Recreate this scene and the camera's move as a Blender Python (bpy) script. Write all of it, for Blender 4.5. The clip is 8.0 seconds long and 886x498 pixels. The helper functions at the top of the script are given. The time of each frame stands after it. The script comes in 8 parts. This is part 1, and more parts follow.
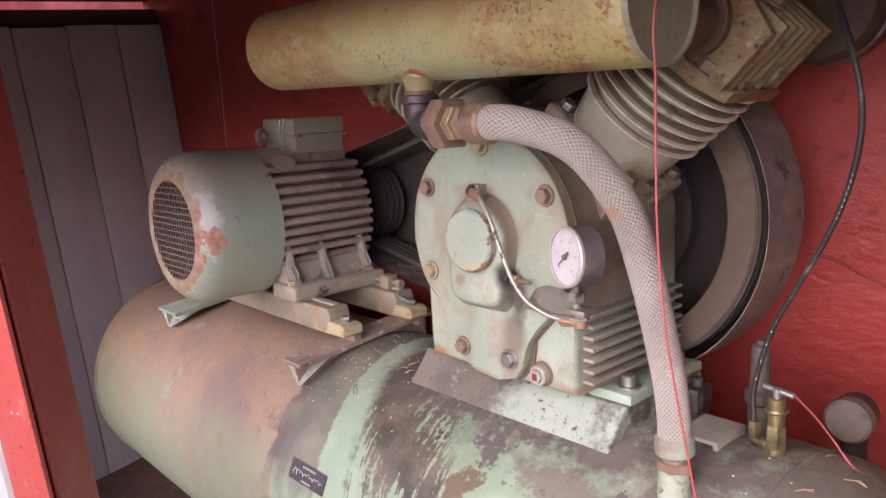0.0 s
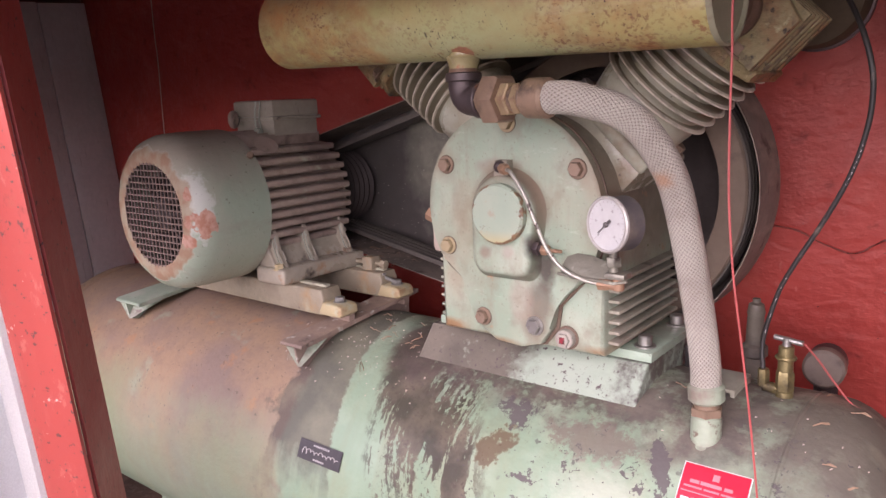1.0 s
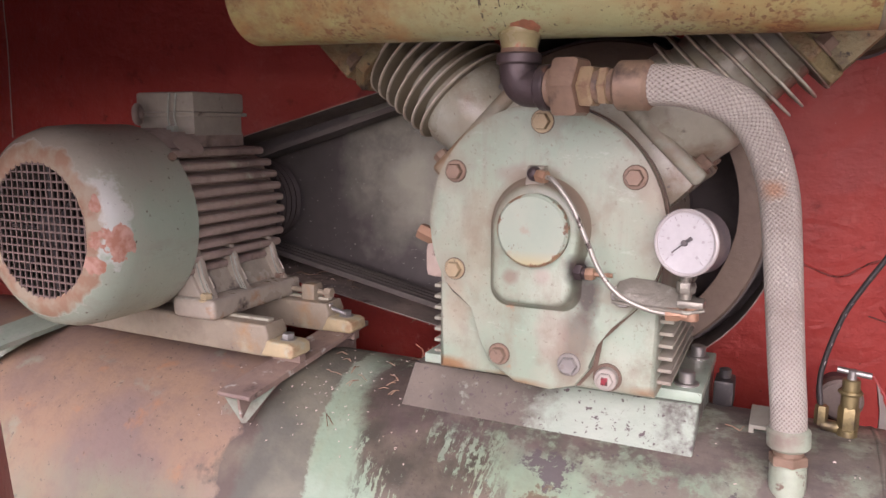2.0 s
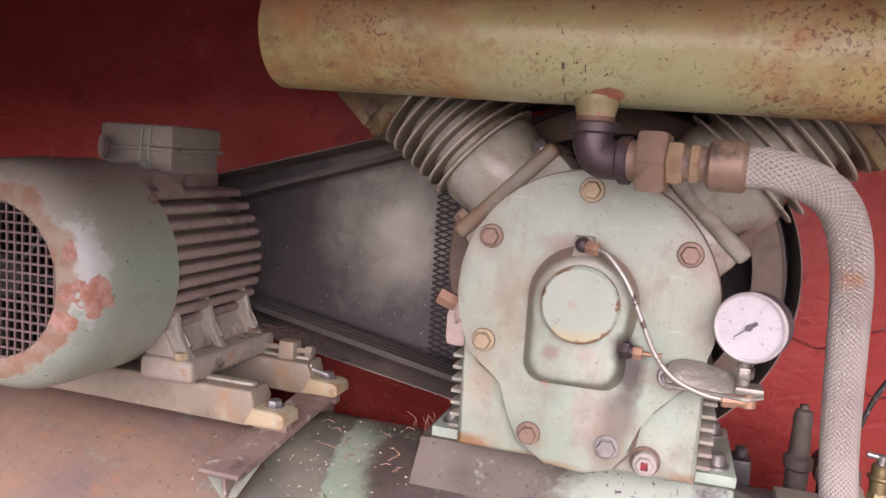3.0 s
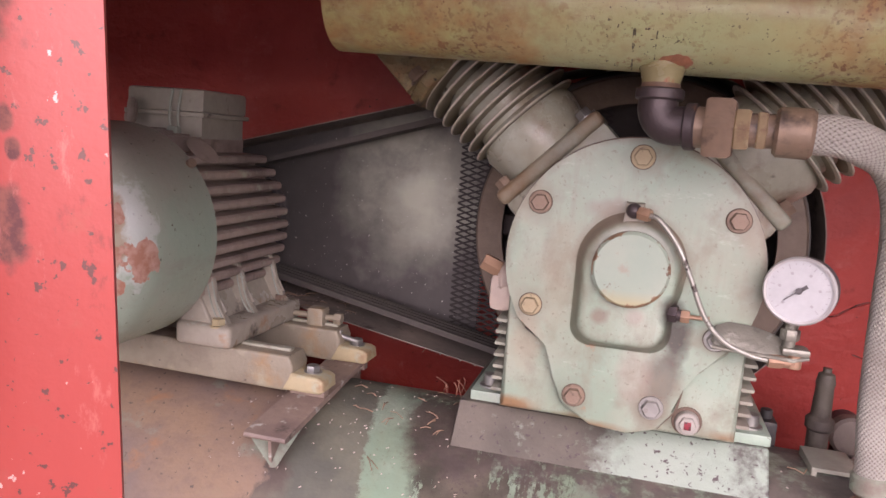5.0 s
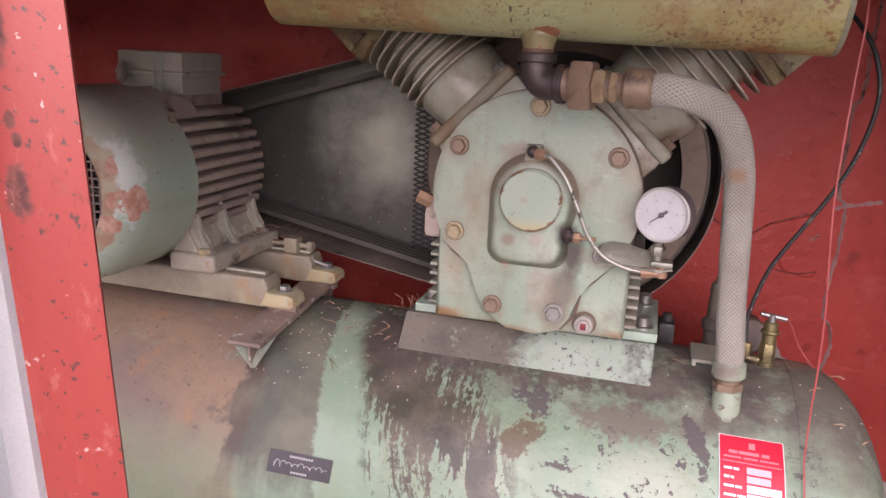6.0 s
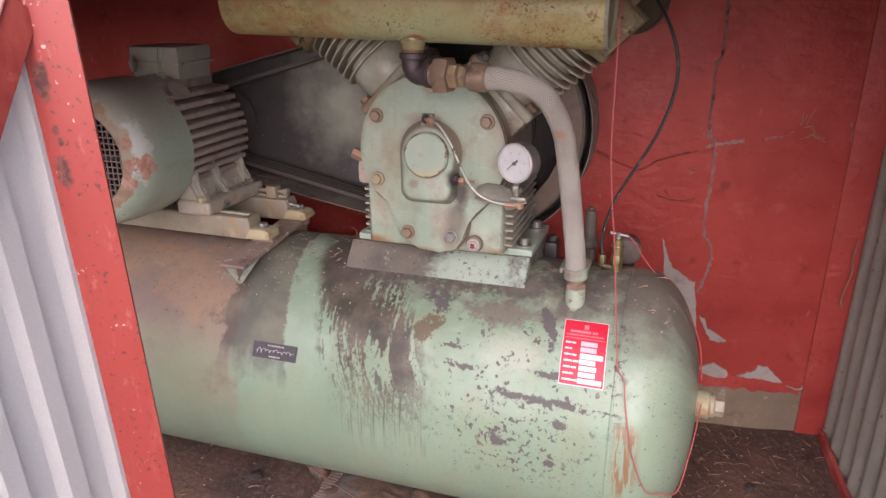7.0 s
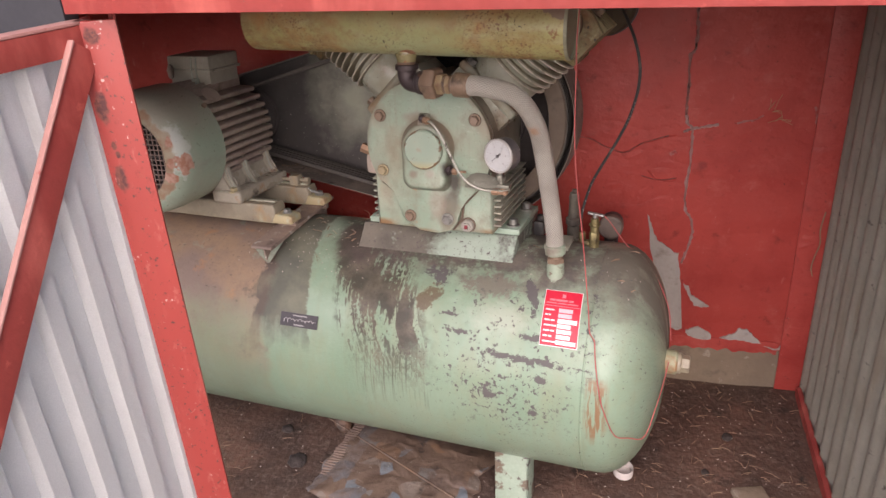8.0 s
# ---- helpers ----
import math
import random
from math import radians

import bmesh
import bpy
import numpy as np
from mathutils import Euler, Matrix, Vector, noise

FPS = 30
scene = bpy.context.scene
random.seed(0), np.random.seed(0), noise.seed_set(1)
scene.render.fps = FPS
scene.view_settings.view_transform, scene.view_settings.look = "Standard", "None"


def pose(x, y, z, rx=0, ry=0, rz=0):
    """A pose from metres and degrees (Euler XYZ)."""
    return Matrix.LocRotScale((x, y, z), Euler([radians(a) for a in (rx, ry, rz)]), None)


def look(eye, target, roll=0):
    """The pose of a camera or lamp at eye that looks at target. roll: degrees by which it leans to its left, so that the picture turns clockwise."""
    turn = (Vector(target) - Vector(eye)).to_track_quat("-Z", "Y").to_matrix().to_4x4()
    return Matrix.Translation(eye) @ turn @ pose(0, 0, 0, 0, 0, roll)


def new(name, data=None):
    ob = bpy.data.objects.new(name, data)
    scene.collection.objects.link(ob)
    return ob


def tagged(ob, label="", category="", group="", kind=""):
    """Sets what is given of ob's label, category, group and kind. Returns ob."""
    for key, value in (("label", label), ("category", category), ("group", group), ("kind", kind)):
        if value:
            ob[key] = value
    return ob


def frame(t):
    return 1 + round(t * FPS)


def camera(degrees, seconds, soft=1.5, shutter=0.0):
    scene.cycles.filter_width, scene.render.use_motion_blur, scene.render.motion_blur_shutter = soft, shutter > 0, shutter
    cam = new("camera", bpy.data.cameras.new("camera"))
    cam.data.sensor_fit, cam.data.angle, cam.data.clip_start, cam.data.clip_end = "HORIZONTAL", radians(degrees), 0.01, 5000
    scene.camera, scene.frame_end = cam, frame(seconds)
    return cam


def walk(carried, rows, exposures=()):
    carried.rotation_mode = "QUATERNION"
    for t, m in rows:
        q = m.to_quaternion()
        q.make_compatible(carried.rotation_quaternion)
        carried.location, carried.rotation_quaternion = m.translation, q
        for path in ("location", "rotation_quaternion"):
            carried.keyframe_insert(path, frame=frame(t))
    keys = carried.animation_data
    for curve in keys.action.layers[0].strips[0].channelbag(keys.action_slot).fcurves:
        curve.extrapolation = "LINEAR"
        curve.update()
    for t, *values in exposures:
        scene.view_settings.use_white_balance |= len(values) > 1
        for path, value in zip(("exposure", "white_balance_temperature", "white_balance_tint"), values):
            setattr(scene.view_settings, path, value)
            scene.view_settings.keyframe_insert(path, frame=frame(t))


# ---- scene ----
cam = camera(62.0, 8.0)
PATH = [
    (0, (0.859, -0.872, 1.312), (-0.598, 0.421, 0.856), -5.8),
    (0.5, (0.837, -1.01, 1.317), (-0.525, 0.371, 0.828), -5.6),
    (1, (0.709, -1.082, 1.313), (-0.51, 0.422, 0.811), -4.9),
    (1.2, (0.626, -1.084, 1.309), (-0.519, 0.477, 0.805), -4.6),
    (2.3, (0.24, -1.018, 1.255), (-0.488, 0.791, 0.809), -0.2),
    (2.5, (0.191, -1.011, 1.266), (-0.478, 0.821, 0.823), 0.7),
    (3, (0.102, -1.027, 1.291), (-0.466, 0.856, 0.926), 2.5),
    (3.5, (0.037, -1.031, 1.288), (-0.459, 0.877, 0.952), 3.7),
    (4, (-0.012, -1.044, 1.275), (-0.492, 0.868, 0.94), 3.9),
    (4.2, (-0.026, -1.049, 1.273), (-0.499, 0.863, 0.927), 3.8),
    (5.3, (0.02, -1.102, 1.272), (-0.462, 0.78, 0.795), 2.9),
    (5.5, (0.062, -1.131, 1.287), (-0.436, 0.734, 0.765), 2.4),
    (6, (0.183, -1.244, 1.348), (-0.323, 0.587, 0.724), 1.5),
    (6.5, (0.363, -1.423, 1.43), (-0.192, 0.356, 0.703), -0.0),
    (7, (0.561, -1.594, 1.513), (-0.029, 0.146, 0.724), -1.5),
    (7.5, (0.704, -1.706, 1.59), (0.075, -0.003, 0.751), -2.9),
    (8, (0.735, -1.781, 1.646), (0.063, -0.106, 0.784), -3.8),
]
EXPOSURE = [(0.0, 1.32, 6450, 32), (1.2, 1.22, 6450, 32), (2.5, 1.24, 6450, 33), (3.5, 1.34, 6450, 37), (4.2, 1.28, 6450, 37), (5.5, 1.01, 6450, 31), (6.5, 0.82, 6400, 29), (8.0, 0.82, 6700, 21)]
walk(cam, [(t, look(eye, target, roll)) for t, eye, target, roll in PATH], EXPOSURE)

FLOOR = -0.06

# ---- world and light ----
world = bpy.data.worlds.new("overcast_sky")
scene.world = world
world.use_nodes = True
wn = world.node_tree
sky = wn.nodes.new("ShaderNodeTexSky")
sky.sky_type = "NISHITA"
sky.sun_disc = False
sky.sun_elevation = radians(35)
sky.sun_rotation = radians(165)
sky.dust_density = 2.0
sky.air_density = 1.0
bg = wn.nodes["Background"]
bg.inputs["Strength"].default_value = 0.085
wn.links.new(sky.outputs[0], bg.inputs["Color"])
sun_data = bpy.data.lights.new("sun", "SUN")
sun_data.energy, sun_data.angle, sun_data.color = 3.0, radians(84), (1.0, 0.97, 0.95)
sun = new("sun", sun_data)
sun.matrix_world = look((0.8, -4.85, 4.05), (0, 0, 0.6))

# ---- node materials ----


def nodes_of(name):
    m = bpy.data.materials.new(name)
    m.use_nodes = True
    nt = m.node_tree
    return m, nt, nt.nodes["Principled BSDF"]


def link(nt, a, b):
    nt.links.new(a, b)


def coords(nt, stretch=(1, 1, 1), shift=(0, 0, 0)):
    tc = nt.nodes.new("ShaderNodeTexCoord")
    mp = nt.nodes.new("ShaderNodeMapping")
    mp.inputs["Scale"].default_value = stretch
    mp.inputs["Location"].default_value = shift
    link(nt, tc.outputs["Object"], mp.inputs["Vector"])
    return mp.outputs["Vector"]


def noise_mask(nt, scale, lo, hi, detail=6.0, stretch=(1, 1, 1), shift=(0, 0, 0), rough=0.6):
    n = nt.nodes.new("ShaderNodeTexNoise")
    n.inputs["Scale"].default_value = scale
    n.inputs["Detail"].default_value = detail
    n.inputs["Roughness"].default_value = rough
    link(nt, coords(nt, stretch, shift), n.inputs["Vector"])
    r = nt.nodes.new("ShaderNodeMapRange")
    r.inputs["From Min"].default_value = lo
    r.inputs["From Max"].default_value = hi
    link(nt, n.outputs["Fac"], r.inputs["Value"])
    return r.outputs["Result"]


def mixed(nt, fac, a, b):
    x = nt.nodes.new("ShaderNodeMix")
    x.data_type = "RGBA"
    if isinstance(fac, (int, float)):
        x.inputs[0].default_value = fac
    else:
        link(nt, fac, x.inputs[0])
    for sock, v in ((x.inputs[6], a), (x.inputs[7], b)):
        if isinstance(v, tuple):
            sock.default_value = (*v, 1)
        else:
            link(nt, v, sock)
    return x.outputs[2]


def maths(nt, op, a, b=0.0, c=None):
    x = nt.nodes.new("ShaderNodeMath")
    x.operation = op
    for sock, v in zip(x.inputs, (a, b, c)):
        if v is None:
            continue
        if isinstance(v, (int, float)):
            sock.default_value = v
        else:
            link(nt, v, sock)
    return x.outputs[0]


def ramp(nt, value, lo, hi, a=0.0, b=1.0):
    r = nt.nodes.new("ShaderNodeMapRange")
    for key, v in (("From Min", lo), ("From Max", hi), ("To Min", a), ("To Max", b)):
        r.inputs[key].default_value = v
    link(nt, value, r.inputs["Value"])
    return r.outputs["Result"]


def bumped(nt, bsdf, height, strength, distance=0.002):
    b = nt.nodes.new("ShaderNodeBump")
    b.inputs["Strength"].default_value = strength
    b.inputs["Distance"].default_value = distance
    link(nt, height, b.inputs["Height"])
    link(nt, b.outputs["Normal"], bsdf.inputs["Normal"])


def surface(name, base, alt, layers=(), rough=(0.45, 0.7), metallic=0.0, grain=60.0, bump=0.25, broad=4.0, specular=0.5, relief=0.0, relief_scale=7.0):
    """base and alt vary broadly; each layer: colour, scale, lo, hi, stretch, shift."""
    m, nt, p = nodes_of(name)
    col = mixed(nt, noise_mask(nt, broad, 0.3, 0.7), base, alt)
    fine = noise_mask(nt, grain, 0.35, 0.65, 4.0)
    col = mixed(nt, maths(nt, "MULTIPLY", fine, 0.25), col, tuple(c * 0.6 for c in base))
    for lay in layers:
        colour, scale, lo, hi = lay[:4]
        stretch = lay[4] if len(lay) > 4 else (1, 1, 1)
        shift = lay[5] if len(lay) > 5 else (scale * 0.37, scale * 0.11, 0.3)
        col = mixed(nt, noise_mask(nt, scale, lo, hi, 8.0, stretch, shift), col, colour)
    link(nt, col, p.inputs["Base Color"])
    link(nt, ramp(nt, noise_mask(nt, broad * 2.5, 0.3, 0.7), 0, 1, rough[0], rough[1]), p.inputs["Roughness"])
    p.inputs["Metallic"].default_value = metallic
    p.inputs["Specular IOR Level"].default_value = specular
    if bump:
        h = fine
        if relief:
            h = maths(nt, "ADD", fine, maths(nt, "MULTIPLY", noise_mask(nt, relief_scale, 0.2, 0.8, 5.0, (1, 1, 1.8)), relief))
        bumped(nt, p, h, bump, 0.0015)
    return m


GREEN, GREEN2 = (0.295, 0.40, 0.315), (0.35, 0.435, 0.355)
GRIME, DUST, RUST = (0.055, 0.042, 0.036), (0.20, 0.165, 0.135), (0.30, 0.115, 0.045)

M = {}
M["pump_green"] = surface("pump_green", GREEN2, (0.31, 0.41, 0.32), [
    ((0.46, 0.48, 0.42), 9, 0.55, 0.75), (DUST, 6, 0.56, 0.78), (GRIME, 14, 0.64, 0.72), ((0.13, 0.10, 0.08), 110, 0.66, 0.69), (RUST, 22, 0.70, 0.75)], (0.25, 0.5), bump=0.3)
M["barrel_paint"] = surface("barrel_paint", (0.43, 0.43, 0.345), (0.34, 0.315, 0.235), [
    ((0.43, 0.45, 0.38), 8, 0.52, 0.7), ((0.24, 0.185, 0.13), 11, 0.54, 0.7), (GRIME, 18, 0.62, 0.7), ((0.13, 0.10, 0.08), 110, 0.66, 0.69)], (0.2, 0.42), bump=0.3)
M["pump_dusty"] = surface("pump_dusty", (0.36, 0.37, 0.30), (0.29, 0.27, 0.21), [
    (DUST, 7, 0.42, 0.7), (GRIME, 9, 0.58, 0.72), (RUST, 16, 0.70, 0.76)], (0.5, 0.75), bump=0.4)
M["motor_dusty"] = surface("motor_dusty", (0.33, 0.25, 0.22), (0.40, 0.325, 0.255), [
    ((0.17, 0.125, 0.11), 9, 0.52, 0.75),
    (GRIME, 12, 0.60, 0.76), ((0.40, 0.40, 0.30), 18, 0.60, 0.7)], (0.5, 0.75), bump=0.4)
M["box_olive"] = surface("box_olive", (0.34, 0.31, 0.255), (0.39, 0.36, 0.30), [(GRIME, 20, 0.64, 0.72)], (0.35, 0.5), bump=0.2)
M["foot_paint"] = surface("foot_paint", (0.36, 0.325, 0.26), (0.41, 0.36, 0.29), [(GRIME, 16, 0.60, 0.72), ((0.36, 0.19, 0.09), 13, 0.60, 0.70), ((0.46, 0.49, 0.42), 24, 0.64, 0.7)], (0.18, 0.4), bump=0.25)
M["motor_gloss"] = surface("motor_gloss", (0.40, 0.43, 0.37), (0.36, 0.38, 0.32), [], (0.12, 0.22), bump=0.05)
M["rail_tan"] = surface("rail_tan", (0.34, 0.295, 0.215), (0.27, 0.225, 0.165), [
    ((0.17, 0.13, 0.10), 9, 0.54, 0.78), ((0.43, 0.385, 0.26), 13, 0.56, 0.74), ((0.33, 0.21, 0.11), 15, 0.56, 0.70), ((0.25, 0.14, 0.075), 34, 0.64, 0.72), (GRIME, 70, 0.66, 0.71)], (0.35, 0.6), bump=0.5)
M["pad_cream"] = surface("pad_cream", (0.50, 0.43, 0.26), (0.43, 0.34, 0.20), [((0.31, 0.20, 0.11), 24, 0.58, 0.7), ((0.40, 0.42, 0.32), 17, 0.58, 0.7)], (0.35, 0.55), bump=0.4)
M["strip_green"] = surface("strip_green", (0.42, 0.43, 0.34), (0.36, 0.33, 0.25), [((0.22, 0.17, 0.13), 22, 0.56, 0.68)], (0.3, 0.5), bump=0.3)
M["collar_green"] = surface("collar_green", (0.27, 0.325, 0.245), (0.32, 0.37, 0.285), [((0.17, 0.14, 0.11), 22, 0.56, 0.68), (DUST, 14, 0.55, 0.72), ((0.15, 0.11, 0.085), 40, 0.64, 0.68)], (0.3, 0.5), bump=0.3)
M["bare_steel"] = surface("bare_steel", (0.27, 0.26, 0.215), (0.20, 0.19, 0.155), [(GRIME, 24, 0.58, 0.68), ((0.46, 0.47, 0.39), 30, 0.6, 0.7)], (0.28, 0.5), 0.45, bump=0.4)
M["nut_copper"] = surface("nut_copper", (0.42, 0.265, 0.175), (0.33, 0.19, 0.12), [(GRIME, 60, 0.60, 0.7)], (0.3, 0.5), 0.4, bump=0.3)
M["boss_rose"] = surface("boss_rose", (0.46, 0.36, 0.31), (0.39, 0.34, 0.28), [((0.25, 0.17, 0.13), 18, 0.56, 0.7), (GRIME, 30, 0.62, 0.7)], (0.35, 0.55), bump=0.4)
M["head_rust"] = surface("head_rust", (0.215, 0.18, 0.09), (0.29, 0.245, 0.13), [
    ((0.23, 0.115, 0.05), 12, 0.47, 0.64), ((0.06, 0.042, 0.03), 17, 0.54, 0.66), ((0.40, 0.37, 0.22), 30, 0.62, 0.70), ((0.035, 0.026, 0.02), 60, 0.60, 0.68)], (0.4, 0.7), bump=0.9, relief=2.0, relief_scale=40.0)
M["pipe_rust"] = surface("pipe_rust", (0.115, 0.065, 0.045), (0.17, 0.095, 0.06), [((0.05, 0.035, 0.028), 14, 0.5, 0.66), ((0.30, 0.22, 0.13), 26, 0.63, 0.7)], (0.5, 0.75), 0.1, bump=0.5)
M["rusty_olive"] = surface("rusty_olive", (0.28, 0.255, 0.14), (0.35, 0.31, 0.18), [
    ((0.28, 0.17, 0.09), 9, 0.46, 0.66), ((0.24, 0.115, 0.055), 18, 0.55, 0.66), ((0.09, 0.06, 0.04), 25, 0.58, 0.68), ((0.42, 0.42, 0.28), 16, 0.64, 0.72)], (0.35, 0.6), bump=0.45)
M["end_olive"] = surface("end_olive", (0.30, 0.31, 0.22), (0.25, 0.235, 0.16), [((0.16, 0.10, 0.075), 10, 0.58, 0.68), ((0.44, 0.44, 0.34), 22, 0.64, 0.7)], (0.4, 0.6), bump=0.35)
M["boss_yellow"] = surface("boss_yellow", (0.33, 0.31, 0.165), (0.25, 0.20, 0.10), [((0.30, 0.12, 0.06), 26, 0.58, 0.66), (GRIME, 18, 0.6, 0.7)], (0.15, 0.35), bump=0.3)
M["cap_brown"] = surface("cap_brown", (0.165, 0.13, 0.11), (0.21, 0.17, 0.14), [(GRIME, 14, 0.56, 0.72)], (0.5, 0.75), bump=0.4)
M["socket_tan"] = surface("socket_tan", (0.36, 0.33, 0.20), (0.30, 0.33, 0.23), [((0.30, 0.17, 0.085), 18, 0.5, 0.62), (GRIME, 24, 0.60, 0.70)], (0.4, 0.65), bump=0.4)
M["valve_dark"] = surface("valve_dark", (0.10, 0.085, 0.068), (0.14, 0.12, 0.095), [(GRIME, 16, 0.5, 0.7)], (0.5, 0.7), bump=0.3)
M["worn_brass"] = surface("worn_brass", (0.48, 0.38, 0.22), (0.34, 0.22, 0.15), [((0.28, 0.17, 0.12), 22, 0.5, 0.6), ((0.62, 0.56, 0.38), 40, 0.62, 0.7)], (0.3, 0.5), 0.5, bump=0.3)
M["plug_grey"] = surface("plug_grey", (0.42, 0.40, 0.36), (0.34, 0.31, 0.27), [(GRIME, 50, 0.58, 0.7)], (0.4, 0.6), 0.2, bump=0.3)
M["flange_paint"] = surface("flange_paint", (0.355, 0.37, 0.295), (0.30, 0.28, 0.205), [((0.25, 0.17, 0.10), 8, 0.42, 0.60), (GRIME, 13, 0.58, 0.68), (DUST, 9, 0.5, 0.72), (GRIME, 22, 0.60, 0.70), ((0.40, 0.22, 0.10), 10, 0.64, 0.72)], (0.4, 0.65), bump=0.4)
M["filter_dark"] = surface("filter_dark", (0.055, 0.04, 0.026), (0.085, 0.062, 0.04), [(GRIME, 12, 0.5, 0.7)], (0.75, 0.9), bump=0.3, specular=0.25)
M["bolt_pale"] = surface("bolt_pale", (0.40, 0.34, 0.21), (0.33, 0.24, 0.15), [(GRIME, 60, 0.58, 0.7)], (0.4, 0.6), 0.3, bump=0.4)
M["gasket"] = surface("gasket", (0.10, 0.07, 0.055), (0.16, 0.11, 0.08), [], (0.7, 0.9), bump=0.3)
M["ink_grey_dark"] = surface("ink_grey_dark", (0.10, 0.09, 0.09), (0.14, 0.13, 0.13), [], (0.5, 0.6), bump=0)
M["ink_grey"] = surface("ink_grey", (0.36, 0.34, 0.34), (0.42, 0.40, 0.40), [], (0.5, 0.6), bump=0)
M["bracket_green"] = surface("bracket_green", (0.31, 0.225, 0.18), (0.25, 0.18, 0.145), [((0.15, 0.105, 0.095), 7, 0.50, 0.70), (GRIME, 18, 0.6, 0.7), ((0.5, 0.48, 0.42), 30, 0.6, 0.68)], (0.45, 0.7), bump=0.35)
M["mesh_dark"] = surface("mesh_dark", (0.035, 0.028, 0.028), (0.05, 0.04, 0.038), [], (0.6, 0.8), 0.2, bump=0)
# Shade inside the belt guard is put into this near-black tone.
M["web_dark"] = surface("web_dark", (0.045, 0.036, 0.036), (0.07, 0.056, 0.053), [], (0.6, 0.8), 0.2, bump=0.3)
M["belt_rubber"] = surface("belt_rubber", (0.07, 0.06, 0.055), (0.11, 0.095, 0.085), [], (0.8, 0.95), bump=0.2)
M["guard_rim"] = surface("guard_rim", (0.18, 0.15, 0.13), (0.26, 0.215, 0.185), [
    (DUST, 12, 0.55, 0.75), ((0.34, 0.27, 0.22), 7, 0.50, 0.70, (1, 1, 3)), ((0.09, 0.06, 0.05), 20, 0.60, 0.70)], (0.6, 0.85), 0.1, bump=0.3)
M["flywheel_iron"] = surface("flywheel_iron", (0.16, 0.118, 0.09), (0.205, 0.155, 0.118), [
    (GRIME, 8, 0.6, 0.75)], (0.5, 0.75), 0.3, bump=0.3)
M["grille_iron"] = surface("grille_iron", (0.17, 0.12, 0.105), (0.23, 0.165, 0.14), [], (0.6, 0.8), 0.2, bump=0.2)
M["dark_iron"] = surface("dark_iron", (0.055, 0.043, 0.045), (0.085, 0.062, 0.062), [
    ((0.16, 0.08, 0.05), 20, 0.62, 0.72)], (0.35, 0.6), 0.4, bump=0.3)
M["copper_brown"] = surface("copper_brown", (0.225, 0.15, 0.11), (0.29, 0.205, 0.135), [
    (GRIME, 18, 0.56, 0.70), ((0.44, 0.36, 0.26), 30, 0.62, 0.72)], (0.4, 0.6), 0.3, bump=0.3)
M["old_brass"] = surface("old_brass", (0.30, 0.25, 0.12), (0.22, 0.17, 0.09), [(GRIME, 25, 0.5, 0.7)], (0.3, 0.5), 0.7, bump=0.3)
M["bolt_rust"] = surface("bolt_rust", (0.235, 0.16, 0.118), (0.29, 0.215, 0.155), [(GRIME, 60, 0.58, 0.7)], (0.45, 0.65), 0.3, bump=0.4)
M["zinc"] = surface("zinc", (0.42, 0.41, 0.39), (0.32, 0.31, 0.29), [(DUST, 40, 0.6, 0.75)], (0.3, 0.5), 0.8, bump=0.2)
M["steel_tube"] = surface("steel_tube", (0.42, 0.41, 0.36), (0.33, 0.32, 0.28), [(GRIME, 60, 0.60, 0.66)], (0.35, 0.5), 0.6, bump=0.1)
M["black_plastic"] = surface("black_plastic", (0.022, 0.02, 0.02), (0.035, 0.03, 0.03), [(DUST, 12, 0.58, 0.8)], (0.4, 0.65), bump=0.15)
M["white_dial"] = surface("white_dial", (0.52, 0.52, 0.52), (0.47, 0.47, 0.47), [], (0.5, 0.6), bump=0)
M["red_wire"] = surface("red_wire", (0.47, 0.10, 0.095), (0.36, 0.075, 0.07), [], (0.35, 0.5), bump=0)
M["label_red"] = surface("label_red", (0.62, 0.02, 0.05), (0.56, 0.02, 0.045), [], (0.3, 0.45), bump=0)
M["sight_red"] = surface("sight_red", (0.30, 0.03, 0.045), (0.20, 0.02, 0.03), [((0.05, 0.02, 0.02), 200, 0.5, 0.6)], (0.3, 0.45), bump=0)
M["label_white"] = surface("label_white", (0.76, 0.72, 0.71), (0.70, 0.66, 0.65), [], (0.4, 0.5), bump=0)
M["label_pink"] = surface("label_pink", (0.66, 0.24, 0.27), (0.60, 0.18, 0.21), [], (0.4, 0.5), bump=0)
M["label_lilac"] = surface("label_lilac", (0.52, 0.48, 0.52), (0.46, 0.42, 0.46), [], (0.4, 0.5), bump=0)
M["plate_black"] = surface("plate_black", (0.045, 0.04, 0.045), (0.07, 0.06, 0.065), [], (0.3, 0.5), 0.3, bump=0.1)
M["plate_silver"] = surface("plate_silver", (0.45, 0.43, 0.42), (0.38, 0.36, 0.35), [], (0.4, 0.5), 0.4, bump=0)
M["red_paint"] = surface("red_paint", (0.39, 0.066, 0.056), (0.33, 0.055, 0.047), [
    ((0.60, 0.15, 0.12), 8, 0.5, 0.75, (1, 1, 0.3)), ((0.13, 0.05, 0.04), 5, 0.69, 0.74), ((0.60, 0.14, 0.11), 25, 0.62, 0.75), ((0.22, 0.08, 0.06), 60, 0.70, 0.73), ((0.10, 0.04, 0.035), 13, 0.70, 0.75), ((0.62, 0.5, 0.45), 70, 0.76, 0.79)], (0.35, 0.55), bump=0.35)


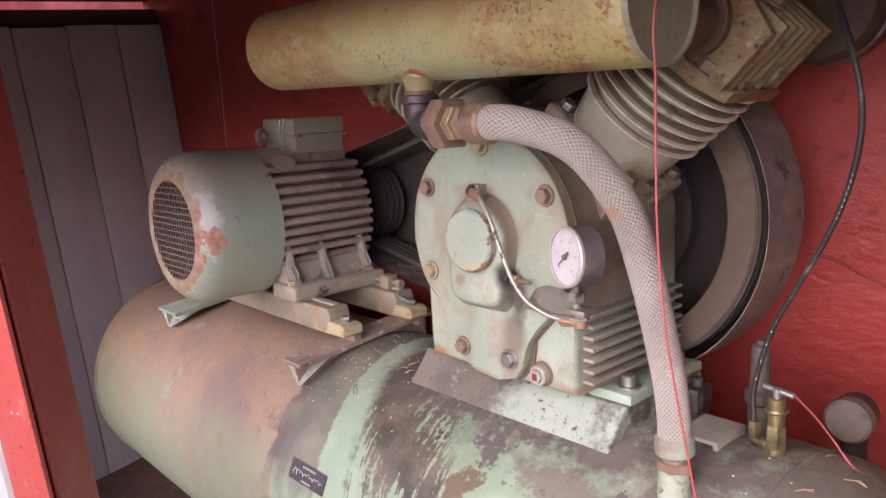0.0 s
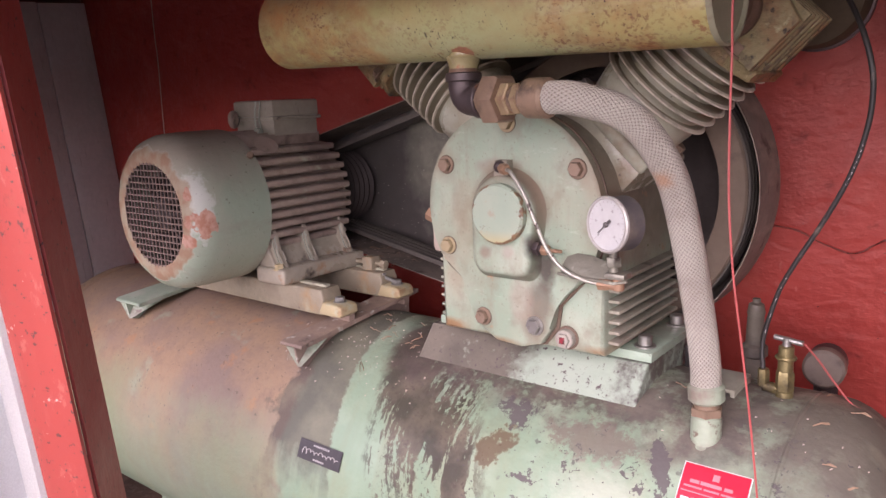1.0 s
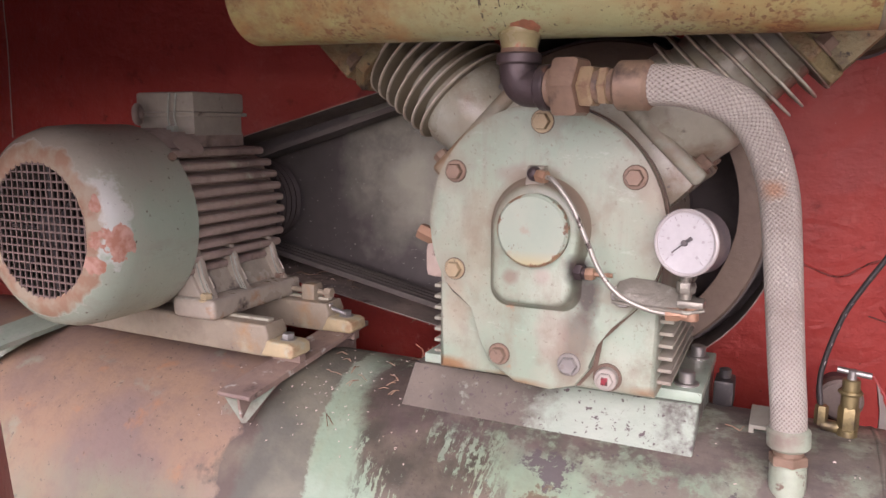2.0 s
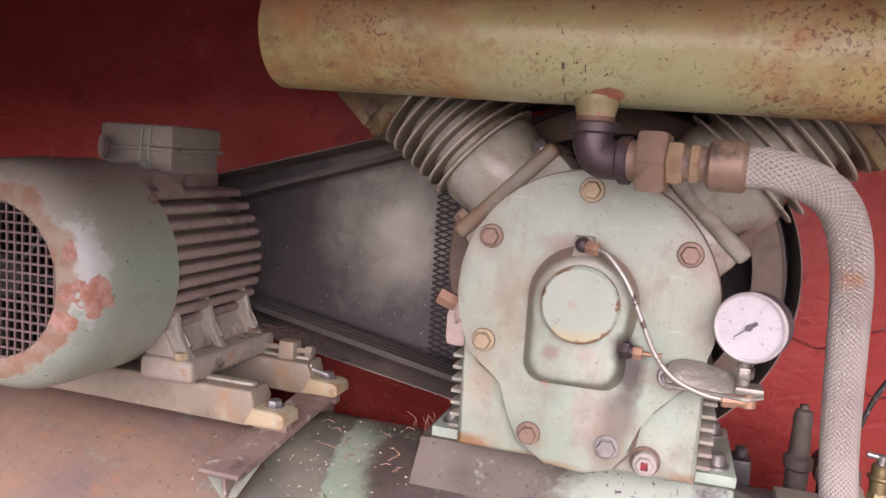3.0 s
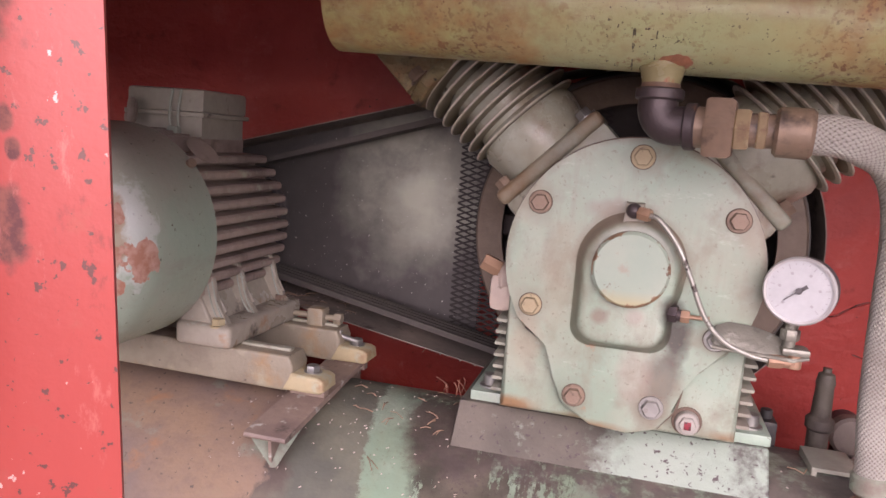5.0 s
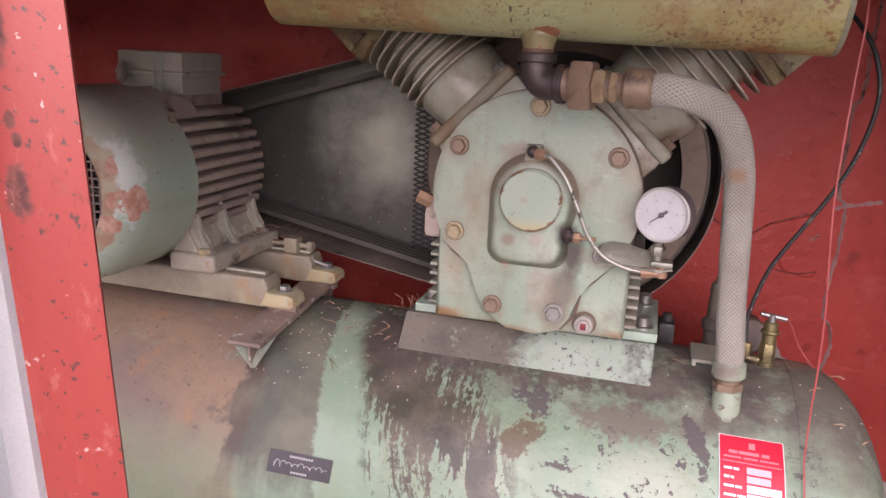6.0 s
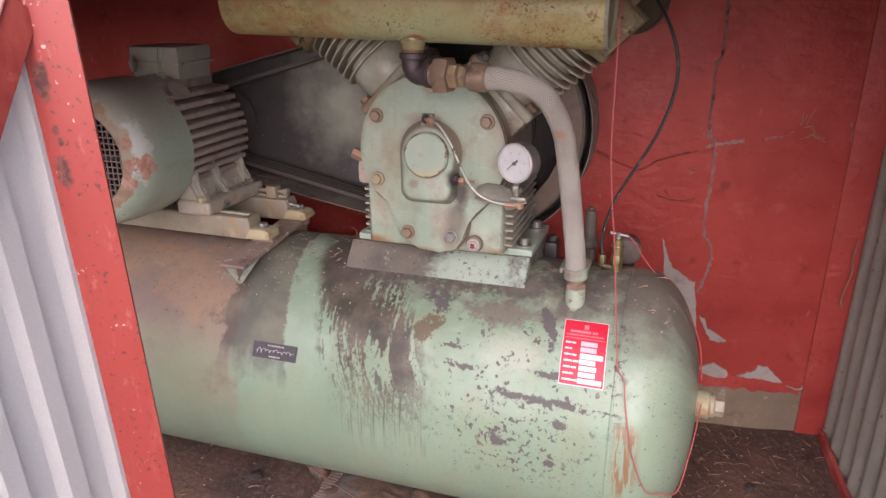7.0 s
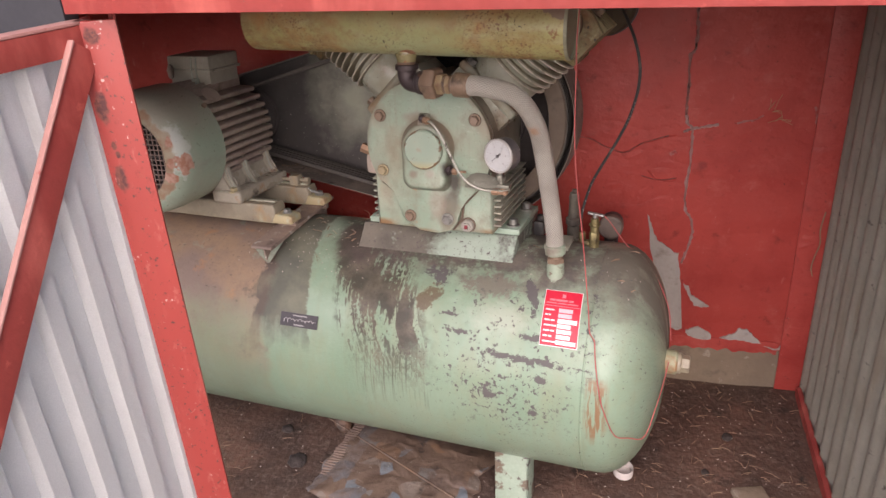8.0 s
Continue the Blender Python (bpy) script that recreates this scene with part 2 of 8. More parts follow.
def wall_material():
    """Thick red paint over old render: dents, soft creases, scuffs and pinholes."""
    m, nt, p = nodes_of("red_wall")
    col = mixed(nt, noise_mask(nt, 3.0, 0.3, 0.7), (0.43, 0.062, 0.049), (0.35, 0.047, 0.038))
    col = mixed(nt, maths(nt, "MULTIPLY", noise_mask(nt, 7.0, 0.5, 0.72, 8.0), 0.7), col, (0.28, 0.026, 0.023))
    col = mixed(nt, maths(nt, "MULTIPLY", noise_mask(nt, 9.0, 0.55, 0.74, 9.0, (1, 1, 1.3), (3, 0, 2), 0.72), 0.75), col, (0.47, 0.12, 0.095))
    col = mixed(nt, maths(nt, "MULTIPLY", noise_mask(nt, 34.0, 0.64, 0.72, 6.0, (1, 1, 0.5), (1, 4, 2)), 0.7), col, (0.46, 0.13, 0.105))
    col = mixed(nt, maths(nt, "MULTIPLY", noise_mask(nt, 16.0, 0.60, 0.70, 8.0), 0.7), col, (0.19, 0.024, 0.022))
    col = mixed(nt, noise_mask(nt, 70.0, 0.69, 0.72, 3.0), col, (0.11, 0.025, 0.022))
    col = mixed(nt, noise_mask(nt, 130.0, 0.735, 0.75, 3.0), col, (0.60, 0.38, 0.33))
    link(nt, col, p.inputs["Base Color"])
    link(nt, ramp(nt, noise_mask(nt, 8.0, 0.3, 0.7), 0, 1, 0.36, 0.62), p.inputs["Roughness"])
    p.inputs["Specular IOR Level"].default_value = 0.35
    crease = maths(nt, "ABSOLUTE", maths(nt, "SUBTRACT", noise_mask(nt, 3.6, 0.2, 0.8, 3.0, (0.8, 1, 1.5), (2, 0, 7)), 0.5))
    crease = ramp(nt, crease, 0.0, 0.10)
    dents = noise_mask(nt, 8.0, 0.2, 0.8, 4.0, (1, 1, 1.5), (5, 3, 1))
    lumps = noise_mask(nt, 24.0, 0.25, 0.75, 4.0)
    h = maths(nt, "ADD", maths(nt, "ADD", maths(nt, "MULTIPLY", crease, 0.25), maths(nt, "MULTIPLY", dents, 1.1)), maths(nt, "ADD", maths(nt, "MULTIPLY", lumps, 0.35), maths(nt, "MULTIPLY", noise_mask(nt, 90.0, 0.3, 0.7), 0.10)))
    bumped(nt, p, h, 0.7, 0.007)
    return m


M["red_wall"] = wall_material()


def stile_material():
    """Red gloss paint, scuffed and speckled, with two rust patches."""
    m, nt, p = nodes_of("stile_paint")
    tc = nt.nodes.new("ShaderNodeTexCoord")
    sep = nt.nodes.new("ShaderNodeSeparateXYZ")
    link(nt, tc.outputs["Object"], sep.inputs[0])
    x, z = sep.outputs[0], sep.outputs[2]
    wob = maths(nt, "SUBTRACT", noise_mask(nt, 40.0, 0.2, 0.8, 8.0), 0.5)
    col = mixed(nt, noise_mask(nt, 5.0, 0.3, 0.7, 6.0, (1, 1, 0.3)), (0.41, 0.068, 0.055), (0.34, 0.053, 0.046))
    col = mixed(nt, noise_mask(nt, 14.0, 0.57, 0.77, 8.0, (1, 1, 0.25)), col, (0.50, 0.125, 0.10))
    col = mixed(nt, noise_mask(nt, 30.0, 0.60, 0.72, 8.0), col, (0.36, 0.075, 0.055))
    rust = 0.0
    for cx, cz, sx, sz in ((0.008, 1.372, 0.012, 0.034), (0.010, 1.232, 0.011, 0.03), (0.012, 1.30, 0.005, 0.009), (0.016, 1.28, 0.004, 0.007), (0.022, 1.51, 0.014, 0.016)):
        a = maths(nt, "DIVIDE", maths(nt, "SUBTRACT", x, cx), sx)
        b = maths(nt, "DIVIDE", maths(nt, "SUBTRACT", z, cz), sz)
        d = maths(nt, "ADD", maths(nt, "SQRT", maths(nt, "ADD", maths(nt, "MULTIPLY", a, a), maths(nt, "MULTIPLY", b, b))), maths(nt, "MULTIPLY", wob, 1.0))
        rust = maths(nt, "MAXIMUM", rust, ramp(nt, d, 1.15, 0.75))
    col = mixed(nt, maths(nt, "MULTIPLY", rust, 0.9), col, mixed(nt, noise_mask(nt, 90.0, 0.4, 0.6), (0.08, 0.035, 0.035), (0.20, 0.075, 0.055)))
    col = mixed(nt, noise_mask(nt, 100.0, 0.635, 0.66, 3.0), col, (0.13, 0.05, 0.045))
    col = mixed(nt, maths(nt, "MULTIPLY", noise_mask(nt, 45.0, 0.58, 0.66, 8.0, (1, 1, 0.4), (3, 3, 5), 0.75), 0.55), col, (0.50, 0.16, 0.13))
    col = mixed(nt, maths(nt, "MULTIPLY", noise_mask(nt, 22.0, 0.62, 0.70, 8.0, (1, 1, 0.6), (8, 2, 4), 0.75), 0.7), col, (0.19, 0.04, 0.036))
    col = mixed(nt, noise_mask(nt, 60.0, 0.675, 0.70, 4.0, (1, 1, 1), (4, 1, 6)), col, (0.60, 0.40, 0.36))
    col = mixed(nt, noise_mask(nt, 26.0, 0.725, 0.735, 4.0, (1, 1, 0.5), (2, 6, 1)), col, (0.55, 0.46, 0.43))
    link(nt, col, p.inputs["Base Color"])
    link(nt, ramp(nt, rust, 0, 1, 0.38, 0.75), p.inputs["Roughness"])
    bumped(nt, p, maths(nt, "ADD", noise_mask(nt, 90.0, 0.3, 0.7), maths(nt, "MULTIPLY", noise_mask(nt, 6.0, 0.3, 0.7), 1.5)), 0.10, 0.0015)
    return m


M["stile_paint"] = stile_material()
M["post_paint"] = surface("post_paint", (0.43, 0.075, 0.066), (0.36, 0.06, 0.052), [((0.54, 0.16, 0.13), 10, 0.55, 0.75, (1, 1, 0.3)), ((0.05, 0.025, 0.025), 85, 0.63, 0.67), ((0.12, 0.04, 0.035), 30, 0.66, 0.72)], (0.35, 0.55), bump=0.35)
# Door red made pale: skylight on the weathered flanges is put into the colour.
M["skylit_red"] = surface("skylit_red", (0.58, 0.33, 0.29), (0.50, 0.24, 0.21), [((0.40, 0.08, 0.07), 20, 0.58, 0.68)], (0.45, 0.65), bump=0.3)
M["grey_patch"] = surface("grey_patch", (0.42, 0.38, 0.35), (0.34, 0.30, 0.28), [(DUST, 20, 0.55, 0.75)], (0.7, 0.9), bump=0.4)
M["crack_grey"] = surface("crack_grey", (0.55, 0.40, 0.38), (0.42, 0.24, 0.22), [((0.24, 0.05, 0.05), 40, 0.6, 0.68)], (0.6, 0.8), bump=0.4)
M["crack_dark"] = surface("crack_dark", (0.25, 0.085, 0.075), (0.31, 0.15, 0.135), [((0.30, 0.20, 0.18), 60, 0.58, 0.68), ((0.045, 0.02, 0.018), 40, 0.55, 0.65)], (0.7, 0.9), bump=0.3)
M["scuff_pink"] = surface("scuff_pink", (0.42, 0.20, 0.18), (0.36, 0.10, 0.09), [((0.30, 0.04, 0.035), 60, 0.5, 0.6)], (0.6, 0.8), bump=0.3)
M["concrete"] = surface("concrete", (0.27, 0.205, 0.145), (0.19, 0.14, 0.10), [(GRIME, 9, 0.58, 0.78), ((0.38, 0.33, 0.27), 16, 0.6, 0.72)], (0.8, 0.95), bump=0.6)
M["sheet_light"] = surface("sheet_light", (0.86, 0.86, 0.855), (0.90, 0.90, 0.89), [((0.50, 0.48, 0.46), 5, 0.6, 0.8, (1, 1, 0.25)), ((0.40, 0.36, 0.34), 40, 0.72, 0.76)], (0.30, 0.42), 0.0, grain=400.0, bump=0.02)
M["sheet_dirty"] = surface("sheet_dirty", (0.62, 0.575, 0.49), (0.50, 0.45, 0.37), [((0.42, 0.33, 0.24), 6, 0.56, 0.74, (2.5, 2.5, 0.25)), ((0.20, 0.13, 0.085), 9, 0.64, 0.74, (1, 1, 0.35)), (DUST, 30, 0.64, 0.72)], (0.45, 0.7), 0.1, bump=0.15)
M["plank_grey"] = surface("plank_grey", (0.60, 0.56, 0.55), (0.52, 0.48, 0.47), [((0.40, 0.36, 0.35), 4, 0.56, 0.78, (1, 1, 0.2)), ((0.34, 0.30, 0.29), 30, 0.62, 0.72, (4, 4, 0.3))], (0.55, 0.75), bump=0.2)
M["sheet_dark"] = surface("sheet_dark", (0.30, 0.28, 0.28), (0.36, 0.33, 0.33), [], (0.6, 0.8), bump=0.15)


def ground_material():
    """Dark needle-strewn earth under the roof, unseen ground outside kept dark to limit bounce."""
    m, nt, p = nodes_of("earth_and_outside")
    tc = nt.nodes.new("ShaderNodeTexCoord")
    sep = nt.nodes.new("ShaderNodeSeparateXYZ")
    link(nt, tc.outputs["Object"], sep.inputs[0])
    wob = maths(nt, "MULTIPLY", maths(nt, "SUBTRACT", noise_mask(nt, 4.0, 0.2, 0.8), 0.5), 0.3)
    edge = ramp(nt, maths(nt, "ADD", sep.outputs[1], wob), -0.72, -0.95)
    col = mixed(nt, noise_mask(nt, 4.0, 0.3, 0.7), (0.11, 0.058, 0.041), (0.175, 0.098, 0.070))
    col = mixed(nt, noise_mask(nt, 5.0, 0.56, 0.70, 8.0, (1, 1, 1), (3, 1, 0)), col, (0.205, 0.105, 0.072))
    col = mixed(nt, noise_mask(nt, 11.0, 0.60, 0.72, 8.0, (1, 1, 1), (7, 2, 0)), col, (0.022, 0.017, 0.016))
    col = mixed(nt, maths(nt, "MULTIPLY", noise_mask(nt, 2.2, 0.42, 0.60, 9.0, (1, 1, 1), (5, 9, 0), 0.68), 0.75), col, (0.045, 0.030, 0.025))
    fine = noise_mask(nt, 60.0, 0.52, 0.62, 8.0)
    col = mixed(nt, maths(nt, "MULTIPLY", fine, 0.5), col, (0.19, 0.135, 0.105))
    # Outside ground is unseen; its dark tone is set to cut light bounced inside.
    outside_tone = mixed(nt, noise_mask(nt, 60.0, 0.3, 0.7), (0.05, 0.043, 0.036), (0.085, 0.074, 0.06))
    link(nt, mixed(nt, edge, col, outside_tone), p.inputs["Base Color"])
    p.inputs["Roughness"].default_value = 0.72
    bumped(nt, p, maths(nt, "ADD", maths(nt, "MULTIPLY", noise_mask(nt, 55.0, 0.3, 0.7, 8.0), 0.5), noise_mask(nt, 9.0, 0.3, 0.7, 8.0)), 0.8, 0.006)
    return m


M["dirt"] = ground_material()
M["needle"] = surface("needle", (0.19, 0.11, 0.07), (0.34, 0.22, 0.14), [], (0.6, 0.8), bump=0)
M["needle_pale"] = surface("needle_pale", (0.46, 0.25, 0.14), (0.54, 0.34, 0.20), [], (0.6, 0.8), bump=0)
M["twig_red"] = surface("twig_red", (0.36, 0.15, 0.10), (0.44, 0.22, 0.15), [], (0.6, 0.8), bump=0)
M["litter"] = surface("litter", (0.62, 0.55, 0.5), (0.45, 0.36, 0.3), [], (0.7, 0.9), bump=0)
M["clod"] = surface("clod", (0.035, 0.026, 0.024), (0.06, 0.045, 0.04), [], (0.9, 1.0), bump=0.8)
M["cardboard"] = surface("cardboard", (0.17, 0.115, 0.095), (0.26, 0.185, 0.15), [(GRIME, 6, 0.55, 0.7), ((0.17, 0.20, 0.25), 6, 0.60, 0.64), ((0.30, 0.15, 0.07), 8, 0.62, 0.68), ((0.36, 0.33, 0.31), 25, 0.66, 0.70)], (0.7, 0.9), bump=0.5)


def wrapping_material():
    """Old printed wrapping, trodden brown, with faded blue and orange scraps."""
    m, nt, p = nodes_of("wrapping")
    col = mixed(nt, noise_mask(nt, 9.0, 0.3, 0.7, 8.0), (0.105, 0.068, 0.052), (0.20, 0.135, 0.10))
    warp = nt.nodes.new("ShaderNodeTexNoise")
    warp.inputs["Scale"].default_value = 9.0
    link(nt, coords(nt), warp.inputs["Vector"])
    shifted = nt.nodes.new("ShaderNodeVectorMath")
    shifted.operation = "MULTIPLY_ADD"
    link(nt, warp.outputs["Color"], shifted.inputs[0])
    shifted.inputs[1].default_value = (0.09, 0.09, 0.0)
    link(nt, coords(nt), shifted.inputs[2])
    vor = nt.nodes.new("ShaderNodeTexVoronoi")
    vor.inputs["Scale"].default_value = 15.0
    link(nt, shifted.outputs[0], vor.inputs["Vector"])
    cell = nt.nodes.new("ShaderNodeSeparateColor")
    link(nt, vor.outputs["Color"], cell.inputs[0])
    dirt = noise_mask(nt, 14.0, 0.35, 0.6, 8.0)
    for k, lo, colour in ((0, 0.78, (0.13, 0.155, 0.185)), (1, 0.80, (0.27, 0.15, 0.085)), (2, 0.82, (0.23, 0.205, 0.18)), (2, 0.93, (0.15, 0.21, 0.27))):
        col = mixed(nt, maths(nt, "MULTIPLY", maths(nt, "MULTIPLY", ramp(nt, cell.outputs[k], lo, lo + 0.01), dirt), 0.55), col, colour)
    col = mixed(nt, noise_mask(nt, 16.0, 0.58, 0.68, 8.0, (1, 1, 1), (4, 7, 1)), col, (0.045, 0.033, 0.028))
    col = mixed(nt, noise_mask(nt, 150.0, 0.70, 0.72, 3.0), col, (0.5, 0.45, 0.4))
    link(nt, col, p.inputs["Base Color"])
    link(nt, ramp(nt, dirt, 0, 1, 0.75, 0.42), p.inputs["Roughness"])
    bumped(nt, p, noise_mask(nt, 40.0, 0.3, 0.7, 8.0), 0.5, 0.003)
    return m


M["wrapping"] = wrapping_material()
M["plastic_white"] = surface("plastic_white", (0.62, 0.56, 0.53), (0.50, 0.44, 0.41), [(DUST, 20, 0.58, 0.75)], (0.5, 0.7), bump=0.2)
M["front_dark"] = surface("front_dark", (0.030, 0.030, 0.038), (0.045, 0.043, 0.05), [], (0.5, 0.7), bump=0.1)
M["roof_board"] = surface("roof_board", (0.10, 0.05, 0.045), (0.14, 0.07, 0.06), [], (0.8, 0.95), bump=0.3)


def hose_material():
    """Stainless braid over the hose: crossing strands along its length."""
    m, nt, p = nodes_of("hose_braid")
    uv = nt.nodes.new("ShaderNodeUVMap")
    uv.uv_map = "strand"
    sep = nt.nodes.new("ShaderNodeSeparateXYZ")
    link(nt, uv.outputs[0], sep.inputs[0])
    around = maths(nt, "MULTIPLY", sep.outputs[0], 24.0)
    along = maths(nt, "MULTIPLY", sep.outputs[1], 138.0)
    around = maths(nt, "ADD", around, maths(nt, "MULTIPLY", noise_mask(nt, 26.0, 0.2, 0.8, 4.0, (1, 1, 1), (3, 1, 9)), 0.5))
    along = maths(nt, "ADD", along, maths(nt, "MULTIPLY", noise_mask(nt, 18.0, 0.2, 0.8, 4.0, (1, 1, 1), (8, 6, 2)), 0.8))
    fam = []
    for sign in (1.0, -1.0):
        k = maths(nt, "ADD", around, maths(nt, "MULTIPLY", along, sign))
        fam.append((maths(nt, "FLOOR", k), maths(nt, "FRACT", k)))
    top = maths(nt, "PINGPONG", maths(nt, "ADD", fam[0][0], fam[1][0]), 1.0)

    def choose(a, b):
        return maths(nt, "ADD", maths(nt, "MULTIPLY", top, a), maths(nt, "MULTIPLY", maths(nt, "SUBTRACT", 1.0, top), b))

    across = choose(fam[0][1], fam[1][1])
    lengthwise = choose(fam[1][1], fam[0][1])
    strand = maths(nt, "MULTIPLY", maths(nt, "PINGPONG", across, 0.5), 2.0)
    crown = maths(nt, "MULTIPLY", maths(nt, "PINGPONG", lengthwise, 0.5), 2.0)
    wires = maths(nt, "MULTIPLY", maths(nt, "PINGPONG", maths(nt, "MULTIPLY", across, 6.0), 0.5), 2.0)
    hole = maths(nt, "MULTIPLY", ramp(nt, strand, 0.34, 0.12), ramp(nt, crown, 0.55, 0.2))
    patchy = noise_mask(nt, 12.0, 0.35, 0.65, 6.0, (1, 1, 1), (4, 2, 7))
    col = mixed(nt, ramp(nt, crown, 0.05, 0.75), (0.39, 0.355, 0.30), (0.57, 0.535, 0.47))
    col = mixed(nt, maths(nt, "MULTIPLY", wires, 0.30), col, (0.62, 0.60, 0.54))
    col = mixed(nt, maths(nt, "MULTIPLY", noise_mask(nt, 9, 0.45, 0.7), 0.6), col, (0.31, 0.25, 0.21))
    col = mixed(nt, maths(nt, "MULTIPLY", hole, ramp(nt, patchy, 0, 1, 0.1, 0.8)), col, (0.14, 0.11, 0.09))
    a = maths(nt, "MULTIPLY", ramp(nt, strand, 0.0, 0.6), ramp(nt, crown, 0.0, 1.0, 0.35, 1.0))
    b = hole
    fine = wires
    tc = nt.nodes.new("ShaderNodeTexCoord")
    dist = nt.nodes.new("ShaderNodeVectorMath")
    dist.operation = "DISTANCE"
    dist.inputs[1].default_value = (-0.042, -0.088, 0.421)
    link(nt, tc.outputs["Object"], dist.inputs[0])
    spot = ramp(nt, maths(nt, "ADD", dist.outputs["Value"], maths(nt, "MULTIPLY", noise_mask(nt, 40, 0.3, 0.7), 0.02)), 0.030, 0.012)
    col = mixed(nt, maths(nt, "MULTIPLY", spot, 0.7), col, (0.50, 0.26, 0.13))
    link(nt, col, p.inputs["Base Color"])
    p.inputs["Metallic"].default_value = 0.25
    p.inputs["Roughness"].default_value = 0.4
    bumped(nt, p, maths(nt, "SUBTRACT", maths(nt, "ADD", a, maths(nt, "MULTIPLY", fine, 0.3)), b), 0.75, 0.0025)
    return m


M["hose_braid"] = hose_material()


def fan_cover_material():
    """Green paint worn and peeled to red primer round the grille."""
    m, nt, p = nodes_of("fan_cover_paint")
    tc = nt.nodes.new("ShaderNodeTexCoord")
    sep = nt.nodes.new("ShaderNodeSeparateXYZ")
    link(nt, tc.outputs["Object"], sep.inputs[0])
    x, y, z = sep.outputs[0], sep.outputs[1], maths(nt, "SUBTRACT", sep.outputs[2], 0.2)
    col = mixed(nt, noise_mask(nt, 5.0, 0.3, 0.7), (0.305, 0.395, 0.30), (0.37, 0.43, 0.34))
    col = mixed(nt, maths(nt, "MULTIPLY", ramp(nt, z, 0.02, 0.15), 0.75), col, (0.375, 0.315, 0.26))
    col = mixed(nt, maths(nt, "MULTIPLY", noise_mask(nt, 4.0, 0.5, 0.7, 8.0, (1, 1, 1), (4, 1, 2)), 0.6), col, (0.40, 0.325, 0.27))
    streaks = noise_mask(nt, 16.0, 0.52, 0.70, 8.0, (1, 0.35, 1), (1, 3, 8), 0.7)
    col = mixed(nt, maths(nt, "MULTIPLY", streaks, 0.45), col, (0.29, 0.26, 0.20))
    col = mixed(nt, noise_mask(nt, 120.0, 0.68, 0.71, 3.0), col, (0.14, 0.11, 0.085))
    rr = maths(nt, "SQRT", maths(nt, "ADD", maths(nt, "MULTIPLY", x, x), maths(nt, "MULTIPLY", z, z)))
    wob = maths(nt, "SUBTRACT", noise_mask(nt, 18.0, 0.2, 0.8, 8.0), 0.5)
    wob2 = maths(nt, "SUBTRACT", noise_mask(nt, 42.0, 0.25, 0.75, 8.0), 0.5)
    front = ramp(nt, y, -0.255, -0.262)
    rim = maths(nt, "MULTIPLY", front, ramp(nt, maths(nt, "ADD", rr, maths(nt, "MULTIPLY", wob, 0.04)), 0.156, 0.148))
    col = mixed(nt, maths(nt, "MULTIPLY", rim, 0.9), col, mixed(nt, noise_mask(nt, 30.0, 0.42, 0.58), (0.32, 0.175, 0.105), (0.37, 0.29, 0.20)))
    # paint peeled to primer: a ragged patch with a tail below and chips above
    ang = maths(nt, "ARCTAN2", z, x)

    def blotch(cy, ca, sy, sa):
        a = maths(nt, "DIVIDE", maths(nt, "SUBTRACT", y, cy), sy)
        b = maths(nt, "DIVIDE", maths(nt, "SUBTRACT", ang, ca), sa)
        d = maths(nt, "SQRT", maths(nt, "ADD", maths(nt, "MULTIPLY", a, a), maths(nt, "MULTIPLY", b, b)))
        return maths(nt, "ADD", d, maths(nt, "MULTIPLY", maths(nt, "ADD", maths(nt, "MULTIPLY", wob, 0.8), maths(nt, "MULTIPLY", wob2, 1.2)), 0.9))

    near = blotch(-0.268, -0.07, 0.023, 0.175)
    for args in ((-0.292, -0.36, 0.012, 0.10), (-0.288, 0.36, 0.004, 0.09)):
        near = maths(nt, "MINIMUM", near, blotch(*args))
    peel = ramp(nt, near, 1.0, 0.96)
    # Pale shoulder band: mostly sheen painted into the colour, with some paler paint.
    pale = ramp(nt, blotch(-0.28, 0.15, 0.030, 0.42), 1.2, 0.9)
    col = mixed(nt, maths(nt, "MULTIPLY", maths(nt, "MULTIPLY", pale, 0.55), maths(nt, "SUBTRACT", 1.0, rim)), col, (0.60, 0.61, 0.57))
    col = mixed(nt, peel, col, mixed(nt, noise_mask(nt, 50.0, 0.4, 0.6), (0.37, 0.165, 0.105), (0.50, 0.30, 0.23)))
    link(nt, col, p.inputs["Base Color"])
    link(nt, ramp(nt, maths(nt, "MAXIMUM", peel, rim), 0, 1, 0.27, 0.6), p.inputs["Roughness"])
    bumped(nt, p, maths(nt, "SUBTRACT", noise_mask(nt, 60.0, 0.3, 0.7), maths(nt, "MULTIPLY", peel, 2.5)), 0.3, 0.0015)
    return m


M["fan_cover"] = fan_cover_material()


